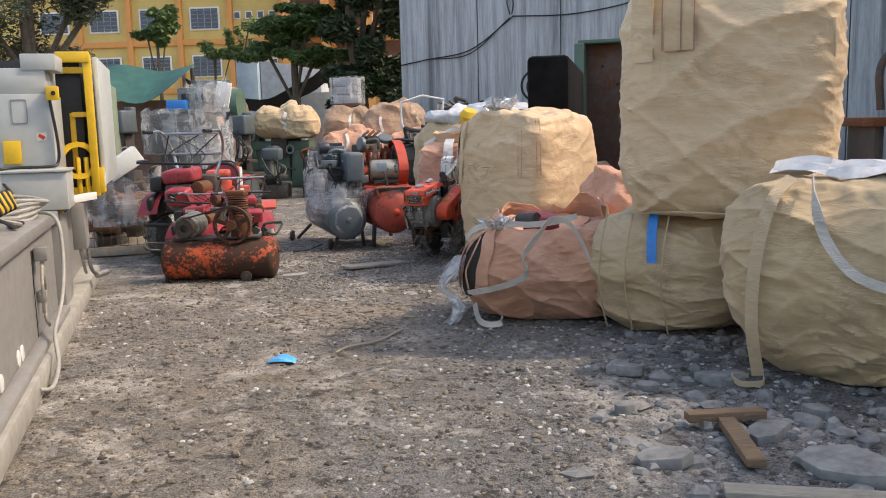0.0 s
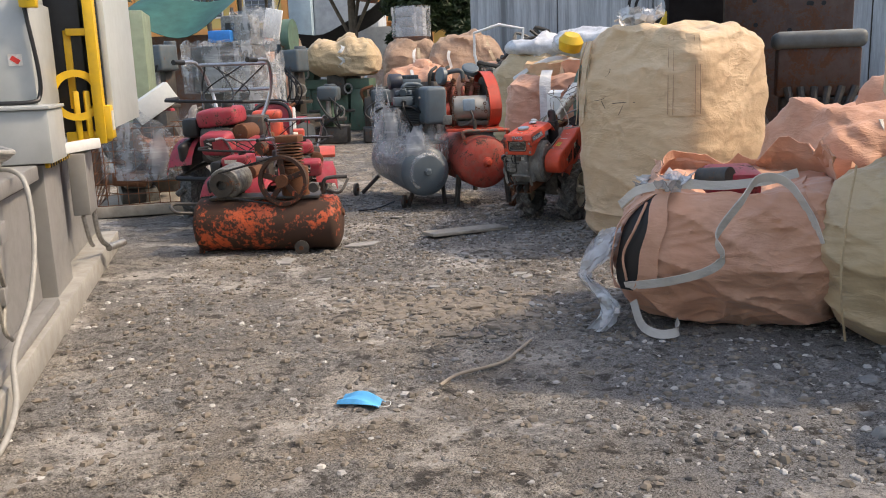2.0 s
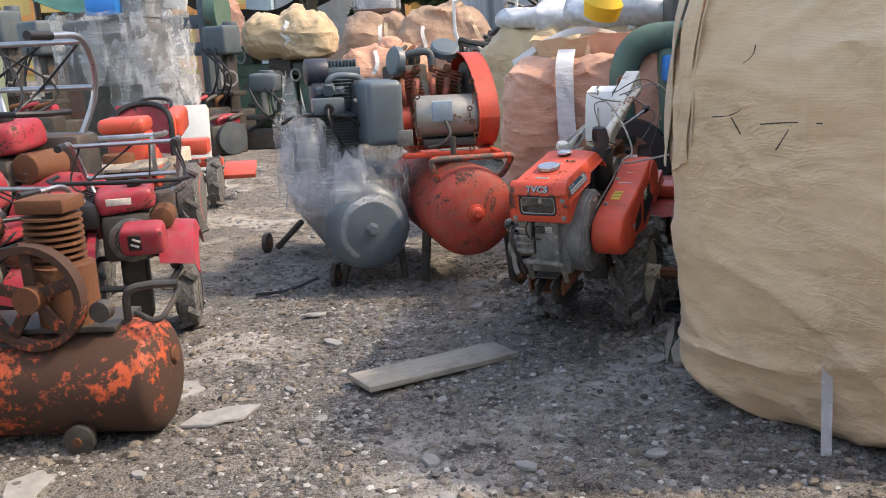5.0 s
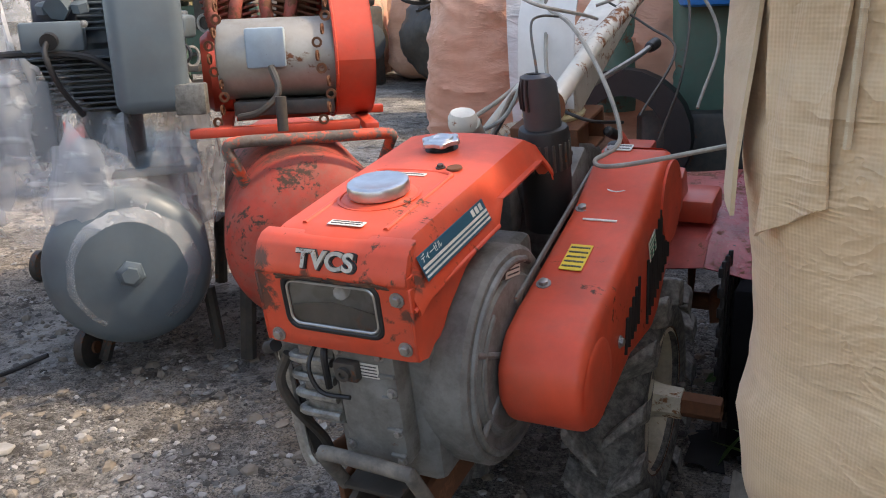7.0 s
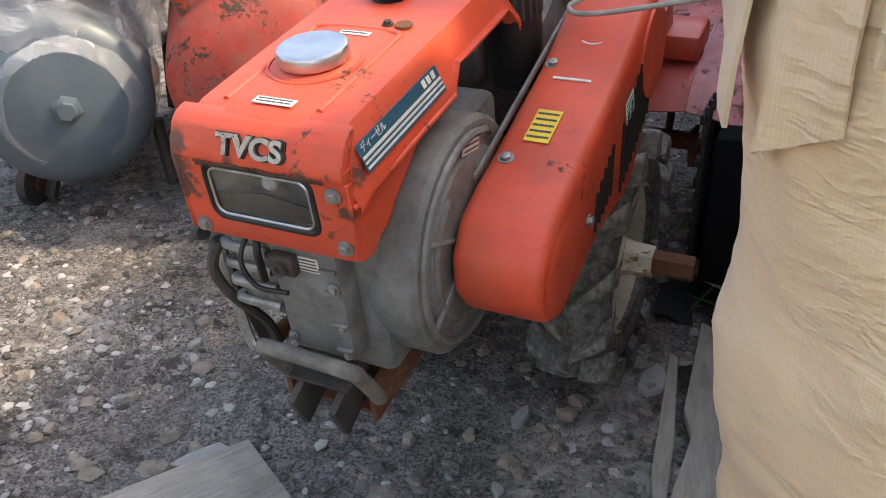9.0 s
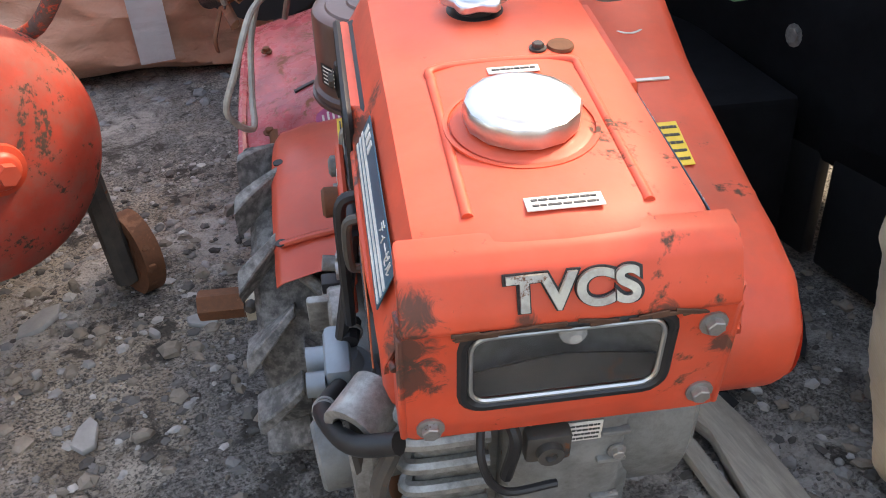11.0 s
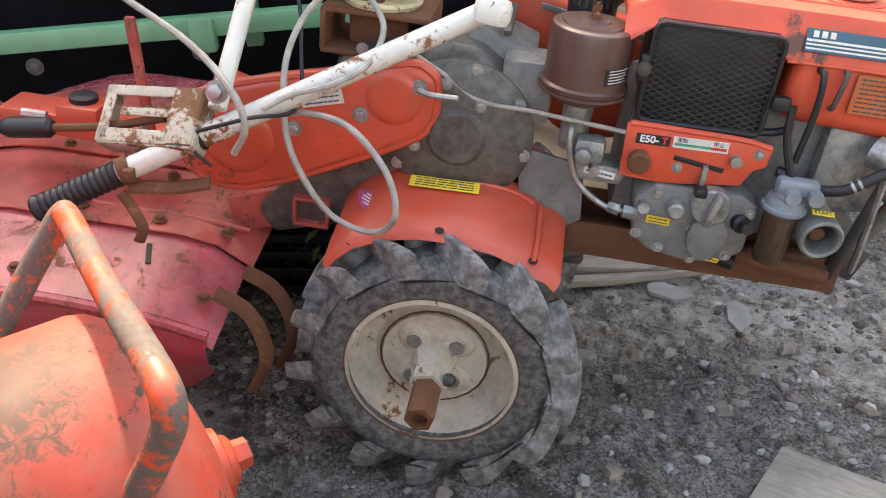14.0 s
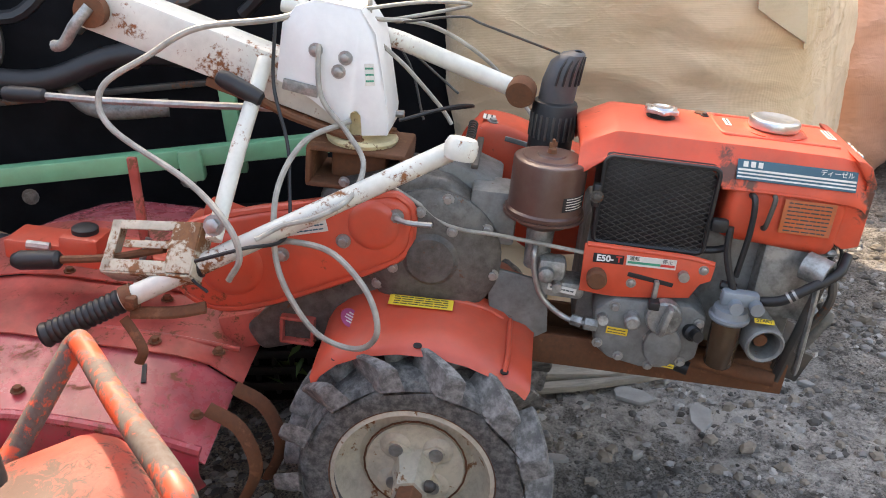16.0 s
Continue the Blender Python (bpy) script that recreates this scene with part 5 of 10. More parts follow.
def gearbox(ti):
    g = part("gear_case", prism(B(), [(-0.10, 0.50), (-0.115, 0.44), (-0.11, 0.37), (-0.08, 0.30), (0.02, 0.24), (0.10, 0.22), (0.40, 0.12), (0.44, 0.18), (0.30, 0.33), (0.27, 0.55), (0.12, 0.60), (0.0, 0.60), (-0.06, 0.56)], -0.075, 0.10, 0.02, seg=3), "gearcase", ti, "dusty cast gear case")
    bm = lathe(B(), [(0, 0.15), (0.012, 0.15), (0.018, 0.142), (0.028, 0.12), (0.034, 0.06), (0.044, 0.05), (0.046, 0.02)], (-0.075, 0.02, 0.43), (-1, 0, 0), 40)
    for a in range(0, 180, 30):
        c, s = math.cos(radians(a)), math.sin(radians(a))
        box(bm, (-0.095, 0.02, 0.43), (0.018, 0.25, 0.012), 0.005, (a, 0, 0))
    part("clutch_cover", bm, "gearcase", g)
    for a in (20, 65, 110, 155, 215, 260, 320):
        c_, s_ = math.cos(radians(a)), math.sin(radians(a))
        part("casting_rib", box(B(), (-0.079, 0.11 + 0.10 * c_, 0.42 + 0.10 * s_), (0.016, 0.075, 0.010), 0.003, (a, 0, 0)), "gearcase", g)
        part("casting_boss", lathe(B(), [(0, 0.014), (0.012, 0.012)], (-0.076, 0.11 + 0.15 * c_, 0.41 + 0.13 * s_), (-1, 0, 0), 12), "gearcase", g)
    bm = B()
    for a in range(0, 360, 45):
        bolt(bm, (-0.094, 0.02 + 0.137 * math.cos(radians(a + 10)), 0.43 + 0.137 * math.sin(radians(a + 10))), (-1, 0, 0), 0.009, 0.010)
    for y, z in ((0.05, 0.535), (0.10, 0.40), (-0.02, 0.50), (0.15, 0.58), (0.22, 0.57)):
        bolt(bm, (-0.108 if z < 0.55 else -0.078, y, z), (-1, 0, 0), 0.008, 0.01)
    part("bolt", bm, "steel", g)
    # grey side plates between the engine and the gears
    bm = box(B(), (-0.03, -0.10, 0.53), (0.10, 0.10, 0.12), 0.008)
    box(bm, (0.06, -0.03, 0.56), (0.16, 0.14, 0.10), 0.01, (20, 0, 0))
    part("clutch_housing", bm, "engine_grey", g)
    bm = B()
    prism(bm, [(-0.10, 0.42), (-0.235, 0.40), (-0.25, 0.28), (-0.20, 0.245), (-0.12, 0.30)], -0.085, -0.075, 0.002)
    part("side_plate", bm, "engine_grey", g)
    bm = B()
    box(bm, (0.03, -0.05, 0.635), (0.20, 0.015, 0.012), 0.003)
    for i in range(14):
        ring(bm, (-0.03 + 0.011 * i, -0.03, 0.645 + 0.002 * i), (1, 0, 0.2), 0.008, 0.011, 0.004, 12)
    part("linkage", bm, "dark_iron", g)
    # swivel housing with its cream plate
    bm = B()
    for z in (0.555, 0.635):
        box(bm, (0.01, 0.20, z), (0.17, 0.21, 0.012), 0.005)
    for y in (0.10, 0.30):
        box(bm, (0.01, y, 0.595), (0.17, 0.012, 0.085), 0.005)
    box(bm, (0.02, 0.20, 0.595), (0.10, 0.12, 0.07), 0.01)
    part("swivel_frame", bm, "rust", ti, "greasy rusted swivel frame")
    bm = lathe(B(), [(0, 0.075), (0.008, 0.078), (0.014, 0.074), (0.016, 0.03)], (0.0, 0.20, 0.642), (0, 0, 1), 30)
    lathe(bm, [(0, 0.03), (0.05, 0.028)], (0.0, 0.20, 0.655), (0, 0, 1), 16)
    part("swivel_plate", bm, M["creamplate"], ti, "cream toothed swivel plate")
    bm = B()
    for x, y in ((-0.055, 0.20), (0.03, 0.14), (0.05, 0.25)):
        bolt(bm, (x, y, 0.657), (0, 0, 1), 0.009, 0.01)
    part("bolt", bm, "rust", ti)
    # chain case
    poly = [(0.064, 0.50), (0.068, 0.54), (0.09, 0.56), (0.12, 0.565), (0.25, 0.530), (0.40, 0.492), (0.52, 0.452), (0.575, 0.41), (0.585, 0.34), (0.56, 0.275), (0.50, 0.248), (0.44, 0.253), (0.353, 0.285), (0.20, 0.36), (0.095, 0.420), (0.068, 0.455)]
    cc = part("chain_case", prism(B(), poly, -0.122, -0.055, 0.014, seg=3), "red", ti, "red pressed chain case with round bosses")
    bm = B()
    tube(bm, [(-0.108, y, z) for y, z in poly + poly[:1]], 0.010, 8, k=3)
    part("flange", bm, "red", cc)
    bm = B()
    lathe(bm, [(0, 0.055), (0.006, 0.05), (0.009, 0.038), (0.009, 0.01)], (-0.122, 0.145, 0.497), (-1, 0, 0), 28)
    lathe(bm, [(0, 0.075), (0.006, 0.068), (0.010, 0.055), (0.010, 0.01)], (-0.122, 0.455, 0.362), (-1, 0, 0), 28)
    part("boss", bm, "red", cc)
    bm = B()
    for y, z in ((0.207, 0.454), (0.339, 0.404), (0.098, 0.525)):
        bolt(bm, (-0.122, y, z), (-1, 0, 0), 0.011, 0.014)
    tube(bm, [(-0.135, 0.098, 0.525), (-0.145, 0.07, 0.523), (-0.15, 0.02, 0.526)], 0.006, 8)
    part("bolt", bm, "steel", cc)
    label_plate(cc, (-0.1235, 0.285, 0.478), 0.085, 0.034, (-1, 0, 0), (0, 0.28, 1), "white_label", "blue_label", 3, note="pale blue-edged sticker", seed=41)
    # mounting bracket of square tube below
    bm = B()
    for d in ((0, 0.03), (0, -0.03)):
        box(bm, (-0.06, 0.31, 0.20 + d[1]), (0.07, 0.075, 0.008), 0.002)
    for d in (-0.036, 0.036):
        box(bm, (-0.06, 0.31 + d, 0.20), (0.07, 0.008, 0.066), 0.002)
    box(bm, (-0.02, 0.42, 0.17), (0.08, 0.16, 0.09), 0.01, (-20, 0, 0))
    box(bm, (0.01, 0.36, 0.235), (0.10, 0.16, 0.012), 0.003, (-12, 0, 0))
    tb = part("hitch_bracket", bm, "red_worn", ti, "rusty red square hitch bracket")
    bm = B()
    bolt(bm, (-0.062, 0.40, 0.175), (-1, 0, 0), 0.015, 0.012)
    part("bolt", bm, "steel", tb)


M["creamplate"] = paint("cream_plate", (0.55, 0.46, 0.26), 0.3, 0.5, 0.5, scale=2)


def wheels(ti):
    R = 0.297
    prof = [(-0.062, 0.172), (-0.070, 0.185), (-0.074, 0.215), (-0.072, 0.232), (-0.060, 0.246), (-0.03, 0.252), (0, 0.253), (0.03, 0.252), (0.060, 0.246), (0.072, 0.232), (0.074, 0.215), (0.070, 0.185), (0.062, 0.172), (0.05, 0.17)]

    def tyre_mesh():
        bm = B()
        n = 64
        rings = [[bm.verts.new((x, r * math.cos(6.28318 * i / n), r * math.sin(6.28318 * i / n))) for i in range(n)] for x, r in prof]
        for q, w in zip(rings, rings[1:] + rings[:1]):
            for i in range(n):
                bm.faces.new((q[i], q[(i + 1) % n], w[(i + 1) % n], w[i]))
        return bm

    def lug_mesh(side):
        """A slanting tread bar that starts at the middle and hooks over the shoulder."""
        bm = B()
        rows = []
        for t, w in ((0.0, 0.016), (0.35, 0.019), (0.7, 0.023), (1.0, 0.028), (1.16, 0.029), (1.24, 0.026)):
            x = side * (0.004 + 0.074 * min(t, 1.0) + (0.012 if t > 1.1 else 0))
            a = 0.26 * t
            top = R + 0.004 - (0.0 if t < 0.95 else 0.002 if t < 1.1 else 0.006 if t < 1.2 else 0.028)
            low = 0.24 if t < 0.95 else 0.236
            ring_ = []
            for rr, da in ((low, -w / 0.27), (top, -w * 0.62 / 0.29), (top, w * 0.62 / 0.29), (low, w / 0.27)):
                ring_.append(bm.verts.new((x, rr * math.cos(a + da), rr * math.sin(a + da))))
            rows.append(ring_)
        for p, q in zip(rows, rows[1:]):
            for i in range(4):
                bm.faces.new((p[i], p[(i + 1) % 4], q[(i + 1) % 4], q[i]))
        bm.faces.new(rows[0])
        bm.faces.new(rows[-1])
        bmesh.ops.recalc_face_normals(bm, faces=bm.faces[:])
        bmesh.ops.bevel(bm, geom=bm.edges[:], offset=0.003, segments=1, affect="EDGES")
        return bm

    tm = mesh_from("tyre", tyre_mesh(), M["rubber"])
    lm = [mesh_from("lug", lug_mesh(s), M["lug_rubber"], 30) for s in (-1, 1)]
    for sgn in (-1, 1):
        w = new("wheel")
        w.parent = ti
        w.matrix_basis = pose(sgn * 0.240, 0, 0, 0 if sgn < 0 else 8, 0, 0 if sgn < 0 else 180)
        w["label"] = "lugged tyre on a cream rim"
        ty = new("tyre", tm)
        ty.parent = w
        for k in range(26):
            lu = new("lug", lm[k % 2])
            lu.parent = w
            lu.matrix_basis = pose(0, 0, 0, k * 360 / 26 + 4, 0, 0)
        rim = lathe(B(), [(0, 0.168), (0.004, 0.180), (0.010, 0.181), (0.016, 0.173), (0.028, 0.166), (0.056, 0.152), (0.070, 0.140), (0.073, 0.126), (0.068, 0.117), (0.060, 0.108), (0.058, 0.06), (0.058, 0.03)], (-0.068, 0, 0), (1, 0, 0), 48, (False, True))
        part("rim", rim, "cream", w, "cream pressed rim with rust")
        bm = B()
        ring(bm, (-0.014, 0, 0), (1, 0, 0), 0.0, 0.108, 0.006, 40)
        for a in range(0, 360, 90):
            c, s = math.cos(radians(a + 45)), math.sin(radians(a + 45))
            lathe(bm, [(0, 0.034), (0.006, 0.026), (0.007, 0.01)], (-0.014, 0.066 * c, 0.066 * s), (-1, 0, 0), 20)
        part("disc", bm, "cream", w)
        bm = B()
        for a in range(0, 360, 90):
            c, s = math.cos(radians(a + 45)), math.sin(radians(a + 45))
            lathe(bm, [(0, 0.016), (0.004, 0.015)], (-0.026, 0.062 * c, 0.062 * s), (-1, 0, 0), 16)
        part("stud", bm, "steel", w)
        ln = B()
        tube(ln, [(-0.0100, 0.113 * math.cos(q * 0.2618), 0.113 * math.sin(q * 0.2618)) for q in range(25)], 0.0022, 6, bend=False)
        tube(ln, [(-0.0660, 0.1795 * math.cos(q * 0.1309), 0.1795 * math.sin(q * 0.1309)) for q in range(49)], 0.0016, 6, bend=False)
        part("rust_line", ln, "rust", w)
        lobe = [((0.058 + 0.024 * math.cos(4 * (q * 0.10472) + 3.14159)) * math.cos(q * 0.10472), (0.058 + 0.024 * math.cos(4 * (q * 0.10472) + 3.14159)) * math.sin(q * 0.10472)) for q in range(60)]
        part("lobed_boss", prism(B(), lobe, -0.0240, -0.014, 0.003), "cream", w)
        hub = lathe(B(), [(0, 0.050), (0.02, 0.048), (0.05, 0.040), (0.10, 0.038)], (-0.014, 0, 0), (-1, 0, 0), 6)
        part("hub", hub, "cream", w)
        ax = lathe(B(), [(0, 0.03), (0.10, 0.030), (0.105, 0.028), (0.105, 0.017), (0.09, 0.016)], (-0.10, 0, 0), (-1, 0, 0), 6)
        axle = part("axle_end", ax, "rust", w, "rusty hexagon axle end")
        bm = B()
        lathe(bm, [(0, 0.013), (0.012, 0.013), (0.02, 0.007)], (-0.10, -0.034, 0.02), (-0.3, -1, 0.3), 8)
        part("lock_bolt", bm, "dark_iron", axle)
    part("axle", cyl(B(), (-0.2, 0, 0), (0.2, 0, 0), 0.03, n=12), "dark_iron", ti)
    part("final_drive", prism(B(), [(-0.06, -0.05), (0.06, -0.05), (0.10, 0.25), (-0.06, 0.3)], -0.06, 0.08, 0.02), "gearcase", ti, "cast axle case")


def fender(ti, sgn=-1):
    prof = [(0.240, 0.205), (0.225, 0.235), (0.19, 0.268), (0.13, 0.298), (0.06, 0.313), (-0.02, 0.316), (-0.09, 0.306), (-0.150, 0.286), (-0.166, 0.272), (-0.172, 0.270), (-0.20, 0.262), (-0.222, 0.245)]
    rows = []
    for x, dz, ky in ((-0.268, -0.030, 0.96), (-0.262, -0.020, 0.985), (-0.255, -0.013, 1.0), (-0.20, 0.004, 1.0), (-0.12, 0.016, 1.0), (-0.085, 0.028, 1.0), (-0.066, 0.032, 1.0)):
        rows.append([(x if sgn < 0 else -x, y * ky, z + dz) for y, z in prof])
    f = part("fender", sheet(rows, 0.003), "red", ti, "red pressed wheel guard")
    if sgn > 0:
        return
    bm = B()
    for y, z in ((0.187, 0.240), (0.018, 0.296), (-0.164, 0.262)):
        lathe(bm, [(0, 0.009), (0.002, 0.009)], (-0.2545, y, z + 0.0055), (-0.15, 0, 1), 14)
    part("hole", bm, "black", f)
    bm = B()
    tube(bm, [(-0.10, 0.21, 0.273), (-0.10, 0.06, 0.336), (-0.10, -0.09, 0.330), (-0.10, -0.15, 0.308)], 0.005, 8)
    tube(bm, [(-0.255, -0.165, 0.265), (-0.20, -0.168, 0.281), (-0.09, -0.166, 0.300)], 0.006, 8)
    part("rib", bm, "red", f)
    bm = B()
    bolt(bm, (-0.072, -0.164, 0.306), (0, -0.2, 1), 0.009, 0.008)
    part("bolt", bm, "rust", f)
    label_plate(f, (-0.128, 0.03, 0.3345), 0.14, 0.036, (-0.15, 0.03, 1), (1, 0, 0.15), "yellow_label", "ink", 4, note="yellow warning sticker with small print", seed=51)
    bm = B()
    lathe(bm, [(0, 0.03), (0.0012, 0.03)], (0, 0, 0), (0, 0, 1), 26)
    st = part("sticker", bm, "purple", f, "round purple sticker", Matrix.Translation((-0.155, 0.178, 0.2885)) @ pose(0, 0, 0, 28, -8, 0) @ Matrix.Diagonal((1.0, 0.75, 1, 1)))
    bm = B()
    for i, w in enumerate((0.02, 0.034, 0.03, 0.016)):
        box(bm, (-0.015 + 0.010 * i, 0, 0.0016), (0.004, w, 0.0006))
    part("print", bm, "white_label", st)


def rotary(ti):
    """The stepped sheet cover over the tilling rotor."""
    rv = new("rotary_cover")
    rv.parent = ti
    rv["label"] = "red rotary cover of overlapping dented plates"
    bands = [  # x from, x to, z at each, y front, y rear, material
        (-0.365, -0.15, 0.070, 0.128, 0.430, 1.25, "pinkred", 0.0),
        (-0.16, 0.06, 0.138, 0.178, 0.415, 1.26, "red_worn", 0.0),
        (0.05, 0.32, 0.186, 0.215, 0.41, 1.28, "red_worn", 0.0),
        (0.31, 0.62, 0.215, 0.16, 0.415, 1.26, "pinkred", 0.0),
    ]
    rng = random.Random(9)
    for x0, x1, z0, z1, ya, yb, mt, _ in bands:
        rows = []
        for i in range(6):
            f = i / 5
            row = []
            for j in range(12):
                g = j / 11
                y = ya + (yb - ya) * g
                drop = 0.055 * max(0.0, 1 - g * 6) ** 2 + 0.10 * max(0.0, (g - 0.62) / 0.38) ** 2
                row.append((x0 + (x1 - x0) * f, y, z0 + (z1 - z0) * f - drop + 0.004 * noise.noise(Vector((f * 3 + x0 * 9, g * 5, 2.2)))))
            rows.append(row)
        part("cover_plate", sheet(rows, 0.004), mt, rv)
    # rolled lip on the near edge, end wall
    bm = B()
    tube(bm, [(-0.365, 0.44, 0.045), (-0.367, 0.6, 0.070), (-0.367, 0.9, 0.066), (-0.365, 1.25, -0.03)], 0.012, 8)
    part("rolled_edge", bm, "pinkred", rv)
    rows = []
    for f, dx in ((0, 0.0), (0.12, -0.012), (0.35, -0.012), (0.6, 0.0), (1.0, 0.03)):
        rows.append([(-0.365 + dx, 0.44 + 0.81 * g, 0.066 - f * 0.20 * math.sin(min(1.0, 0.35 + g * 5) * 1.57) - 0.10 * max(0.0, (g - 0.62) / 0.38) ** 2 - 0.03 * max(0, 1 - g * 6) ** 2) for g in [j / 16 for j in range(17)]])
    part("end_wall", sheet(rows, 0.004), "magenta", rv, "deep red curved end wall")
    bm = B()
    for x, z in ((-0.10, 0.146), (0.14, 0.198)):
        tube(bm, [(x, 0.44, z - 0.01), (x, 0.6, z), (x, 0.9, z)], 0.006, 8)
    part("seam_rib", bm, "red_worn", rv)
    bm = B()
    for x, y, z in ((-0.13, 0.48, 0.140), (-0.13, 0.63, 0.146), (-0.12, 0.81, 0.146), (0.08, 0.53, 0.188), (0.08, 0.73, 0.190), (0.07, 0.93, 0.186), (0.02, 0.66, 0.172), (-0.30, 0.47, 0.085), (-0.31, 0.86, 0.092), (0.25, 0.70, 0.21)):
        bolt(bm, (x, y, z), (0, 0, 1), 0.010, 0.012)
    part("bolt", bm, "rust", rv)
    bm = B()
    box(bm, (-0.214, 0.621, 0.114), (0.055, 0.010, 0.004), 0, (0, -15, 20))
    box(bm, (0.20, 0.88, 0.208), (0.055, 0.010, 0.004), 0, (0, -6, 10))
    part("slot", bm, "black", rv)
    # centre frame with its round plug, lever and square box
    bm = box(B(), (0.0, 0.82, 0.29), (0.10, 0.40, 0.05), 0.008)
    box(bm, (-0.029, 0.828, 0.325), (0.085, 0.095, 0.05), 0.01)
    part("frame_beam", bm, "red", rv, "red frame beam")
    part("plug", lathe(B(), [(0, 0.030), (0.012, 0.030), (0.016, 0.024)], (-0.029, 0.828, 0.349), (0, 0, 1), 20), "black", rv)
    bm = B()
    lathe(bm, [(0, 0.011), (0.05, 0.011)], (-0.06, 0.90, 0.315), (-0.2, 1, 0.1), 8)
    part("fitting", bm, "steel", rv)
    bm = B()
    box(bm, (-0.085, 0.665, 0.42), (0.014, 0.022, 0.30), 0.005, (-6, 0, 0))
    part("depth_lever", bm, "red_worn", rv, "upright flat red lever")
    bm = B()
    box(bm, (0.20, 0.50, 0.30), (0.07, 0.26, 0.09), 0.012, (14, 0, 0))
    box(bm, (0.22, 0.62, 0.26), (0.20, 0.14, 0.07), 0.012)
    part("tool_bracket", bm, "red", rv)
    # tines under the cover
    bm = B()
    cyl(bm, (-0.32, 0.74, -0.12), (0.50, 0.74, -0.12), 0.028, n=12)
    for i in range(10):
        x = -0.30 + 0.085 * i
        a = i * 2.1
        p = [(x + (0.012 * k * (1 if i % 2 else -1)), 0.74 + r * math.cos(a + da), -0.12 + r * math.sin(a + da)) for k, (r, da) in enumerate(((0.03, 0), (0.12, 0.15), (0.19, 0.45), (0.21, 0.8)))]
        tube(bm, p, 0.018, 6, flat=0.3)
    part("rotor_tines", bm, "rust", rv, "rusty curved tilling tines")
    bm = B()
    for x, y in ((-0.29, 0.43), (-0.20, 0.40)):
        tube(bm, [(x, y + 0.02, 0.10), (x, y - 0.05, 0.06), (x - 0.01, y - 0.09, -0.03), (x - 0.01, y - 0.06, -0.13)], 0.016, 6, flat=0.35)
    part("guard_iron", bm, "rust", rv)


def handlebars(ti):
    # left arm, swung down with its grip
    top, g0 = Vector((-0.121, -0.015, 0.688)), Vector((-0.362, 0.592, 0.376))
    d = (g0 - top).normalized()
    a = part("handle_arm", tube(B(), [top, top + (g0 - top) * 0.5, g0], 0.0205, 16, bend=False), "white_rusty", ti, "white handle tube streaked with rust")
    bm = lathe(B(), [(0, 0.030), (0.012, 0.034), (0.030, 0.034), (0.042, 0.028), (0.044, 0.012)], top + Vector((-0.020, -0.005, -0.016)), (0.15, -0.10, 1), 22)
    part("toothed_end", bm, "white_rusty", a)
    prof = [(0, 0.021), (0.004, 0.0245)]
    for i in range(12):
        prof += [(0.01 + i * 0.012, 0.0245), (0.0145 + i * 0.012, 0.0215), (0.0185 + i * 0.012, 0.0245)]
    prof += [(0.158, 0.026), (0.164, 0.022)]
    part("grip", lathe(B(), prof, g0 - d * 0.005, d, 20), "black", a, "black ribbed rubber grip")
    bm = B()
    ring(bm, g0 - d * 0.03, d, 0.020, 0.026, 0.022, 20)
    box(bm, g0 + Vector((-0.015, -0.03, 0.012)), (0.02, 0.02, 0.022), 0.004)
    part("clamp", bm, "rust", a)
    bm = B()
    tube(bm, [g0 + Vector((-0.01, -0.01, -0.03)), g0 + Vector((-0.02, -0.035, -0.055)), g0 + Vector((-0.03, -0.055, -0.085)), g0 + Vector((-0.03, -0.045, -0.115))], 0.010, 8, flat=0.4)
    tube(bm, [g0 + Vector((0.0, -0.02, -0.022)), g0 + Vector((0.02, -0.10, -0.020)), g0 + Vector((0.03, -0.16, -0.005))], 0.013, 8, flat=0.5)
    part("clutch_lever", bm, "rust", a, "rusty side clutch lever")
    # cable tie round the arm
    bm = B()
    q = top + (g0 - top) * 0.77
    ring(bm, q, d, 0.021, 0.0245, 0.010, 16)
    tube(bm, [q + Vector((-0.02, 0.0, 0.020)), q + Vector((-0.035, 0.004, -0.01)), q + Vector((-0.04, -0.03, -0.035))], 0.003, 6)
    part("cable_tie", bm, "black", a)
    # right arm
    b = part("handle_arm", tube(B(), [(0.118, -0.10, 0.766), (0.135, 0.15, 0.835), (0.156, 0.42, 0.885)], 0.0205, 16, bend=False), "white_rusty", ti, "white handle tube streaked with rust")
    bm = lathe(B(), [(0, 0.026), (0.010, 0.033), (0.035, 0.034), (0.045, 0.030), (0.046, 0.014)], (0.135, -0.13, 0.765), (-1, 0.15, -0.25), 22)
    part("toothed_end", bm, "rust", b, "rusty toothed coupling")
    # steering column box beam and its folded white panel
    m = Matrix.Translation((0.03, 0.16, 0.693)) @ pose(0, 0, 0, 15, 0, 0)
    col = part("column", box(B(), (0, 0.34, 0.0), (0.085, 0.66, 0.10), 0.007), "white_rusty", ti, "white square steering column", m)
    bm = B()
    lathe(bm, [(0, 0.028), (0.005, 0.034), (0.03, 0.034), (0.033, 0.02)], (-0.043, 0.635, 0.0), (-1, 0, 0), 24)
    part("pivot_ring", bm, "rust", col)
    bm = B()
    tube(bm, [(-0.075, 0.635, 0.01), (-0.09, 0.65, -0.03), (-0.085, 0.668, -0.08), (-0.08, 0.69, -0.095)], 0.012, 10)
    part("crank", bm, "alu", col)
    part("brace", box(B(), (-0.01, 0.19, -0.063), (0.05, 0.38, 0.02), 0.003), "rust", col)
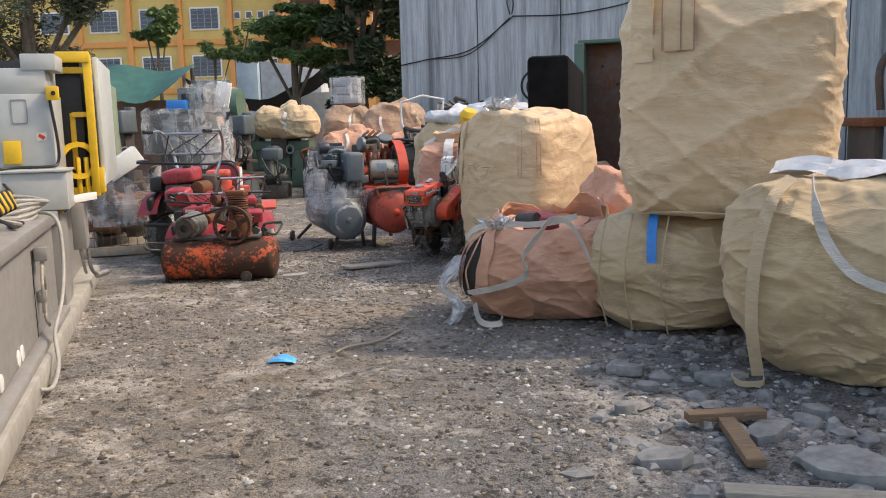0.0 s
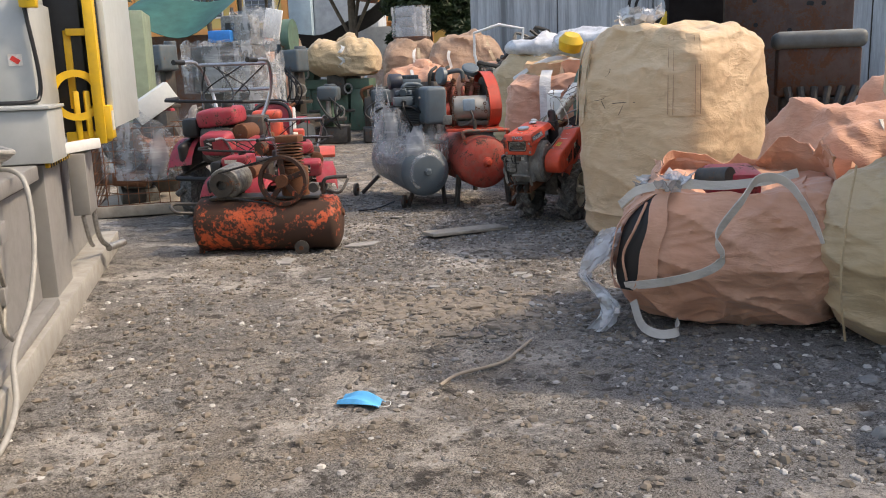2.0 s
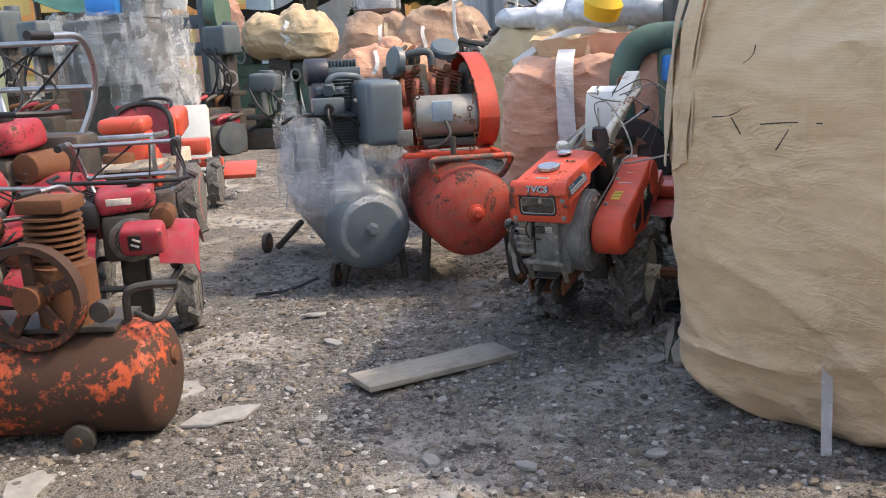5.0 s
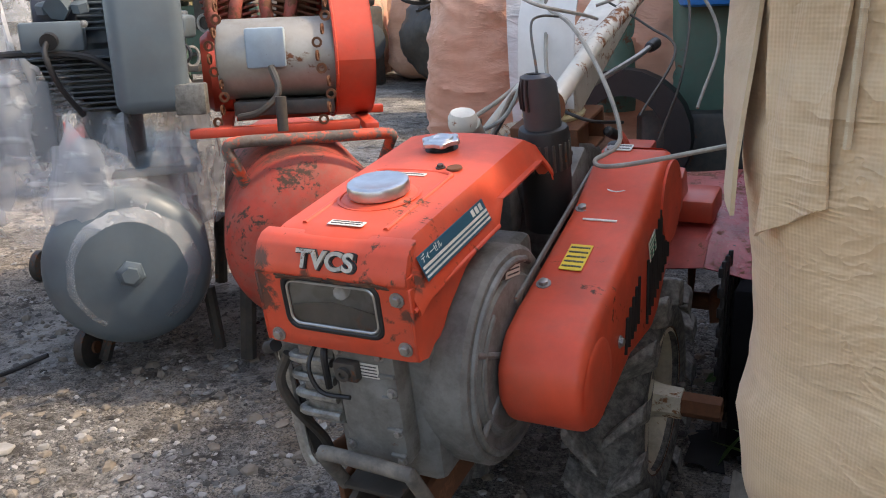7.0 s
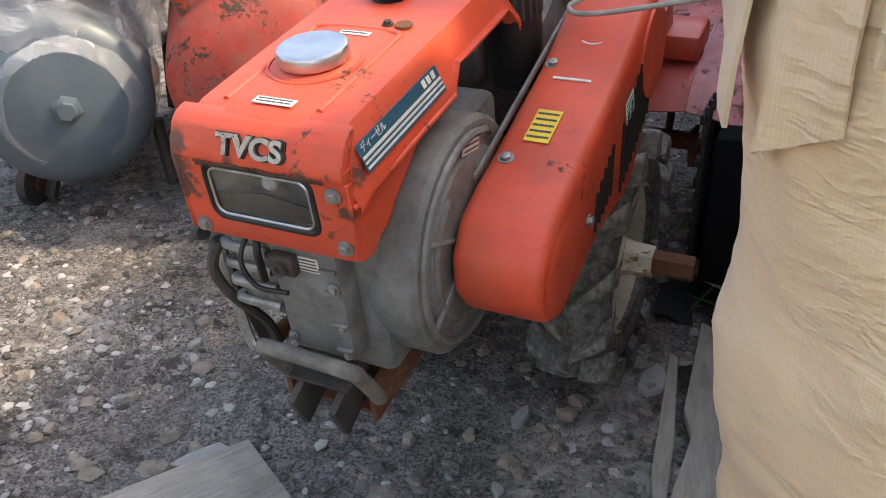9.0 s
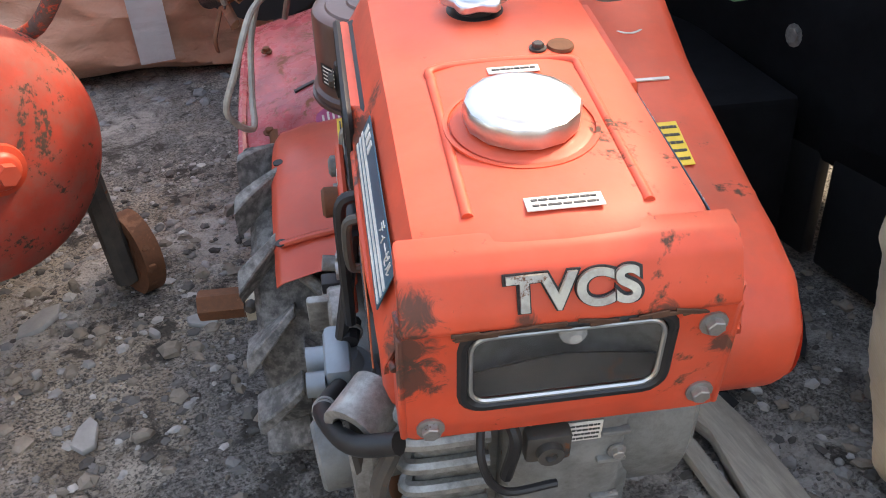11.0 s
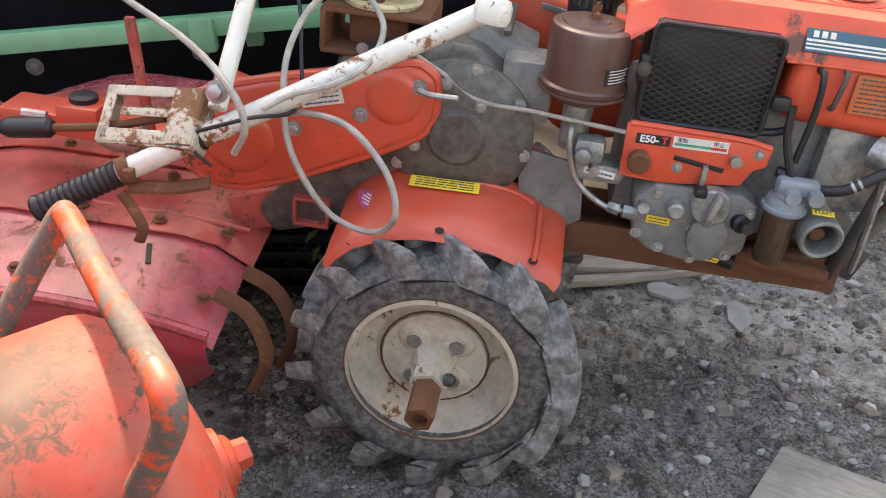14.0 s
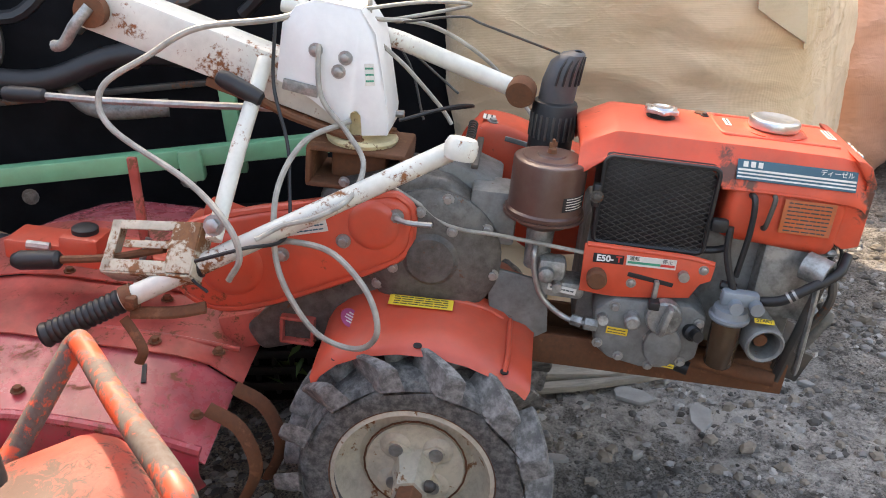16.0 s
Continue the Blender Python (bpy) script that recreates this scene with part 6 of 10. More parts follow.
    pl = prism(B(), [(0.363, 0.883), (0.373, 0.768), (0.30, 0.735), (0.235, 0.69), (0.225, 0.678), (0.217, 0.715), (0.206, 0.722), (0.196, 0.712), (0.191, 0.67), (0.138, 0.677), (0.137, 0.713), (0.155, 0.80), (0.174, 0.882), (0.205, 0.925), (0.30, 0.935), (0.335, 0.92)], -0.063, -0.058, 0.0018)
    panel = part("panel", pl, "white", ti, "chipped white folded cover panel")
    bm = prism(B(), [(0.138, 0.677), (0.137, 0.713), (0.155, 0.80), (0.174, 0.882), (0.205, 0.925), (0.208, 0.922), (0.178, 0.88), (0.159, 0.80), (0.141, 0.713), (0.142, 0.677)], -0.063, 0.075, 0)
    prism(bm, [(0.205, 0.922), (0.30, 0.932), (0.30, 0.937), (0.205, 0.927)], -0.063, 0.075, 0)
    part("panel_front", bm, "white", panel)
    bm = B()
    for y, z in ((0.293, 0.837), (0.232, 0.828), (0.245, 0.799)):
        bolt(bm, (-0.063, y, z), (-1, 0, 0), 0.010, 0.010)
    part("bolt", bm, "steel", panel)
    part("slide_plate", box(B(), (-0.066, 0.322, 0.757), (0.006, 0.075, 0.024), 0.01, (8, 0, 0)), "alu", panel)
    label_plate(panel, (-0.0635, 0.181, 0.80), 0.02, 0.045, (-1, 0, 0), (0, 0.12, 1), "white_label", "greenlab", 3, note="small green sticker", seed=63)
    # main shift rods
    for pts, knob, lab in (
        ([(0.05, 0.12, 0.695), (0.05, 0.45, 0.670), (0.05, 0.78, 0.645), (0.05, 0.95, 0.638)], [(0.05, 0.935, 0.638), (0.05, 1.03, 0.633)], "long bright shift rod with grey knob"),
        ([(-0.05, 0.20, 0.655), (-0.08, 0.339, 0.70), (-0.10, 0.405, 0.738)], [(-0.10, 0.39, 0.731), (-0.10, 0.475, 0.768)], "rusty shift lever with grey knob"),
    ):
        rod = part("shift_rod", tube(B(), pts, 0.0085, 8), "steel" if "bright" in lab else "rust", ti, lab)
        kb = lathe(B(), [(0, 0.010), (0.006, 0.016), (0.03, 0.018), (0.085, 0.019), (0.10, 0.015), (0.104, 0.008)], knob[0], Vector(knob[1]) - Vector(knob[0]), 16)
        part("knob", kb, "black", rod)
    bm = B()
    tube(bm, [(0.16, 0.22, 0.50), (0.17, 0.235, 0.55), (0.15, 0.24, 0.59)], 0.010, 8)
    rl = part("stand_lever", bm, "red", ti, "short red lever with black tip")
    part("knob", lathe(B(), [(0, 0.011), (0.05, 0.013), (0.08, 0.012), (0.085, 0.006)], (0.15, 0.24, 0.58), (-0.05, -0.6, 0.3), 12), "black", rl)
    # white upright tube with the gated shift plate
    post = part("upright_tube", tube(B(), [(-0.305, 0.424, 0.505), (-0.17, 0.418, 0.65), (-0.02, 0.409, 0.795)], 0.0165, 14, bend=False), "white_rusty", ti, "white upright tube streaked with rust")
    bm = B()
    bolt(bm, (-0.312, 0.42, 0.539), (-1, 0.1, 0.3), 0.014, 0.014)
    part("bolt", bm, "steel", post)
    yk = B()
    m = Matrix.Translation((-0.30, 0.545, 0.470)) @ pose(0, 0, 0, -14, -46, 0)
    for x, y, w, l in ((0.046, 0.035, 0.020, 0.15), (0.006, 0.015, 0.016, 0.11), (-0.040, 0.035, 0.026, 0.15), (0.003, 0.098, 0.106, 0.022), (0.003, -0.062, 0.106, 0.060)):
        box(yk, (x, y, 0.0), (w, l, 0.005), 0.002)
    box(yk, (-0.054, 0.008, -0.026), (0.005, 0.20, 0.052), 0.002)
    box(yk, (0.054, 0.008, -0.018), (0.005, 0.20, 0.036), 0.002)
    box(yk, (0.0, -0.092, -0.022), (0.106, 0.005, 0.044), 0.002)
    box(yk, (0.0, 0.108, -0.022), (0.106, 0.005, 0.044), 0.002)
    gate = part("shift_gate", yk, "creamrust", ti, "cream slotted shift gate with rust", m)
    bm = B()
    tube(bm, [(-0.285, 0.53, 0.462), (-0.285, 0.642, 0.428), (-0.30, 0.745, 0.415)], 0.0085, 8)
    rod = part("shift_lever", bm, "rust", ti, "rusty shift lever with black knob")
    part("knob", lathe(B(), [(0, 0.012), (0.008, 0.019), (0.085, 0.020), (0.10, 0.014), (0.104, 0.008)], (-0.300, 0.738, 0.416), (-0.02, 1, -0.14), 16), "black", rod)
    bm = B()
    tube(bm, [(-0.20, 0.60, 0.44), (-0.22, 0.615, 0.37), (-0.24, 0.625, 0.29)], 0.007, 8)
    part("link_rod", bm, "steel", ti, "bright link rod")


M["creamrust"] = paint("cream_paint_rusting", (0.46, 0.41, 0.31), 0.75, 0.5, 0.5, scale=2.5, rustcol=(0.30, 0.13, 0.05))


def cables(ti):
    runs = [
        ("hose", 0.0065, [(0.0, 0.218, 0.957), (-0.06, 0.357, 0.895), (-0.10, 0.522, 0.862), (-0.13, 0.616, 0.801), (-0.16, 0.698, 0.736), (-0.19, 0.672, 0.667), (-0.26, 0.492, 0.602), (-0.33, 0.39, 0.555), (-0.345, 0.36, 0.496), (-0.34, 0.383, 0.441)]),
        ("hose", 0.0058, [(-0.07, 0.287, 0.851), (-0.09, 0.273, 0.752), (-0.10, 0.214, 0.685), (-0.13, 0.172, 0.634), (-0.22, 0.179, 0.593), (-0.27, 0.233, 0.564), (-0.28, 0.296, 0.542), (-0.31, 0.341, 0.519)]),
        ("hose", 0.0062, [(-0.07, 0.215, 0.701), (-0.14, 0.291, 0.67), (-0.20, 0.328, 0.59), (-0.26, 0.318, 0.494), (-0.29, 0.286, 0.414), (-0.30, 0.218, 0.327), (-0.30, 0.136, 0.303), (-0.335, 0.092, 0.366), (-0.31, 0.119, 0.436), (-0.28, 0.195, 0.496), (-0.25, 0.281, 0.497), (-0.23, 0.332, 0.477)]),
        ("black", 0.0038, [(-0.08, 0.372, 0.886), (-0.10, 0.368, 0.766), (-0.14, 0.328, 0.665), (-0.18, 0.311, 0.597), (-0.25, 0.298, 0.505), (-0.34, 0.355, 0.512), (-0.345, 0.447, 0.475)]),
        ("hose", 0.0046, [(-0.11, 0.155, 0.605), (-0.10, 0.058, 0.551), (-0.105, -0.018, 0.51), (-0.12, -0.126, 0.51), (-0.14, -0.295, 0.505)]),
        ("hose", 0.0048, [(0.0, 0.20, 0.936), (0.0, 0.19, 0.87), (0.02, 0.118, 0.804), (0.05, 0.042, 0.72), (0.05, 0.014, 0.685)]),
        ("dark_iron", 0.0028, [(0.05, 0.152, 0.888), (0.05, 0.018, 0.915), (0.05, -0.036, 0.903), (0.12, -0.198, 0.849)]),
        ("hose", 0.0048, [(0.0, 0.20, 0.90), (0.10, 0.08, 0.88), (0.20, -0.04, 0.80), (0.26, -0.13, 0.70), (0.22, -0.175, 0.665), (0.28, -0.19, 0.665), (0.50, -0.20, 0.72)]),
        ("hose", 0.004, [(0.0, 0.28, 0.90), (-0.02, 0.10, 0.945), (0.06, 0.0, 0.94), (0.12, 0.10, 0.90), (0.10, 0.26, 0.86)]),
        ("dark_iron", 0.003, [(0.06, 0.30, 0.90), (0.20, 0.34, 0.96), (0.30, 0.30, 0.90), (0.32, 0.16, 0.76), (0.28, 0.10, 0.62)]),
        ("hose", 0.004, [(0.08, 0.32, 0.88), (0.26, 0.40, 0.92), (0.36, 0.36, 0.80), (0.34, 0.22, 0.66)]),
        ("dark_iron", 0.003, [(0.10, 0.36, 0.88), (0.22, 0.26, 0.84), (0.30, 0.18, 0.80), (0.26, 0.02, 0.70)]),
        ("black", 0.004, [(-0.02, 0.12, 0.70), (0.06, 0.02, 0.72), (0.16, -0.02, 0.70), (0.20, 0.10, 0.66)]),
    ]
    for mt, r, pts in runs:
        part("cable", tube(B(), pts, r, 8, 8), mt, ti, "sheathed control cable" if mt == "hose" else "")


def power_tiller():
    ti = thing("power_tiller", Matrix.Translation((0.13, 9.56, 0.297)) @ pose(0, 0, 0, 0, 0, -20.7) @ pose(0, 0, 0, 9.5, 0, 0),
               "orange-red diesel walking tiller with rotary cover and lugged tyres", "power tiller")
    hood(ti), fuel_tank(ti), radiator(ti), side_bracket(ti), air_cleaner(ti), exhaust(ti), engine(ti), gearbox(ti), wheels(ti)
    fender(ti, -1), fender(ti, 1), rotary(ti), handlebars(ti), cables(ti)
    return ti


power_tiller()

# ---- compressors ----


def tank(bm, p0, p1, r, dome=0.35, n=40):
    """A pressure vessel with dished ends."""
    p0, p1 = Vector(p0), Vector(p1)
    L, k = (p1 - p0).length, r * dome
    prof = [(k * (1 - math.cos(a)), r * math.sin(a)) for a in [i * math.pi / 2 / 8 for i in range(9)]]
    prof += [(L - h, q) for h, q in reversed(prof)]
    return lathe(bm, prof, p0, p1 - p0, n)


def fins(bm, c, d, r, count, gap, thick=0.004, n=20):
    for i in range(count):
        p = Vector(c) + Vector(d).normalized() * gap * i
        lathe(bm, [(0, r), (thick, r)], p, d, n)
    return bm


def small_wheel(parent, c, axis, r=0.075, w=0.04):
    wh = part("caster", lathe(B(), [(0, r * 0.75), (0.004, r), (w - 0.004, r), (w, r * 0.75)], c, axis, 24), "dark_iron", parent)
    part("hub", lathe(B(), [(0, r * 0.3), (w * 1.5, r * 0.3)], Vector(c) - Vector(axis) * w * 0.25, axis, 12), "rust", wh)
    return wh


def drape(parent, rows, name="stretch_film", label="torn crinkled stretch film", thick=0.0):
    bm = bmesh.new()
    g = [[bm.verts.new(p) for p in row] for row in rows]
    for a, b in zip(g, g[1:]):
        for i in range(len(a) - 1):
            bm.faces.new((a[i], a[i + 1], b[i + 1], b[i]))
    return part(name, bm, "film", parent, label)


def film_wrap(parent, c, rx, ry, z0, z1, seed, n=64, m=26, rag=0.15, jitter=0.05, taper=1.0):
    """A crinkled sleeve of film with a ragged upper edge."""
    rows = []
    off = Vector((seed * 5.1, seed * 2.3, 0))
    for j in range(m + 1):
        f = j / m
        row = []
        for i in range(n + 1):
            a = 6.28318 * (i % n) / n
            top = z1 + rag * fbm((math.cos(a) * 1.8 + off.x, math.sin(a) * 1.8 + off.y, 0.3), 3)
            z = z0 + (top - z0) * f
            k = (1 + (taper - 1) * f) * (1 + jitter * fbm((math.cos(a) * 3 + off.x, math.sin(a) * 3 + off.y, z * 5), 3))
            row.append((c[0] + rx * k * math.cos(a), c[1] + ry * k * math.sin(a), z))
        rows.append(row)
    return drape(parent, rows)


def grey_compressor():
    g = thing("air_compressor", pose(-1.5, 10.8, 0), "slate grey air compressor wrapped in torn stretch film", "compressor")
    part("air_tank", tank(B(), (0.283, -0.71, 0.424), (-0.40, 0.86, 0.45), 0.272), "grey_tank", g)
    part("drain_boss", lathe(B(), [(0, 0.05), (0.012, 0.045), (0.02, 0.03), (0.035, 0.028)], (0.29, -0.70, 0.424), (0.4, -0.92, 0), 6), "grey_tank", g)
    for p0, p1 in (((0.10, -0.42, 0.26), (0.02, -0.46, 0.02)), ((0.40, -0.34, 0.26), (0.42, -0.34, 0.02)), ((-0.50, 0.52, 0.25), (-0.72, 0.55, 0.04)), ((-0.12, 0.72, 0.25), (-0.10, 0.76, 0.03))):
        part("leg", tube(B(), [p0, p1], 0.024, 8, bend=False), "dark_iron", g)
    for c in ((0.0, -0.48, 0.075), (-0.78, 0.55, 0.08), (-0.07, 0.76, 0.08)):
        small_wheel(g, c, (-1, 0.1, 0), 0.078)
    part("platform", box(B(), (0.03, -0.05, 0.72), (0.5, 1.0, 0.03), 0.006, (0, 0, 23)), "grey_tank", g)
    gu = Matrix.Rotation(radians(23), 4, "Z")
    cv = part("belt_guard", box(B(), (0.27, -0.30, 1.13), (0.235, 0.66, 0.40), 0.045, (0, 0, 23), 4), "grey_tank", g, "rounded slate grey belt guard")
    part("screw", bolt(B(), (0.22, -0.64, 1.22), (0.4, -0.92, 0), 0.008), "steel", cv)
    part("guard_seam", box(B(), (0.27, -0.30, 1.13), (0.238, 0.006, 0.403), 0.0, (0, 0, 23)), "grey_iron_dark", cv)
    mo = part("motor", cyl(B(), (-0.14, -0.36, 1.02), (0.20, -0.22, 1.02), 0.11, n=28, bev=0.02), "grey_iron_dark", g, "finned dark grey motor")
    for i in range(10):
        part("fin", box(B(), (0.02, -0.30 - 0.10, 0.935 + 0.019 * i), (0.30, 0.10, 0.007), 0.002, (0, 0, 23)), "grey_iron_dark", mo)
    part("end_bell", lathe(B(), [(0, 0.05), (0.01, 0.10), (0.05, 0.115), (0.06, 0.115)], (-0.20, -0.385, 1.02), (0.92, 0.39, 0), 28), "grey_iron_dark", mo)
    part("terminal_box", box(B(), (0.0, -0.44, 1.18), (0.20, 0.12, 0.10), 0.012, (0, 0, 23)), "grey_tank", mo)
    part("cable_gland", cyl(B(), (0.02, -0.50, 1.17), (0.03, -0.53, 1.165), 0.028, n=14), "black", mo)
    part("gland_cable", tube(B(), [(0.02, -0.52, 1.17), (0.03, -0.56, 1.12), (0.06, -0.55, 1.02), (0.10, -0.50, 0.92)], 0.010, 8), "black", mo)
    pm = part("pump", cyl(B(), (0.0, -0.10, 0.74), (0.0, -0.10, 1.20), 0.11, n=20), "grey_tank", g, "finned compressor pump")
    for i in range(7):
        part("fin", box(B(), (0.04, -0.16, 1.20 + 0.022 * i), (0.21, 0.20, 0.010), 0.004, (0, 0, 23)), "grey_tank", pm)
    part("cylinder", cyl(B(), (0.04, -0.16, 1.15), (0.04, -0.16, 1.36), 0.08, n=18), "grey_tank", pm)
    part("cylinder_head", box(B(), (0.04, -0.16, 1.385), (0.22, 0.20, 0.06), 0.012, (0, 0, 23)), "grey_tank", pm)
    for i in range(8):
        part("head_fin", box(B(), (-0.03 + 0.021 * i, -0.20 + 0.009 * i, 1.435), (0.006, 0.17, 0.05), 0.002, (0, 0, 23)), "grey_tank", pm)
    for k, (px_, pz) in enumerate(((-0.06, 1.26), (0.07, 1.26))):
        part("cap_nut", lathe(B(), [(0, 0.03), (0.03, 0.03), (0.035, 0.02)], (px_, -0.36, pz), (0, -0.3, 1), 6), "grey_tank", pm)
    part("discharge_pipe", tube(B(), [(0.0, -0.34, 1.28), (0.0, -0.38, 1.33), (0.04, -0.36, 1.36), (0.13, -0.32, 1.36), (0.18, -0.24, 1.33), (0.18, -0.20, 1.24)], 0.022, 10), "grey_tank", pm)
    part("valve", cyl(B(), (0.0, -0.40, 1.27), (0.0, -0.36, 1.29), 0.045, n=6), "grey_tank", pm)
    part("loop_hose", tube(B(), [(-0.30, -0.46, 1.08), (-0.20, -0.55, 1.12), (-0.05, -0.50, 1.13), (0.12, -0.46, 1.11), (0.20, -0.42, 1.05)], 0.013, 8), "black", pm)
    for z, dx in ((1.39, -0.13), (1.25, -0.10)):
        fl = part("air_filter", cyl(B(), (dx - 0.04, -0.30, z), (dx + 0.09, -0.24, z), 0.088, n=28, bev=0.014), M["navy"], g, "round dark blue intake filter")
        part("stub", cyl(B(), (dx + 0.08, -0.245, z), (dx + 0.17, -0.21, z), 0.035, n=14), "grey_tank", fl)
    part("control_box", box(B(), (-0.14, -0.44, 0.90), (0.20, 0.16, 0.28), 0.012, (0, 0, 20)), "grey_tank", g)
    film_wrap(g, (-0.16, -0.44), 0.20, 0.18, 0.62, 1.08, 1, rag=0.12, jitter=0.07)
    film_wrap(g, (0.08, -0.36), 0.40, 0.36, 0.52, 0.86, 2, rag=0.22, jitter=0.10)
    film_wrap(g, (-0.27, -0.36), 0.10, 0.09, 0.75, 1.34, 5, n=24, rag=0.1, jitter=0.2, taper=0.3)
    rows = []
    for j in range(13):
        f = j / 12
        row = []
        for i in range(25):
            a = radians(-150 + 300 * i / 24)
            r = 0.281 + 0.012 * fbm((a * 3, f * 6, 4.4), 3)
            cx, cy = 0.30 - 0.66 * f, -0.72 + 1.5 * f
            k = min(1.0, 0.62 + 4.2 * f)
            row.append((cx + 0.92 * r * k * math.sin(a) , cy + 0.39 * r * k * math.sin(a), 0.427 + r * k * math.cos(a)))
        rows.append(row)
    drape(g, rows)
    # a hanging sheet drawn up to a peak beside the filters and gathered over the tank
    rows = []
    for j in range(23):
        v = j / 22
        row = []
        for i in range(45):
            u = i / 44
            q = -0.31 + 0.64 * u
            peak = 0.42 * max(0.0, 1 - u / 0.10) + 0.10 * math.exp(-((u - 0.30) / 0.10) ** 2) + 0.09 * math.exp(-((u - 0.88) / 0.10) ** 2)
            zt = 0.90 + peak + 0.05 * fbm((u * 9, 2.0, 0.5), 3)
            z = zt + (0.50 - zt) * v
            f = -0.34 + 0.24 * v * (1 - (2 * u - 1) ** 2) - 0.10 * (2 * u - 1) ** 2 + 0.045 * fbm((u * 8, v * 3.0, 3.3), 3) + 0.03 * math.sin(26 * u + 3 * v) * (1 - v)
            row.append((0.283 + 0.92 * q + 0.40 * f, -0.71 + 0.39 * q - 0.92 * f, z))
        rows.append(row)
    drape(g, rows)
    tube(bm := B(), [(-0.10, -0.62, 0.10), (-0.30, -0.66, 0.03), (-0.50, -0.70, 0.015)], 0.009, 8)
    part("power_cable", bm, "black", g)


M["navy"] = paint("dark_blue_filter", (0.02, 0.026, 0.042), 0.0, 0.4, 0.2)
M["grey_iron_dark"] = paint("dark_slate_casting", (0.06, 0.075, 0.085), 0.0, 0.5, 0.25)


def red_compressor():
    r = thing("air_compressor", pose(-0.8, 10.7, 0), "orange-red piston air compressor with rusty pump and motor", "compressor")
    part("air_tank", tank(B(), (0.237, -0.66, 0.520), (-0.28, 0.80, 0.50), 0.280, 0.42, 48), M["tank_red"], r, "scratched orange-red pressure tank")
    bs = part("drain_boss", lathe(B(), [(0, 0.055), (0.010, 0.052), (0.014, 0.04), (0.022, 0.036), (0.026, 0.03)], (0.245, -0.655, 0.525), (0.33, -0.94, 0), 24), "red_tank", r)
    part("plug", lathe(B(), [(0, 0.024), (0.03, 0.022)], (0.252, -0.672, 0.525), (0.33, -0.94, 0), 6), "red_tank", bs)
    for p0, p1 in (((-0.10, -0.36, 0.36), (-0.13, -0.36, 0.03)), ((0.42, -0.38, 0.36), (0.45, -0.38, 0.05)), ((-0.52, 0.52, 0.36), (-0.56, 0.55, 0.03)), ((-0.05, 0.72, 0.36), (-0.02, 0.74, 0.04))):
        part("leg", tube(B(), [p0, p1], 0.03, 8, bend=False), "dark_iron", r)
    wh = part("iron_wheel", ring(B(), (0.46, -0.36, 0.11), (1, 0.3, 0), 0.075, 0.11, 0.05, 28), "rust", r, "rusty spoked iron wheel")
    bm = B()
    for a in range(0, 180, 45):
        box(bm, (0.485, -0.392, 0.11), (0.02, 0.16, 0.022), 0.004, (a, 0, 17))
    part("spoke", bm, "rust", wh)
    bm = B()
    tube(bm, [(0.02, -0.59, 0.68), (0.0, -0.655, 0.79), (-0.013, -0.670, 0.835), (0.02, -0.662, 0.857), (0.22, -0.588, 0.855), (0.43, -0.515, 0.853), (0.462, -0.500, 0.846), (0.455, -0.480, 0.825), (0.40, -0.395, 0.725), (0.34, -0.35, 0.69)], 0.0185, 14, 4)
    part("guard_bar", bm, M["guard_red"], r, "bent red tube guard worn to bare steel")
    bm = B()
    for y in (-0.36, 0.10):
        box(bm, (0.05, y, 0.855), (0.56, 0.045, 0.03), 0.004, (0, 0, 18))
    for x in (-0.20, 0.30):
        box(bm, (x, -0.13, 0.855), (0.045, 0.52, 0.03), 0.004, (0, 0, 18))
    part("bed_frame", bm, "red_tank", r)
    bm = cyl(B(), (-0.16, -0.24, 1.08), (0.27, -0.16, 1.08), 0.135, n=36, bev=0.02)
    mo = part("motor", bm, M["motor_grey"], r, "dull grey electric motor")
    bm = B()
    for a in (-60, -40, -20, 0, 20, 200, 220, 240):
        box(bm, (0.25 - 0.0, -0.16 - 0.134 * math.cos(radians(a)), 1.08 + 0.134 * math.sin(radians(a))), (0.035, 0.006, 0.012), 0.001)
    part("vent", bm, "black", mo)
    part("terminal_box", box(B(), (0.03, -0.335, 1.12), (0.13, 0.04, 0.13), 0.008, (0, 0, 10)), M["motor_blue"], mo)
    bm = B()
    box(bm, (0.05, -0.20, 0.92), (0.34, 0.22, 0.05), 0.008, (0, 0, 10))
    part("motor_foot", bm, "dark_iron", mo)
    # V-twin pump with stacked square fins, cap nuts and a fat cross pipe
    pm = part("pump", cyl(B(), (-0.14, 0.20, 0.86), (-0.14, 0.20, 1.20), 0.135, n=24, bev=0.02), M["pump_red"], r, "rusty red finned V-twin pump")
    for sx, tilt in ((-0.23, -16), (-0.02, 16)):
        for i in range(9):
            part("fin", box(B(), (sx + (0.0055 if sx > -0.1 else -0.0055) * i, 0.17, 1.17 + 0.022 * i), (0.19, 0.18, 0.010), 0.003, (0, tilt, 12)), M["pump_red"], pm)
        part("cylinder", cyl(B(), (sx, 0.17, 1.10), (sx + (0.05 if sx > -0.1 else -0.05), 0.17, 1.36), 0.075, n=18), M["pump_red"], pm)
        for dx in (-0.05, 0.05):
            part("cap_nut", lathe(B(), [(0, 0.03), (0.025, 0.03), (0.03, 0.022), (0.045, 0.02)], (sx + dx, 0.10, 1.36), (0, -0.25, 1), 6), "rust", pm)
            part("outlet", tube(B(), [(sx + dx, 0.07, 1.30), (sx + dx, 0.03, 1.27), (sx + dx * 0.8, 0.02, 1.20), (sx + dx * 0.5, 0.05, 1.12)], 0.024, 10), M["pump_red"], pm)
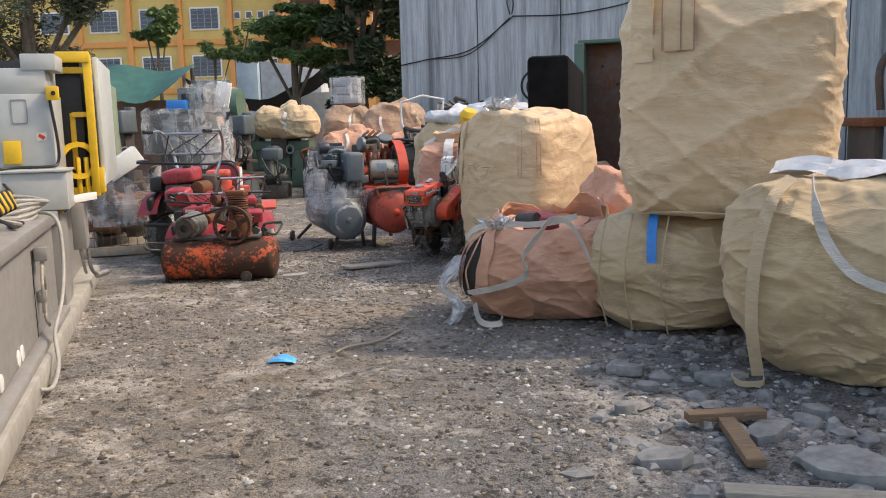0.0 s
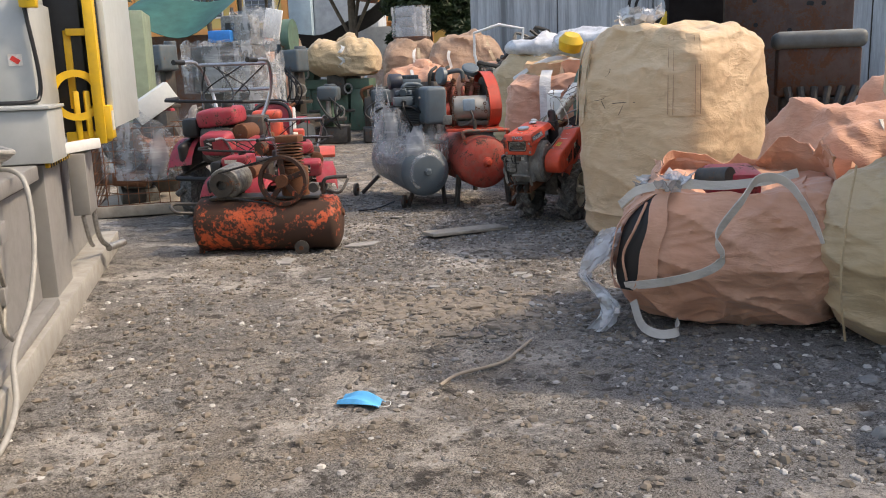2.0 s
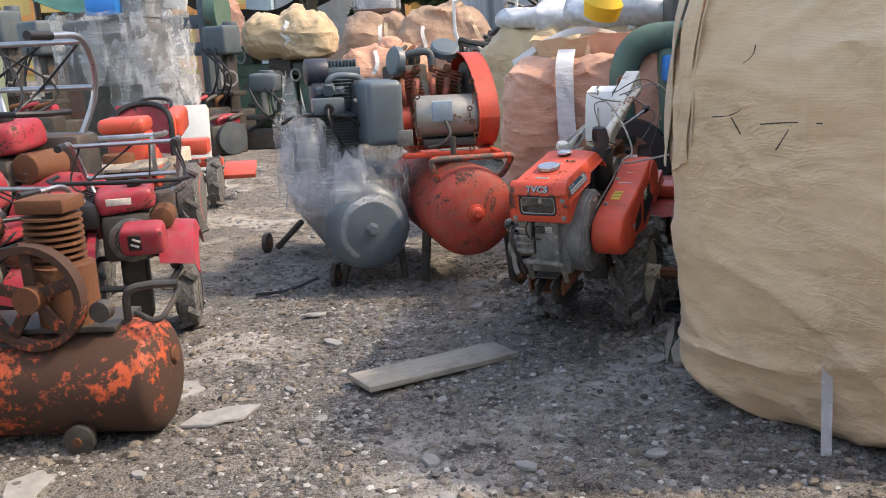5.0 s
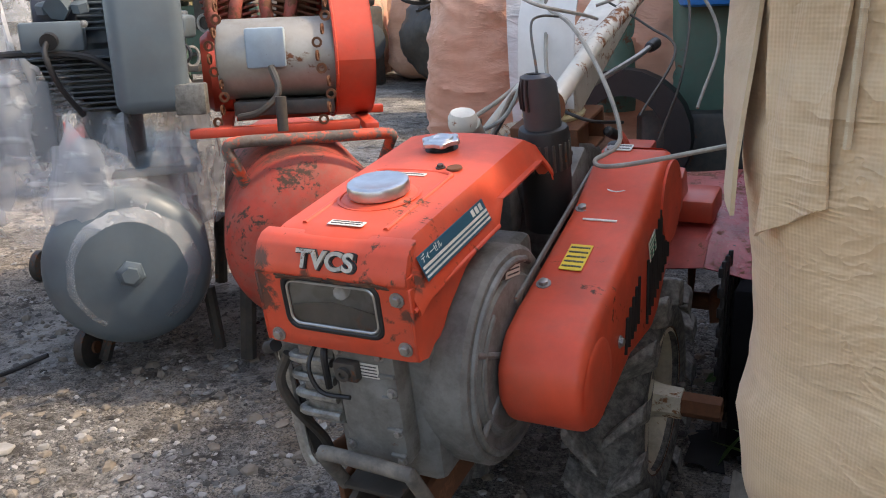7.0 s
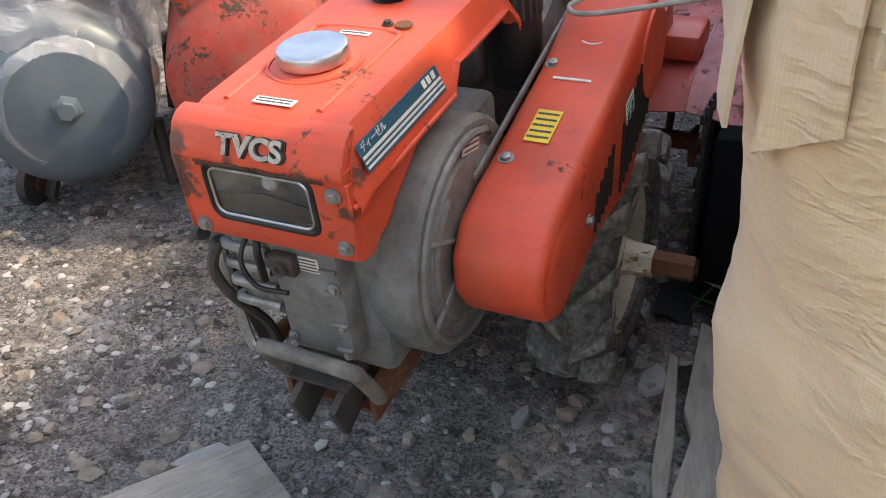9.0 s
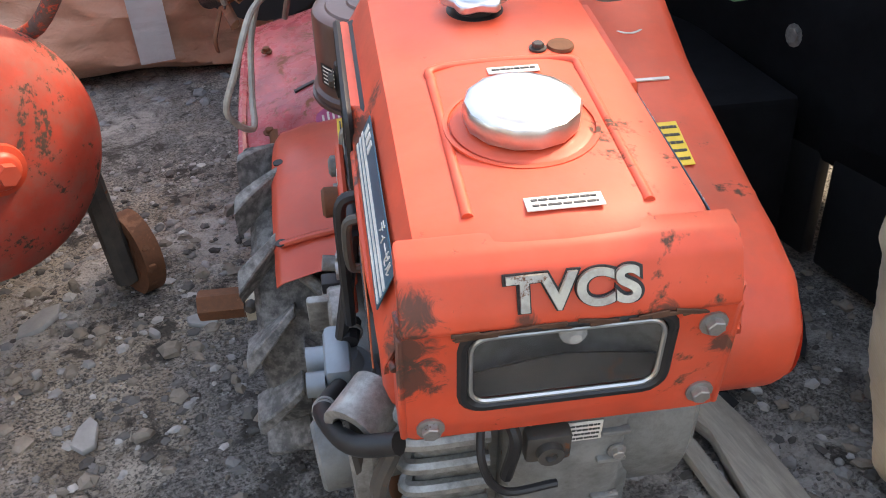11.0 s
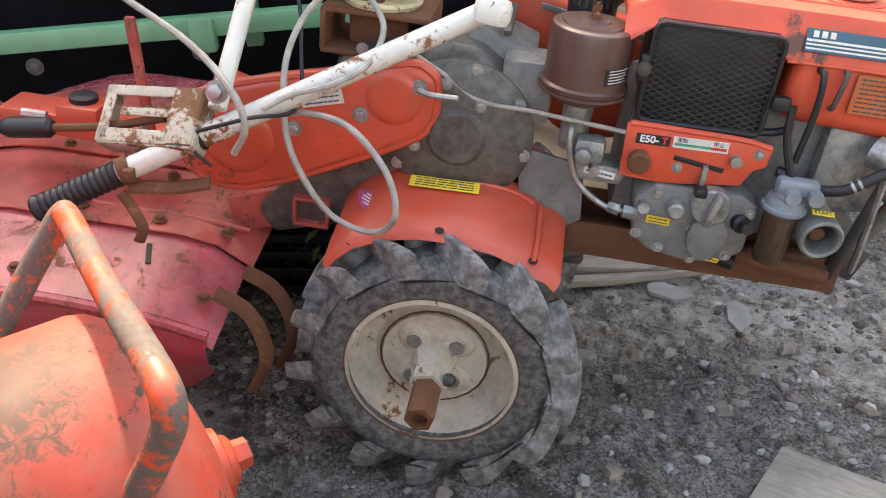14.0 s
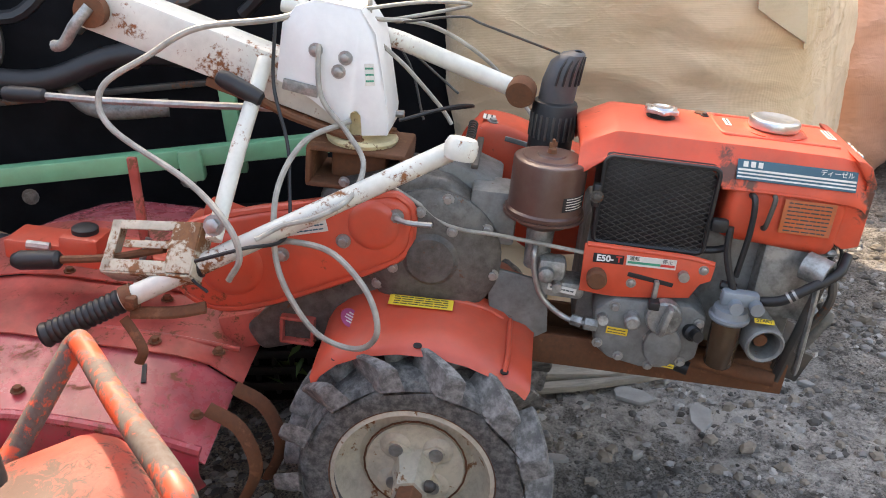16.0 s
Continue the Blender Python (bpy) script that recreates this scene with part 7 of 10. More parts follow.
    part("air_pipe", tube(B(), [(-0.30, 0.08, 1.43), (-0.24, 0.08, 1.47), (-0.12, 0.09, 1.49), (-0.08, 0.10, 1.46), (-0.07, 0.10, 1.38)], 0.026, 12), "grey_iron_dark", pm, "dark slate cross pipe")
    for c, d in (((-0.28, 0.06, 1.43), (-0.8, -0.6, 0.1)), ((0.0, 0.20, 1.47), (0.2, -0.5, 0.8))):
        part("air_filter", lathe(B(), [(0, 0.05), (0.012, 0.098), (0.055, 0.098), (0.066, 0.085), (0.068, 0.03)], c, d, 28), "grey_tank", pm, "round grey intake filter")
    part("flywheel_case", lathe(B(), [(0, 0.13), (0.03, 0.155), (0.10, 0.155), (0.11, 0.12)], (-0.36, 0.10, 1.02), (0.94, 0.33, 0), 28), "red_tank", pm)
    # belt guard: an oblong hoop of sheet, big end over the flywheel
    gm = Matrix.Translation((0.20, 0.05, 0)) @ Matrix.Rotation(radians(19.5), 4, "Z")
    path = []
    for i in range(37):
        a = 6.28318 * i / 36
        c, q = math.cos(a), math.sin(a)
        path.append((-0.02 - 0.36 * c, 1.16 + (0.29 + 0.03 * -c) * q + 0.10 * -c * 0.9))
    rows = [[(x, y, z) for y, z in path] for x in (-0.065, -0.060, 0.060, 0.065)]
    bg = part("belt_guard", sheet(rows, 0.004), "red_tank", r, "orange-red hooped belt guard", gm)
    part("pulley", lathe(B(), [(0, 0.21), (0.012, 0.21), (0.02, 0.18), (0.035, 0.18), (0.042, 0.21), (0.055, 0.21)], (-0.03, 0.12, 1.20), (1, 0, 0), 36), "dark_iron", bg)
    part("guard_plate", prism(B(), [(y, z) for y, z in path[:-1]], 0.060, 0.064), "red_tank", bg)
    bm = B()
    for a, b in zip(path, path[1:]):
        tube(bm, [(-0.065, a[0], a[1]), (-0.065, b[0], b[1])], 0.006, 6, bend=False)
    part("rolled_edge", bm, "red_tank", bg)
    for x, y in ((-0.14, -0.36), (0.22, -0.34)):
        bm = B()
        for i in range(11):
            p = Vector((x + 0.02 * math.sin(i), y, 1.30 - 0.042 * i))
            ring(bm, p, (1, 0, 0) if i % 2 else (0, 1, 0), 0.010, 0.018, 0.006, 10)
        part("chain", bm, "rust", r, "rusty hanging chain")
    bm = B()
    tube(bm, [(0.05, -0.36, 1.06), (0.08, -0.40, 0.98), (0.02, -0.42, 0.92), (-0.06, -0.40, 0.90)], 0.012, 8)
    cyl(bm, (0.10, -0.45, 0.86), (0.10, -0.45, 0.97), 0.018, n=10)
    part("valve_and_cable", bm, "dark_iron", r)
    part("pressure_switch", box(B(), (-0.28, -0.40, 1.02), (0.09, 0.07, 0.12), 0.008, (0, 0, 15)), "grey_tank", r)
    part("switch_box", box(B(), (-0.20, -0.44, 0.97), (0.10, 0.06, 0.10), 0.006, (0, 0, 10)), "grey_iron", r)


M["tank_red"] = paint("scuffed_red_tank", (0.36, 0.034, 0.016), 0.52, 0.62, 0.55, fade=0.28, scale=1.9, rustcol=(0.06, 0.04, 0.03), soot_and_shade=(((0.13, -0.44, 0.78), 0.13), ((0.05, -0.25, 0.78), 0.12), ((0.22, -0.52, 0.72), 0.07)))
M["guard_red"] = paint("red_tube_worn_bare", (0.62, 0.075, 0.025), 0.95, 0.4, 0.2, scale=2.2, rustcol=(0.20, 0.18, 0.16))
M["motor_grey"] = paint("dull_motor_grey", (0.34, 0.32, 0.28), 0.35, 0.4, 0.4, 0.4)
M["motor_blue"] = paint("pale_blue_box", (0.28, 0.36, 0.42), 0.15, 0.4, 0.3)
M["pump_red"] = paint("grimy_red_casting", (0.30, 0.05, 0.03), 0.9, 0.6, 0.5, scale=2)


def scorched_compressor():
    c = thing("air_compressor", pose(-2.343, 8.05, 0) @ Matrix.Scale(1.2, 4), "scorched orange and black air compressor with flywheel pump", "compressor")
    part("air_tank", tank(B(), (-0.535, -0.03, 0.295), (0.55, 0.06, 0.295), 0.195), "orange_worn", c)
    part("plug", lathe(B(), [(0, 0.03), (0.012, 0.025)], (0.548, 0.06, 0.36), (1, 0.08, 0.1), 12), "rust", c)
    for x in (-0.47, 0.30):
        for y in (-0.10, 0.13):
            part("leg", tube(B(), [(x, y, 0.18), (x, y * 1.2, 0.100)], 0.022, 6, bend=False), "orange_worn", c)
    small_wheel(c, (0.29, -0.17, 0.142), (0, 1, 0), 0.052, 0.03)
    part("bed_plate", box(B(), (0.0, 0.04, 0.49), (0.80, 0.24, 0.02), 0.004, (0, 0, 4)), "dark_iron", c)
    fw = part("flywheel", ring(B(), (0.17, -0.13, 0.617), (0, 1, 0), 0.152, 0.176, 0.05, 48), "orange_worn", c, "big spoked rust-orange flywheel")
    for a in range(0, 360, 72):
        part("spoke", box(B(), (0.17 + 0.08 * math.cos(radians(a + 20)), -0.105, 0.617 + 0.08 * math.sin(radians(a + 20))), (0.155, 0.018, 0.04), 0.006, (0, -(a + 20), 0)), "orange_worn", fw)
    part("hub", lathe(B(), [(0, 0.045), (0.08, 0.045)], (0.17, -0.15, 0.617), (0, 1, 0), 20), "rust", fw)
    bm = cyl(B(), (0.22, 0.02, 0.5), (0.22, 0.02, 0.70), 0.10, n=18)
    fins(bm, (0.19, 0.04, 0.70), (0, 0, 1), 0.095, 8, 0.022, 0.009, 22)
    box(bm, (0.19, 0.04, 0.90), (0.17, 0.15, 0.05), 0.01)
    pm = part("pump", bm, "rust", c, "rusty finned pump")
    part("air_filter", lathe(B(), [(0, 0.03), (0.01, 0.05), (0.06, 0.05)], (0.02, 0.0, 0.84), (-0.4, -1, 0), 18), "orange_worn", pm)
    bm = cyl(B(), (-0.27, -0.10, 0.595), (-0.27, 0.20, 0.615), 0.115, n=28, bev=0.015)
    mo = part("motor", bm, "grey_iron", c, "grimy motor with pulley")
    part("pulley", ring(B(), (-0.27, -0.155, 0.595), (0, 1, 0), 0.035, 0.085, 0.05, 28), "dark_iron", mo)
    bm = B()
    tube(bm, [(-0.29, -0.14, 0.68), (-0.05, -0.125, 0.74), (0.15, -0.11, 0.793)], 0.008, 6)
    tube(bm, [(-0.27, -0.14, 0.51), (-0.05, -0.13, 0.475), (0.15, -0.11, 0.443)], 0.008, 6)
    part("belt", bm, "black", c)
    bm = B()
    tube(bm, [(0.42, 0.02, 0.50), (0.44, 0.0, 0.60), (0.50, 0.02, 0.62), (0.60, 0.04, 0.62)], 0.014, 8)
    tube(bm, [(0.46, 0.0, 0.53), (0.56, -0.04, 0.52), (0.60, 0.06, 0.60)], 0.010, 8)
    cyl(bm, (0.38, -0.05, 0.56), (0.38, -0.09, 0.56), 0.035, n=16)
    part("gauge_pipe", bm, "dark_iron", c)
    bm = B()
    tube(bm, [(-0.50, -0.05, 0.45), (-0.66, -0.12, 0.46), (-0.60, -0.22, 0.42), (-0.50, -0.16, 0.40)], 0.012, 8)
    part("handle", bm, "dark_iron", c)
    # the tank lies low on its short feet
    for ch in c.children:
        ch.matrix_basis = Matrix.Translation((0, 0, -0.09)) @ ch.matrix_basis


grey_compressor()
red_compressor()
scorched_compressor()

# ---- red mini tillers and the orange tractor ----


def ag_wheel(parent, c, axis, r, w, rimmat, lugs=16):
    ax = Vector(axis).normalized()
    wh = part("tyre", lathe(B(), [(0, r * 0.62), (0.01, r * 0.8), (w * 0.15, r * 0.9), (w * 0.85, r * 0.9), (w - 0.01, r * 0.8), (w, r * 0.62)], Vector(c) - ax * w / 2, ax, 36), "rubber", parent, "lugged farm tyre")
    d, a, b = frame_of(ax)
    for k in range(lugs):
        an = 6.28318 * k / lugs
        side = 1 if k % 2 else -1
        bm = B()
        p = []
        for t in (0.0, 0.5, 1.0):
            q = an + 0.22 * t
            p.append(Vector(c) + ax * side * w * 0.48 * t + (a * math.cos(q) + b * math.sin(q)) * r * 0.93)
        tube(bm, p, 0.022, 5)
        part("lug", bm, "rubber", wh)
    part("rim", lathe(B(), [(0, r * 0.6), (0.006, r * 0.64), (0.02, r * 0.58), (0.05, r * 0.5), (0.05, r * 0.2), (0.02, r * 0.18)], Vector(c) - ax * (w / 2 + 0.003), ax, 32, (False, True)), rimmat, wh)
    part("rim", lathe(B(), [(0, r * 0.6), (0.006, r * 0.64), (0.02, r * 0.58), (0.05, r * 0.5), (0.05, r * 0.2), (0.02, r * 0.18)], Vector(c) + ax * (w / 2 + 0.003), -ax, 32, (False, True)), rimmat, wh)
    return wh


def mini_tiller(x, y, rz, hbar, seed, size=1.0):
    t = thing("mini_tiller", pose(x, y, 0, 0, 0, rz) @ Matrix.Scale(size, 4), "worn magenta-red mini tiller with chrome handlebar", "mini tiller", "mini tillers in the yard")
    rng = random.Random(seed)
    en = part("engine", box(B(), (0.0, 0.02, 0.54), (0.24, 0.26, 0.24), 0.03), "dark_iron", t, "small greasy petrol engine")
    bm = lathe(B(), [(0, 0.05), (0.01, 0.105), (0.05, 0.11), (0.06, 0.08)], (0.03, -0.11, 0.54), (0, -1, 0), 28)
    part("recoil_housing", bm, "grey_iron", en)
    for i in range(4):
        part("vent_ring", ring(B(), (0.03, -0.172, 0.54), (0, -1, 0), 0.018 + 0.018 * i, 0.026 + 0.018 * i, 0.006, 24), "dark_iron", en)
    part("fuel_tank", sack_mesh(0.28, 0.24, 0.115, seed, bulge=0.03, n=12, fold=0.0, square=7.0, sag=0.0, crease=0.0), "magenta", en, "chipped crimson fuel tank", pose(0.0, 0.02, 0.67, 4, -5, 6))
    part("cap", cyl(B(), (0.05, 0.0, 0.775), (0.05, 0.0, 0.82), 0.036, n=16, bev=0.006), "black", en)
    part("tank_label", box(B(), (-0.02, -0.106, 0.725), (0.12, 0.006, 0.035), 0.002, (6, 0, 6)), "white_label", en)
    part("muffler", cyl(B(), (0.17, -0.08, 0.62), (0.17, 0.12, 0.62), 0.06, n=18, bev=0.012), "rust", en)
    part("air_box", box(B(), (-0.18, -0.05, 0.66), (0.12, 0.16, 0.13), 0.03), "black", en)
    for i in range(7):
        part("fin", box(B(), (0.145, 0.02, 0.45 + 0.026 * i), (0.07, 0.20, 0.007)), "grey_iron", en)
    part("gear_leg", box(B(), (0, 0.06, 0.27), (0.13, 0.16, 0.40), 0.03), "dark_iron", t)
    part("skid_frame", tube(B(), [(-0.20, -0.30, 0.34), (-0.18, 0.1, 0.40), (0.18, 0.1, 0.40), (0.20, -0.30, 0.34), (-0.20, -0.30, 0.34)], 0.016, 8, 2), "black", t)
    for sd in (-1, 1):
        ag_wheel(t, (sd * 0.25, 0.05, 0.20), (1, 0, 0), 0.2, 0.12, "dark_iron", 12)
        rows = [[(sd * (0.15 + 0.19 * u), 0.05 - 0.25 * math.cos(q), 0.36 + 0.24 * math.sin(q) - 0.02 * u - (0.05 if u > 0.95 else 0.0)) for u in (0, 0.3, 0.6, 0.9, 1.0)] for q in [0.25 + 0.26 * j for j in range(10)]]
        part("fender", sheet(rows, 0.006), "magenta", t, "scuffed crimson fender")
    # nose cover with a black sticker, side belt cover
    nc = part("nose_cover", sack_mesh(0.20, 0.13, 0.14, seed + 3, bulge=0.03, n=10, fold=0.0, square=7.0, sag=0.0, crease=0.0), "magenta", t, "crimson nose cover", pose(0.10, -0.25, 0.50, 14, 0, -4))
    part("sticker", box(B(), (-0.03, -0.068, 0.075), (0.06, 0.006, 0.075), 0.002), "black", nc)
    for i in range(2):
        part("print", box(B(), (-0.03 + 0.010 * i, -0.072, 0.062 + 0.027 * i), (0.040, 0.004, 0.010), 0.001, (0, 24, 0)), "white_label", nc)
    part("belt_cover", box(B(), (-0.22, 0.02, 0.50), (0.06, 0.42, 0.20), 0.03, (12, 0, 0), 3), "black", t)
    part("rear_box", box(B(), (0.06, 0.27, 0.60), (0.30, 0.20, 0.24), 0.03, (0, 0, 8)), "dark_iron", t)
    for sd in (-1, 1):
        hb = part("handlebar", tube(B(), [(sd * 0.10, 0.2, 0.50), (sd * 0.22, 0.34, hbar - 0.22), (sd * 0.27, 0.24, hbar), (sd * 0.27, 0.02, hbar + 0.02)], 0.013, 10), "chromeworn", t, "dull chrome handlebar")
        part("grip", cyl(B(), (sd * 0.27, 0.04, hbar + 0.02), (sd * 0.27, -0.09, hbar + 0.02), 0.018, n=12), "black", hb)
    for z, w, yy in ((hbar, 0.27, 0.24), (hbar - 0.18, 0.23, 0.33)):
        part("cross_bar", tube(B(), [(-w, yy, z), (w, yy, z)], 0.012, 10, bend=False), "chromeworn", t)
    part("front_bar", tube(B(), [(-0.30, -0.02, 0.86), (-0.28, -0.22, 0.85), (0.28, -0.22, 0.83), (0.30, 0.05, 0.82)], 0.011, 8, 2), "black", t)
    for k in range(5):
        p = [(rng.uniform(-0.25, 0.25), 0.25, hbar), (rng.uniform(-0.3, 0.3), rng.uniform(0.05, 0.35), hbar - 0.2), (rng.uniform(-0.2, 0.2), -0.05, 0.72), (rng.uniform(-0.15, 0.15), -0.12, 0.50)]
        part("cable", tube(B(), p, 0.0055, 6), "black", t)
    return t


M["chromeworn"] = paint("pitted_chrome", (0.45, 0.45, 0.47), 0.3, 0.3, 0.2, 0.9, scale=3)
mini_tiller(-2.84, 8.78, -10, 0.90, 1, 1.0)
mini_tiller(-2.42, 9.35, 18, 0.98, 2, 1.08)
mini_tiller(-3.30, 9.62, -6, 1.08, 3, 1.52)


def orange_tractor():
    t = thing("small_tractor", pose(-3.62, 12.35, 0, 0, 0, 14), "faded orange two-wheel tractor with trailing seat frame", "tractor")
    for s in (-1, 1):
        ag_wheel(t, (s * 0.36, -0.35, 0.33), (1, 0, 0), 0.34, 0.2, "red", 14)
        ag_wheel(t, (s * 0.40, 1.1, 0.26), (1, 0, 0), 0.27, 0.14, "dark_iron", 14)
    part("frame", box(B(), (0, 0.2, 0.38), (0.22, 1.9, 0.12), 0.02), "dark_iron", t)
    part("tool_box", box(B(), (0.05, 0.05, 0.58), (0.5, 0.55, 0.28), 0.02), "cream", t, "cream sheet body")
    part("hood", box(B(), (0.0, 0.75, 0.92), (0.42, 0.6, 0.24), 0.05, (6, 0, 0), 3), "red", t)
    part("dash", box(B(), (0, 0.4, 0.80), (0.34, 0.12, 0.4), 0.03, (-15, 0, 0)), "red", t)
    part("engine_cowl", box(B(), (0.0, -0.75, 0.72), (0.32, 0.4, 0.5), 0.06, (0, 0, 0), 3), "red", t)
    part("fan_cover", lathe(B(), [(0, 0.10), (0.01, 0.16), (0.03, 0.165), (0.05, 0.12), (0.04, 0.06)], (0.16, -0.75, 0.66), (1, 0, 0), 28), "red", t)
    part("tank", box(B(), (-0.02, -0.8, 1.02), (0.36, 0.4, 0.12), 0.045, (0, 0, 0), 3), "red", t)
    part("muffler", cyl(B(), (-0.05, -1.05, 0.40), (-0.05, -1.05, 0.82), 0.12, n=22, bev=0.02), "rust", t)
    st = part("seat_back", sheet([[(x, -0.18 - 0.12 * abs(x) * 2 + 0.06 * f, 0.72 + 0.42 * f) for x in (-0.22, -0.12, 0, 0.12, 0.22)] for f in (0, 0.3, 0.6, 0.85, 1.0)], 0.03), "magenta", t, "red seat with black edging")
    bm = B()
    tube(bm, [(-0.24, -0.28, 0.7), (-0.22, -0.22, 1.06), (0.0, -0.12, 1.15), (0.22, -0.22, 1.06), (0.24, -0.28, 0.7)], 0.025, 8)
    part("edging", bm, "black", st)
    part("steering_wheel", ring(B(), (0.0, 0.30, 1.10), (0, -0.35, 1), 0.16, 0.185, 0.022, 36), "black", t)
    bm = B()
    tube(bm, [(-0.30, -0.9, 0.95), (-0.30, -1.5, 0.98), (0.3, -1.5, 0.98), (0.30, -0.9, 0.95)], 0.022, 8, 2)
    for x in (-0.3, 0.3):
        tube(bm, [(x, -1.5, 0.98), (x, -1.5, 0.72), (x, -0.95, 0.70)], 0.018, 8, 2)
    part("carry_frame", bm, "chromeworn", t, "steel carrying frame")
    for i in range(5):
        part("plank", box(B(), (-0.24 + 0.12 * i, -1.22, 0.74), (0.11, 0.6, 0.025), 0.004), "wood", t)
    bm = box(B(), (0.1, 1.55, 0.42), (0.7, 0.10, 0.10), 0.02)
    box(bm, (0.1, 1.3, 0.62), (0.5, 0.3, 0.16), 0.03)
    part("rear_beam", bm, "red", t)
    part("mud_plate", box(B(), (0.62, 1.55, 0.32), (0.34, 0.36, 0.05), 0.01, (18, 0, 0)), "red", t)
    bm = B()
    tube(bm, [(0.3, -0.6, 0.3), (0.45, -0.9, 0.12), (0.5, -1.0, 0.02)], 0.004, 6)
    part("loose_wire", bm, "hose", t)


orange_tractor()


def wire_crate():
    c = thing("wire_crate", pose(-4.55, 10.5, 0, 0, 0, 21), "rusty wire crate of parts wrapped in film", "crate")
    for i in range(11):
        for ax in (0, 1):
            for s in (-1, 1):
                p = -0.55 + 0.11 * i
                a, b = ((p, s * 0.55, 0.15), (p, s * 0.55, 1.0)) if ax == 0 else ((s * 0.55, p, 0.15), (s * 0.55, p, 1.0))
                part("wire", tube(B(), [a, b], 0.005, 5, bend=False), "rust", c)
    for j in range(8):
        z = 0.15 + 0.12 * j
        part("hoop", tube(B(), [(-0.55, -0.55, z), (0.55, -0.55, z), (0.55, 0.55, z), (-0.55, 0.55, z), (-0.55, -0.55, z)], 0.005, 5, bend=False), "rust", c)
    part("pallet", box(B(), (0, 0, 0.08), (1.15, 1.15, 0.12), 0.01), "wood", c)
    rng = random.Random(7)
    for i in range(14):
        part("scrap_part", box(B(), (rng.uniform(-0.35, 0.35), rng.uniform(-0.35, 0.35), 0.2 + 0.055 * i), (rng.uniform(0.2, 0.5), rng.uniform(0.2, 0.5), 0.16), 0.03, (rng.uniform(-30, 30), rng.uniform(-30, 30), rng.uniform(0, 180))), rng.choice(["dark_iron", "rust", "grey_iron"]), c)
    film_wrap(c, (0.12, 0.02), 0.66, 0.72, 0.42, 1.06, 6, rag=0.35, jitter=0.04)
    return c


wire_crate()
M["paperbox"] = plain("pale_enamel_box", (0.62, 0.63, 0.60), 0.5, 0, 0.05)
for nm, x, y, z, s, r, lab in (("metal_box", -4.75, 11.15, 1.22, (0.55, 0.40, 0.26), (0, -32, 30), "pale grey sheet metal box tipped on its side"), ("white_panel", -4.4, 15.2, 0.55, (0.45, 0.25, 0.8), (-14, 0, 15), "white enamel panel on a dark stand")):
    o = thing(nm, pose(x, y, 0), lab, "panel")
    part("shell", box(B(), (0, 0, z), s, 0.012, r), "paperbox", o)
    part("stand", box(B(), (0, 0.03, (z - s[2] * 0.4) / 2), (s[0] * 0.8, s[1] * 0.8, z - s[2] * 0.4), 0.01), "dark_iron", o)

# ---- moulding machine beside the lane ----


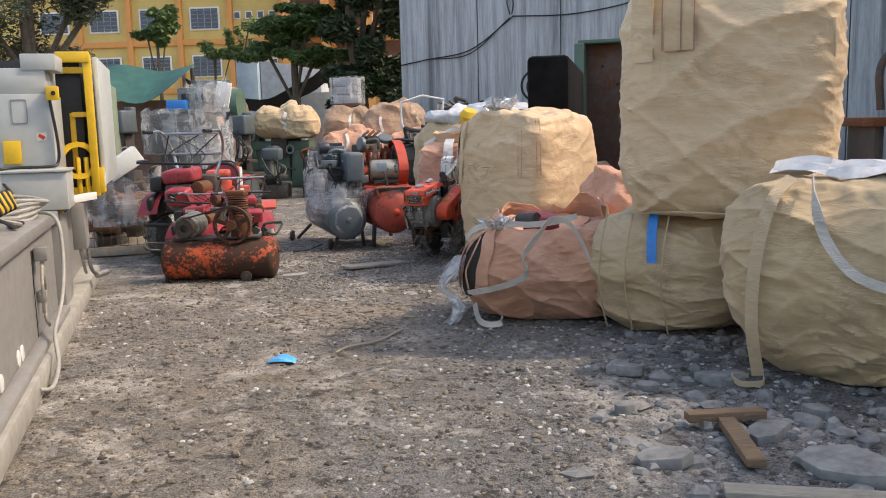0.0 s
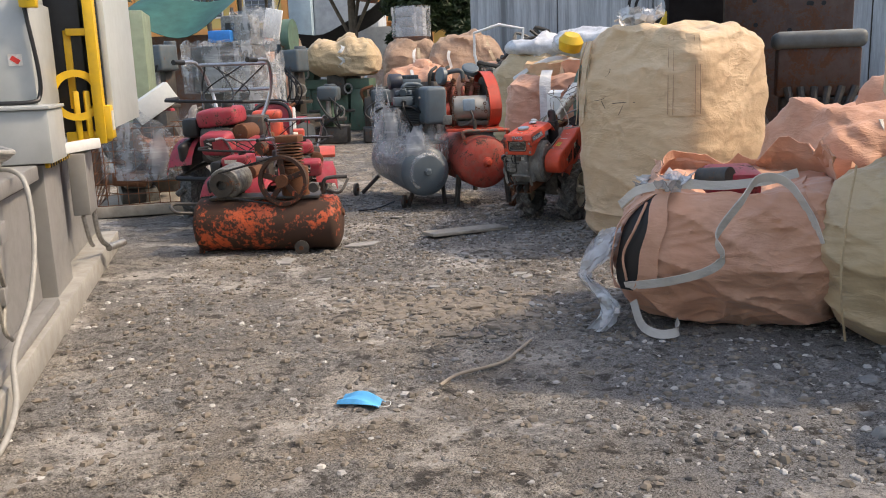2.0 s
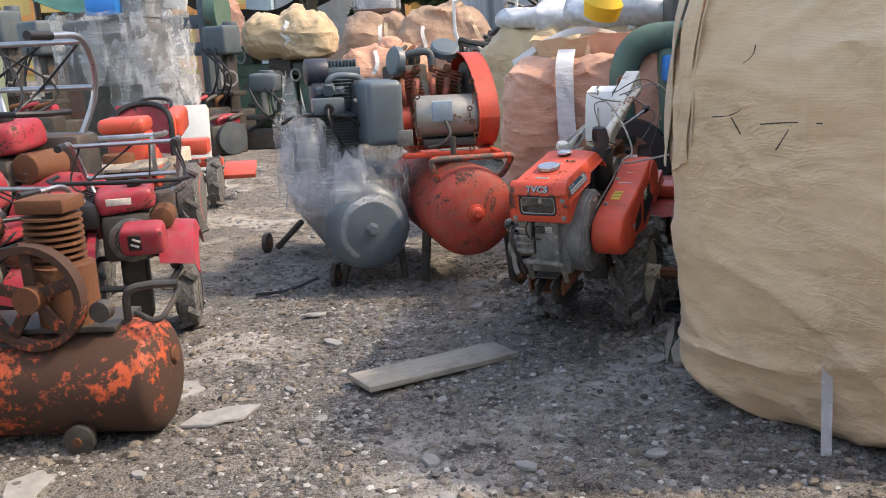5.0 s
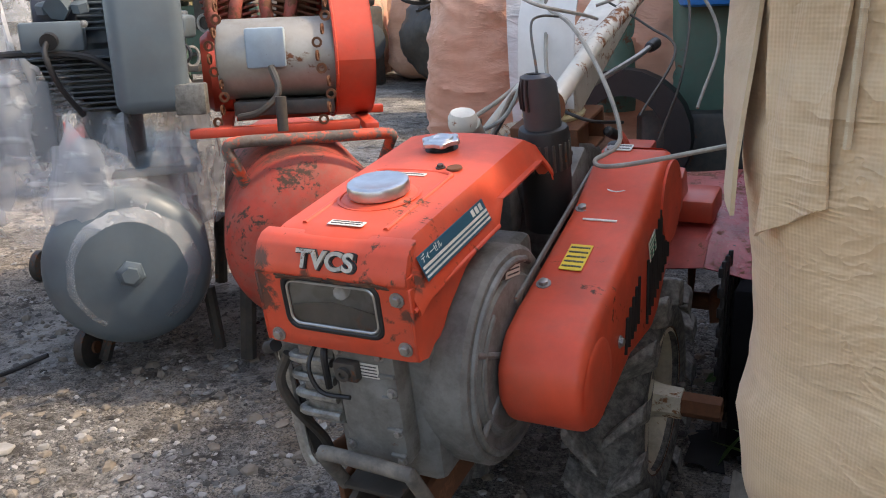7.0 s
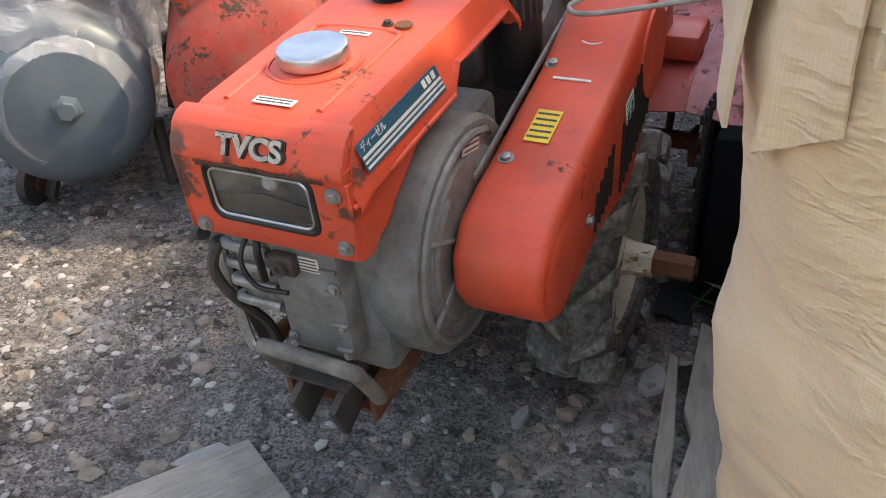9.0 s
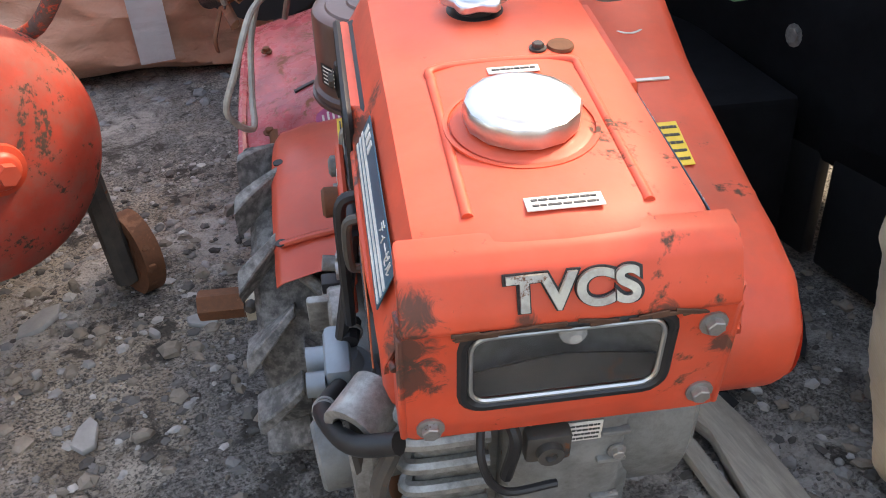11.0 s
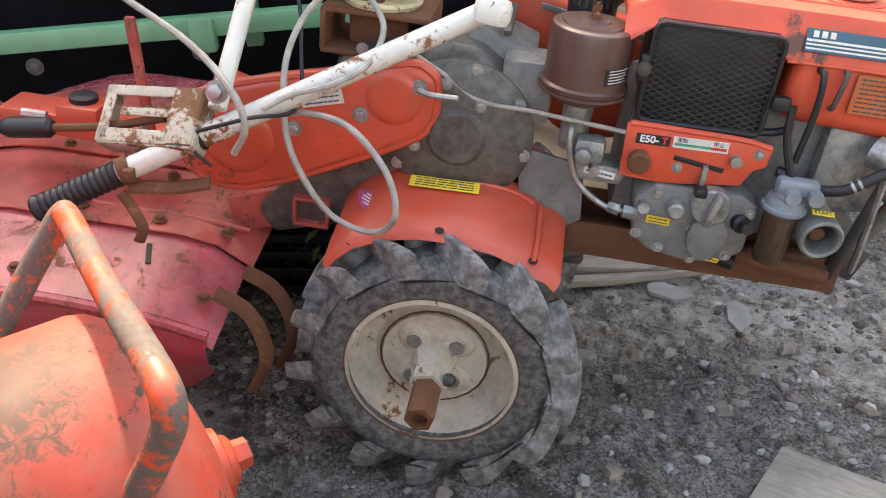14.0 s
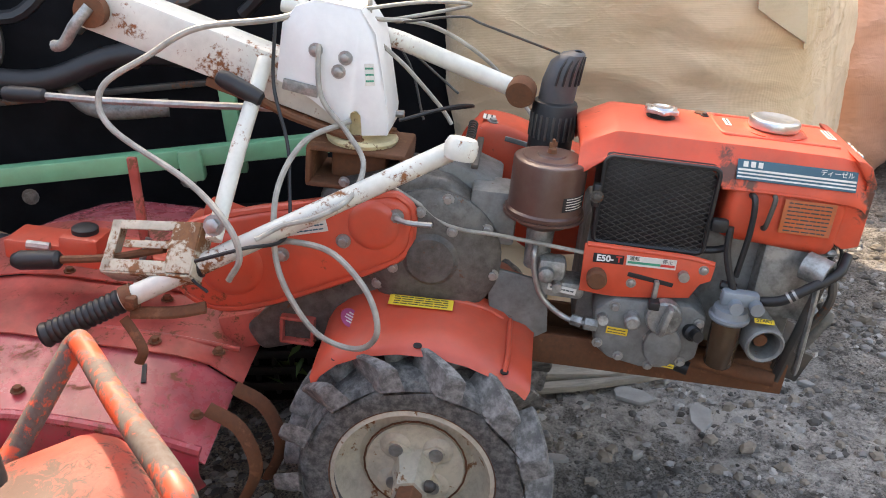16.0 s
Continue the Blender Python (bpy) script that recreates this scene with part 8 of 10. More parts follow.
def moulding_machine():
    m = thing("moulding_machine", pose(-2.43, 4.52, 0, 0, 0, 20.8), "grey industrial moulding machine with yellow guard and loose cables", "machine")
    part("skid", box(B(), (-0.55, -0.6, 0.08), (1.10, 9.2, 0.16), 0.012), "skid", m, "dusty grey steel skid")
    part("base_panel", box(B(), (-0.62, -1.9, 0.55), (1.0, 6.2, 0.80), 0.01), "machgrey", m)
    part("bed_top", box(B(), (-0.60, -1.9, 0.99), (1.08, 6.25, 0.09), 0.012), "machgrey", m)
    part("toe_rail", box(B(), (-0.075, -1.9, 0.195), (0.10, 6.2, 0.06), 0.02), "machgrey", m)
    part("seam", box(B(), (-0.1185, -2.35, 0.55), (0.006, 0.012, 0.72)), "black", m)
    part("seam", box(B(), (-0.1185, 0.0, 0.52), (0.006, 0.014, 0.66)), "black", m)
    part("seam", box(B(), (-0.1185, -1.9, 0.925), (0.006, 6.0, 0.012)), "black", m)
    for y, z in ((-1.62, 0.25), (-1.46, 0.25), (-0.86, 0.245), (-0.72, 0.245)):
        part("port_cover", lathe(B(), [(0, 0.055), (0.008, 0.055), (0.012, 0.045)], (-0.122, y, z + 0.03), (1, 0, 0), 24), "white", m, "round white port cover")
    st = part("sticker", box(B(), (-0.118, -2.12, 0.36), (0.003, 0.11, 0.19), 0.001), "silver", m, "grey warning sticker")
    part("print", box(B(), (-0.1155, -2.10, 0.40), (0.002, 0.05, 0.10)), "ink", st)
    # column at the far end with its junction boxes
    part("column", box(B(), (-0.33, 1.75, 0.58), (0.50, 0.55, 0.86), 0.015), "machgrey", m)
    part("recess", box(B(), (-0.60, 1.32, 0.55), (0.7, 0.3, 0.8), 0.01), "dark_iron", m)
    part("far_bed", box(B(), (-0.62, 2.7, 0.60), (0.9, 2.4, 0.85), 0.012), "machgrey", m)
    for p, s in (((-0.02, 2.5, 0.78), (0.12, 0.35, 0.45)), ((-0.06, 0.08, 0.82), (0.09, 0.13, 0.10)), ((-0.08, 0.12, 0.50), (0.06, 0.09, 0.09))):
        part("junction_box", box(B(), p, s, 0.008), "machgrey", m)
    bm = B()
    tube(bm, [(0.02, 2.6, 0.55), (0.03, 2.65, 0.35), (0.05, 2.8, 0.25), (0.10, 2.9, 0.22)], 0.02, 8)
    tube(bm, [(-0.02, 2.35, 0.55), (0.0, 2.4, 0.36), (0.0, 2.5, 0.30)], 0.016, 8)
    cyl(bm, (0.07, 2.8, 0.22), (0.16, 3.0, 0.22), 0.03, n=12)
    part("pipe_fitting", bm, "steel", m)
    # control cabinet
    cab = part("control_cabinet", box(B(), (-0.38, 1.95, 1.70), (0.60, 0.75, 0.66), 0.01), "cabinet", m, "pale grey control cabinet")
    part("upper_box", box(B(), (-0.40, 1.95, 2.14), (0.58, 0.72, 0.22), 0.01), "cabinet", cab)
    part("top_box", box(B(), (-0.16, 1.85, 2.30), (0.28, 0.55, 0.14), 0.008), "cabinet", cab)
    part("beacon_box", box(B(), (-0.06, 1.55, 2.03), (0.10, 0.08, 0.12), 0.008), "yellow", cab)
    part("beacon_lens", lathe(B(), [(0, 0.02), (0.012, 0.018)], (-0.05, 1.51, 2.03), (0, -1, 0), 12), "black", cab)
    part("yellow_tab", box(B(), (-0.42, 1.555, 1.53), (0.14, 0.03, 0.20), 0.004), "yellow", cab)
    part("warning_sign", box(B(), (-0.18, 1.572, 1.66), (0.08, 0.004, 0.07)), "white_label", cab)
    part("warning_mark", box(B(), (-0.18, 1.568, 1.66), (0.055, 0.004, 0.03), 0, (0, 35, 0)), "redlab", cab)
    bm = B()
    for a, b in (((-0.40, 1.572, 1.98), (-0.40, 1.572, 1.78)), ((-0.28, 1.572, 1.98), (-0.28, 1.572, 1.78)), ((-0.40, 1.572, 1.98), (-0.28, 1.572, 1.98)), ((-0.40, 1.572, 1.78), (-0.28, 1.572, 1.78))):
        tube(bm, [a, b], 0.004, 4, bend=False)
    part("hatch_frame", bm, "machgrey", cab)
    lb = part("lower_box", box(B(), (-0.27, 1.48, 1.20), (0.60, 0.50, 0.32), 0.008), "cabinet", m, "pale grey box below the cabinet")
    part("lid", box(B(), (-0.27, 1.47, 1.372), (0.63, 0.52, 0.02), 0.004), "cabinet", lb)
    bm = B()
    tube(bm, [(-0.09, 1.55, 2.0), (-0.08, 1.55, 1.90), (-0.05, 1.55, 1.6), (-0.06, 1.55, 1.44), (-0.12, 1.50, 1.40), (-0.45, 1.45, 1.40), (-0.52, 1.3, 1.36), (-0.40, 1.20, 1.2), (-0.34, 1.15, 1.08)], 0.013, 8)
    part("conduit", bm, "black", m)
    part("rail_tube", box(B(), (0.06, 1.85, 1.09), (0.06, 0.6, 0.07), 0.01, (0, 0, -20)), "white", m)
    # yellow sliding guard
    fr = part("guard_frame", box(B(), (0.17, 2.40, 1.75), (0.07, 0.14, 1.36), 0.006), "yellow", m, "yellow sliding guard frame")
    for p, s in (((0.05, 2.36, 2.40), (0.30, 0.10, 0.10)), ((0.02, 2.40, 2.28), (0.26, 0.06, 0.06)), ((0.08, 2.40, 1.86), (0.16, 0.05, 0.05)), ((0.0, 2.44, 1.60), (0.05, 0.06, 0.55)), ((0.08, 2.42, 1.12), (0.30, 0.10, 0.08)), ((0.21, 2.44, 1.22), (0.08, 0.20, 0.24))):
        part("guard_bar", box(B(), p, s, 0.006), "yellow", fr)
    part("notice", box(B(), (0.252, 2.44, 1.23), (0.003, 0.15, 0.14)), "white_label", fr)
    part("guard_window", box(B(), (0.20, 2.48, 1.70), (0.02, 0.05, 0.90), 0.003), "black", fr)
    # the opening is a closed block; its shade is put into the black colour
    ins = part("mould_area", box(B(), (-0.40, 2.95, 1.75), (1.0, 1.05, 1.25), 0.01), "black", m, "solid black block for the shaded inside of the mould area")
    bm = B()
    ring(bm, (0.02, 2.38, 1.42), (0.3, -1, 0), 0.13, 0.18, 0.06, 32)
    for y in (2.48, 2.66):
        box(bm, (0.03 + (y - 2.5) * 0.4, 2.37, 1.25), (0.04, 0.05, 0.4), 0.01, (0, 0, 20))
    part("yellow_ring", bm, "yellow", ins)
    part("white_door", box(B(), (0.235, 3.42, 1.79), (0.05, 1.86, 1.24), 0.01), M["door_white"], m, "pale enamelled sliding door")
    part("hazard_strip", box(B(), (-0.07, 2.1, 1.02), (0.02, 1.1, 0.07)), "yellow", m)
    for i in range(12):
        part("hazard_bar", box(B(), (-0.058, 1.62 + 0.09 * i, 1.02), (0.004, 0.035, 0.075), 0, (25, 0, 0)), "black", m)
    # clamp casting and near cabinet
    bm = box(B(), (-0.62, 0.35, 1.60), (0.16, 0.40, 0.80), 0.04)
    for z in (1.25, 1.92):
        cyl(bm, (-0.75, 0.25, z), (-0.40, 0.25, z), 0.12, n=24, bev=0.015)
    cl = part("clamp_casting", bm, "machgrey", m, "grey ribbed clamp casting")
    for z in (1.45, 1.68):
        part("pocket", box(B(), (-0.535, 0.30, z), (0.02, 0.16, 0.16), 0.03), "dark_iron", cl)
    part("near_cabinet", box(B(), (-0.62, -2.0, 1.95), (0.9, 2.9, 1.26), 0.02), "cabinet", m, "pale grey machine cover")
    hz = part("hazard_tray", box(B(), (-0.16, -1.45, 1.25), (0.05, 2.2, 0.13), 0.02, (0, -20, 0)), "yellow", m, "yellow and black striped edge")
    for i in range(13):
        part("stripe", box(B(), (-0.158, -2.5 + 0.17 * i, 1.25), (0.053, 0.065, 0.132), 0.004, (22, -20, 0)), "black", hz)
    # cable coils on the bed
    for i in range(5):
        bm = B()
        c0 = Vector((-0.34 + 0.01 * i, 0.55 + 0.02 * i, 1.06 + 0.028 * i))
        pts = [c0 + Vector((0.20 * math.cos(a) * (1 + 0.05 * i), 0.30 * math.sin(a), 0.02 * math.sin(2 * a + i))) for a in [k * 0.5236 for k in range(13)]]
        tube(bm, pts, 0.016, 8, 3)
        part("coiled_cable", bm, "hosepale", m, "coiled pale grey cable")
    bm = B()
    tube(bm, [(-0.22, 0.65, 1.07), (-0.05, 0.55, 1.07), (0.03, 0.45, 0.98), (0.05, 0.35, 0.7), (0.04, 0.15, 0.45), (0.02, -0.2, 0.28), (0.06, -0.45, 0.12), (0.05, -0.75, 0.04), (0.0, -0.95, 0.08)], 0.014, 10)
    part("hanging_cable", bm, "hosepale", m, "pale grey cable hanging to the ground")
    bm = B()
    tube(bm, [(-0.06, 0.08, 0.78), (-0.05, 0.04, 0.65), (-0.06, 0.12, 0.55)], 0.012, 8)
    tube(bm, [(-0.07, 0.12, 0.46), (-0.06, 0.02, 0.35), (-0.05, 0.10, 0.28)], 0.012, 8)
    tube(bm, [(-0.06, 0.05, 0.77), (-0.05, -0.08, 0.60), (-0.06, -0.02, 0.40)], 0.012, 8)
    part("cable_loop", bm, "hose", m)
    rng = random.Random(12)
    for i in range(10):
        bm = B()
        y = rng.uniform(-2.2, -0.2)
        tube(bm, [(-0.5, y, 1.06), (-0.3, y + rng.uniform(-0.2, 0.2), 1.10), (-0.15, y + rng.uniform(-0.3, 0.3), 1.06), (-0.25, y + rng.uniform(0.1, 0.5), 1.05)], 0.014, 6)
        part("loose_hose", bm, rng.choice(["black", "hose", "rust", "dark_iron"]), m)


M["hosepale"] = plain("pale_grey_cable", (0.36, 0.35, 0.32), 0.5, 0, 0.15)
M["door_white"] = paint("white_door_enamel", (0.50, 0.54, 0.53), 0.0, 0.35, 0.1, fade=0.05)
moulding_machine()

# ---- sack trimmings ----


def seam_run(parent, pts, r=0.006, mat="beige", name="seam"):
    part(name, tube(B(), pts, r, 6, 8), mat, parent, "")


def skin(w, d, h, e, bulge, lean=0.0, crown=None, toe=0.0):
    """Points on a sack's skin, by direction in plan (degrees), height and lift."""
    ez = crown or e

    def on(ang, z, lift=0.012):
        c, q, zz = math.cos(radians(ang)), math.sin(radians(ang)), 2 * z / h - 1
        r = max(0.0, 1 - abs(zz) ** ez) ** (1 / ez) / (abs(c) ** e + abs(q) ** e) ** (1 / e)
        k = r * (1 + bulge * (1 - zz * zz) - 0.05 * max(0.0, zz) ** 2) * (1 - toe * (1 - z / h) ** 2)
        return (c * (k * w / 2 + lift) + lean * z, q * (k * d / 2 + lift), z)
    return on


def bunch(parent, c, r, h, seed, label):
    """Clear plastic gathered into a crumpled tuft: leaves of film pinched at a waist."""
    rng = random.Random(seed)
    bm = B()
    for k in range(7):
        a0, sp, ln = rng.uniform(0, 6.28), rng.uniform(1.0, 1.9), h * rng.uniform(0.7, 1.15)
        off = Vector((k * 3.1 + seed, k * 1.7, 0))
        rows = []
        for j in range(11):
            v = j / 10
            flare = r * (0.35 + 0.65 * abs(2 * v - 0.75)) * rng.uniform(0.92, 1.08)
            rows.append([(c[0] + flare * math.cos(a0 + sp * u) * (1 + 0.5 * fbm((u * 4 + off.x, v * 4, off.y), 3)), c[1] + flare * math.sin(a0 + sp * u) * (1 + 0.5 * fbm((u * 4 + off.y, v * 4 + 3, off.x), 3)), c[2] + ln * v - 0.04 + 0.06 * fbm((u * 5, v * 5 + off.x, 1), 2)) for u in [i / 11 for i in range(12)]])
        merge(bm, sheet(rows, 0.001))
    return part("plastic_liner", bm, "liner", parent, label)


def dress_sacks():
    # tall bag: stitched panel, corner seam, flap, knotted film at the top, ink scrawl
    on_bag = skin(1.277, 1.158, 1.78, 4.6, 0.04, crown=11)

    def at(x, z, lift=0.012):
        return on_bag(math.degrees(math.atan2(-0.61, x)) % 360, z, lift)

    fl = part("hem_flap", sheet([[on_bag(228 + 7 * a, 1.70 - (0.72 - 0.05 * a) * b, 0.010 + 0.010 * math.sin(5 * a + 7 * b) ** 2) for a in [i / 8 for i in range(9)]] for b in [j / 12 for j in range(13)]], 0.004), "beige", stand, "folded hem of sacking")
    part("hanging_flap", sheet([[on_bag(217 + 10 * a, 1.70 - (0.60 + 0.10 * a) * b, 0.024 + 0.012 * math.sin(3 * a + 5 * b) ** 2) for a in [i / 8 for i in range(9)]] for b in [j / 12 for j in range(13)]], 0.005), "webbeige", stand, "coarse beige webbing flap")
    seam_run(stand, [on_bag(236.0, z, 0.012) for z in (1.68, 1.5, 1.3, 1.15, 1.09)], 0.004, "webbeige")
    p = part("sewn_panel", sheet([[on_bag(300 + 20 * a, 1.72 - 0.62 * b, 0.012) for a in [i / 6 for i in range(7)]] for b in [j / 10 for j in range(11)]], 0.004), "beige", stand, "stitched beige panel")
    for a in (301, 304, 316, 319):
        part("stitching", tube(B(), [on_bag(a, z, 0.017) for z in (1.70, 1.5, 1.3, 1.11)], 0.0025, 5), "rustbag", p)
    for stroke in (((-0.17, 1.47), (-0.18, 1.43), (-0.24, 1.37), (-0.24, 1.27)), ((-0.31, 1.35), (-0.17, 1.34), (-0.07, 1.31)), ((-0.23, 1.25), (-0.17, 1.28), (-0.07, 1.29)),
                   ((-0.03, 1.32), (0.07, 1.33), (0.09, 1.29), (-0.06, 1.27)), ((-0.32, 1.21), (-0.24, 1.22), (-0.16, 1.27)), ((-0.24, 1.21), (-0.20, 1.15)), ((-0.13, 1.19), (-0.02, 1.20), (0.08, 1.20)), ((-0.02, 1.19), (-0.07, 1.10))):
        part("ink_stroke", tube(B(), [at(x, z, 0.006) for x, z in stroke], 0.0022, 5), "black", stand, "faded ink scrawl")
    bunch(stand, (-0.10, -0.34, 1.72), 0.16, 0.26, 71, "knotted end of a clear plastic liner")
    # stacked pair: straps, blue tape
    part("blue_strap", ribbon(B(), [(-0.02, -0.50, 0.99), (0.0, -0.60, 0.90), (0.02, -0.66, 0.75), (0.03, -0.68, 0.60)], 0.075, 0.006, (1, 0.1, 0)), "bluetape", low1, "blue strap")
    for x in (0.10, -0.20, -0.42):
        seam_run(low1, [(x, -0.52, 0.96), (x + 0.01, -0.655, 0.7), (x, -0.655, 0.35), (x, -0.53, 0.03)], 0.007, "beige_dirty")
    part("strap", ribbon(B(), [(-0.22, -0.45, 1.30), (-0.30, -0.62, 1.15), (-0.36, -0.70, 0.8), (-0.38, -0.68, 0.4), (-0.36, -0.58, 0.05)], 0.075, 0.006, (1, 0.2, 0)), "webbeige", low2, "long beige webbing strap")
    part("strap", ribbon(B(), [(-0.10, -0.45, 1.30), (-0.04, -0.66, 1.18), (0.05, -0.73, 0.95), (0.22, -0.72, 0.75), (0.50, -0.68, 0.66)], 0.06, 0.006, (0, 0.3, 1)), "webbing", low2, "slack webbing loop")
    part("strap", ribbon(B(), [(-0.42, -0.58, 0.04), (-0.50, -0.66, 0.05), (-0.42, -0.74, 0.03), (-0.30, -0.70, 0.04), (-0.32, -0.60, 0.05)], 0.035, 0.006, (0, 0, 1)), "webbeige", low2)
    part("plastic_sheet", sheet([[(-0.4 + 0.9 * a, -0.3 + 0.05 * b, 1.31 + 0.03 * math.sin(9 * a + 3 * b) + 0.02 * b) for a in [i / 8 for i in range(9)]] for b in (0, 1, 2, 3, 4)], 0.003), "filmwhite", low2, "white plastic liner edge")
    pan = part("sewn_panel", ribbon(B(), [(-0.32, -0.655, 1.70), (-0.32, -0.70, 1.5), (-0.315, -0.70, 1.22)], 0.20, 0.006, (1, 0, 0)), "beige", upper, "stitched beige panel")
    for x in (-0.43, -0.30, -0.21):
        part("stitching", ribbon(B(), [(x, -0.662, 1.70), (x, -0.708, 1.5), (x, -0.708, 1.22)], 0.010, 0.004, (1, 0, 0)), "rustbag", pan)
    part("fabric_patch", sheet([[(-0.66 + 0.16 * a, -0.62 - 0.05 * a + 0.004 * math.sin(9 * a), z) for a in (0, 0.5, 1)] for z in (1.64, 1.4, 1.20, 1.15)], 0.006), "beige", upper)
    seam_run(upper, [(-0.70, -0.40, 0.03), (-0.3, -0.62, 0.06), (0.2, -0.63, 0.05), (0.62, -0.50, 0.08)], 0.010, "beige_dirty")
    seam_run(upper, [(0.62, -0.55, 1.68), (0.70, -0.58, 1.3), (0.69, -0.55, 0.9)], 0.010, "webbeige")
    # the slumped bag: torn mouth, straps, film tail, red engine inside
    on_slump = skin(1.15, 1.05, 0.86, 5.0, 0.14, 0.12)

    def slit_edge(b):
        """Half width of the tear in degrees at height fraction b."""
        return 6.5 * math.sin(3.14159 * min(1.0, 0.12 + 0.88 * b)) ** 0.8 + 0.8 * math.sin(11 * b)
    rows = [[on_slump(229 + slit_edge(b) * s, 0.24 + 0.54 * b, 0.016) for s in (-1, -0.5, 0, 0.5, 1)] for b in [k / 12 for k in range(13)]]
    part("torn_slit", sheet(rows, 0.003), "black", slump, "dark slit torn in the side")
    for s in (-1, 1):
        rows = [[on_slump(229 + s * (slit_edge(b) + 1.6 * q), 0.24 + 0.56 * b, 0.018 + (0.055 if s < 0 else 0.025) * math.sin(3.14 * b) * (1 - q / 4) ** 1.5 + 0.008 * math.sin(9 * b + q)) for q in range(5)] for b in [k / 14 for k in range(15)]]
        part("torn_flap", sheet(rows, 0.004), "peach", slump, "curled torn lip of sacking")
    part("loose_cord", tube(B(), [on_slump(229, 0.74, 0.03), on_slump(231, 0.60, 0.05), on_slump(228, 0.45, 0.04), on_slump(230, 0.30, 0.03)], 0.008, 6), "peach", slump)
    for k, (a0, a1, hi) in enumerate(((-30, 75, 0.30), (70, 150, 0.20), (145, 232, 0.13))):
        rows = []
        for j in range(8):
            v = j / 7
            row = []
            for i in range(25):
                an = a0 + (a1 - a0) * i / 24
                tall = hi * (0.75 + 0.55 * fbm((an * 0.035, k * 4.0, 2.0), 3))
                px, py, pz = on_slump(an, 0.76, 0.0)
                inn = 1 - 0.16 * v + 0.13 * v * fbm((an * 0.05, v * 2.0, 5.0 + k), 3)
                row.append((px * inn, py * inn, pz + tall * v + 0.035 * fbm((an * 0.06, v * 3, k), 3)))
            rows.append(row)
        part("mouth_rim", sheet(rows, 0.005), "peach", slump, "crumpled open mouth of the bag")
    part("strap", ribbon(B(), [(-0.50, -0.55, 0.26), (-0.25, -0.68, 0.33), (-0.05, -0.70, 0.40), (0.03, -0.71, 0.48), (0.0, -0.69, 0.60), (0.12, -0.63, 0.78), (0.20, -0.52, 0.88), (0.34, -0.50, 0.86), (0.46, -0.58, 0.70), (0.52, -0.60, 0.55)], 0.05, 0.006, (0, -0.3, 1)), "webbing", slump, "twisted grey webbing strap")
    part("strap", ribbon(B(), [(-0.46, -0.50, 0.16), (-0.40, -0.60, 0.05), (-0.30, -0.69, 0.03), (-0.20, -0.66, 0.04), (-0.21, -0.58, 0.08)], 0.05, 0.006, (0, 0.5, 1)), "webbing", slump, "webbing loop on the dirt")
    part("strap", ribbon(B(), [(-0.56, -0.36, 0.70), (-0.44, -0.42, 0.80), (-0.22, -0.44, 0.835), (0.02, -0.42, 0.83), (0.24, -0.43, 0.86), (0.40, -0.40, 0.90)], 0.05, 0.006, (0, 0.2, 1)), "webbing", slump)
    for q in range(2):
        tail = []
        for j in range(22):
            u = j / 21
            c = Vector((-0.56 - 0.20 * math.sin(min(1, u * 1.7) * 1.57) + 0.17 * math.sin(max(0, u - 0.5) * 5.0) + 0.02 * q, -0.34 - 0.28 * u - 0.03 * q, 0.56 - 0.55 * u))
            wd = (0.20 - 0.24 * u) if u < 0.5 else 0.08
            tail.append([c + Vector((wd * (a - 0.5) + 0.05 * fbm((a * 3 + q * 5, u * 6, 1), 2), 0.06 * fbm((a * 5, u * 7 + q * 3, 4), 2), 0.03 * (1 - u) * fbm((a * 4, u * 5, 7 + q), 2))) for a in [i / 11 for i in range(12)]])
        ft = drape(slump, tail, "film_tail", "torn clear plastic trailing to the ground")
        ft.data.materials[0] = M["liner"]
    bunch(slump, (-0.30, -0.34, 0.76), 0.15, 0.13, 72, "bunched clear plastic liner")
    bm = box(B(), (0.05, -0.15, 0.82), (0.30, 0.25, 0.16), 0.04, (10, 0, 20))
    e = part("scrap_engine", bm, "magenta", slump, "red engine part inside the bag")
    part("muffler", cyl(B(), (-0.12, -0.2, 0.84), (0.05, -0.3, 0.86), 0.06, n=16), "dark_iron", e)
    part("blue_strap", ribbon(B(), [(0.57, -0.42, 0.50), (0.60, -0.45, 0.38), (0.60, -0.45, 0.30)], 0.05, 0.006, (0.3, 1, 0)), "bluetape", slump)
    # far orange bag: white webbing and an open rim
    part("webbing_band", ribbon(B(), [(-0.22, -0.46, 1.45), (-0.22, -0.655, 1.30), (-0.20, -0.735, 0.9), (-0.17, -0.735, 0.5), (-0.15, -0.665, 0.1)], 0.14, 0.006, (1, 0, 0)), "webwhite", redbag, "broad white webbing band")
    for k, (cx, cy, rr, a0) in enumerate(((-0.3, -0.1, 0.22, 0), (0.25, 0.0, 0.3, 1), (0.5, 0.15, 0.2, 2))):
        rows = [[(cx + (rr + 0.02 * j) * math.cos(a + a0), cy + (rr + 0.02 * j) * math.sin(a + a0), 1.36 + 0.06 * j + 0.05 * fbm((math.cos(a) * 2 + k * 3, math.sin(a) * 2, j * 0.5), 3)) for a in [i * 0.3 for i in range(20)]] for j in range(4)]
        part("mouth_rim", sheet(rows, 0.005), "peach" if k else "beige", redbag, "crumpled open mouth of the bag")
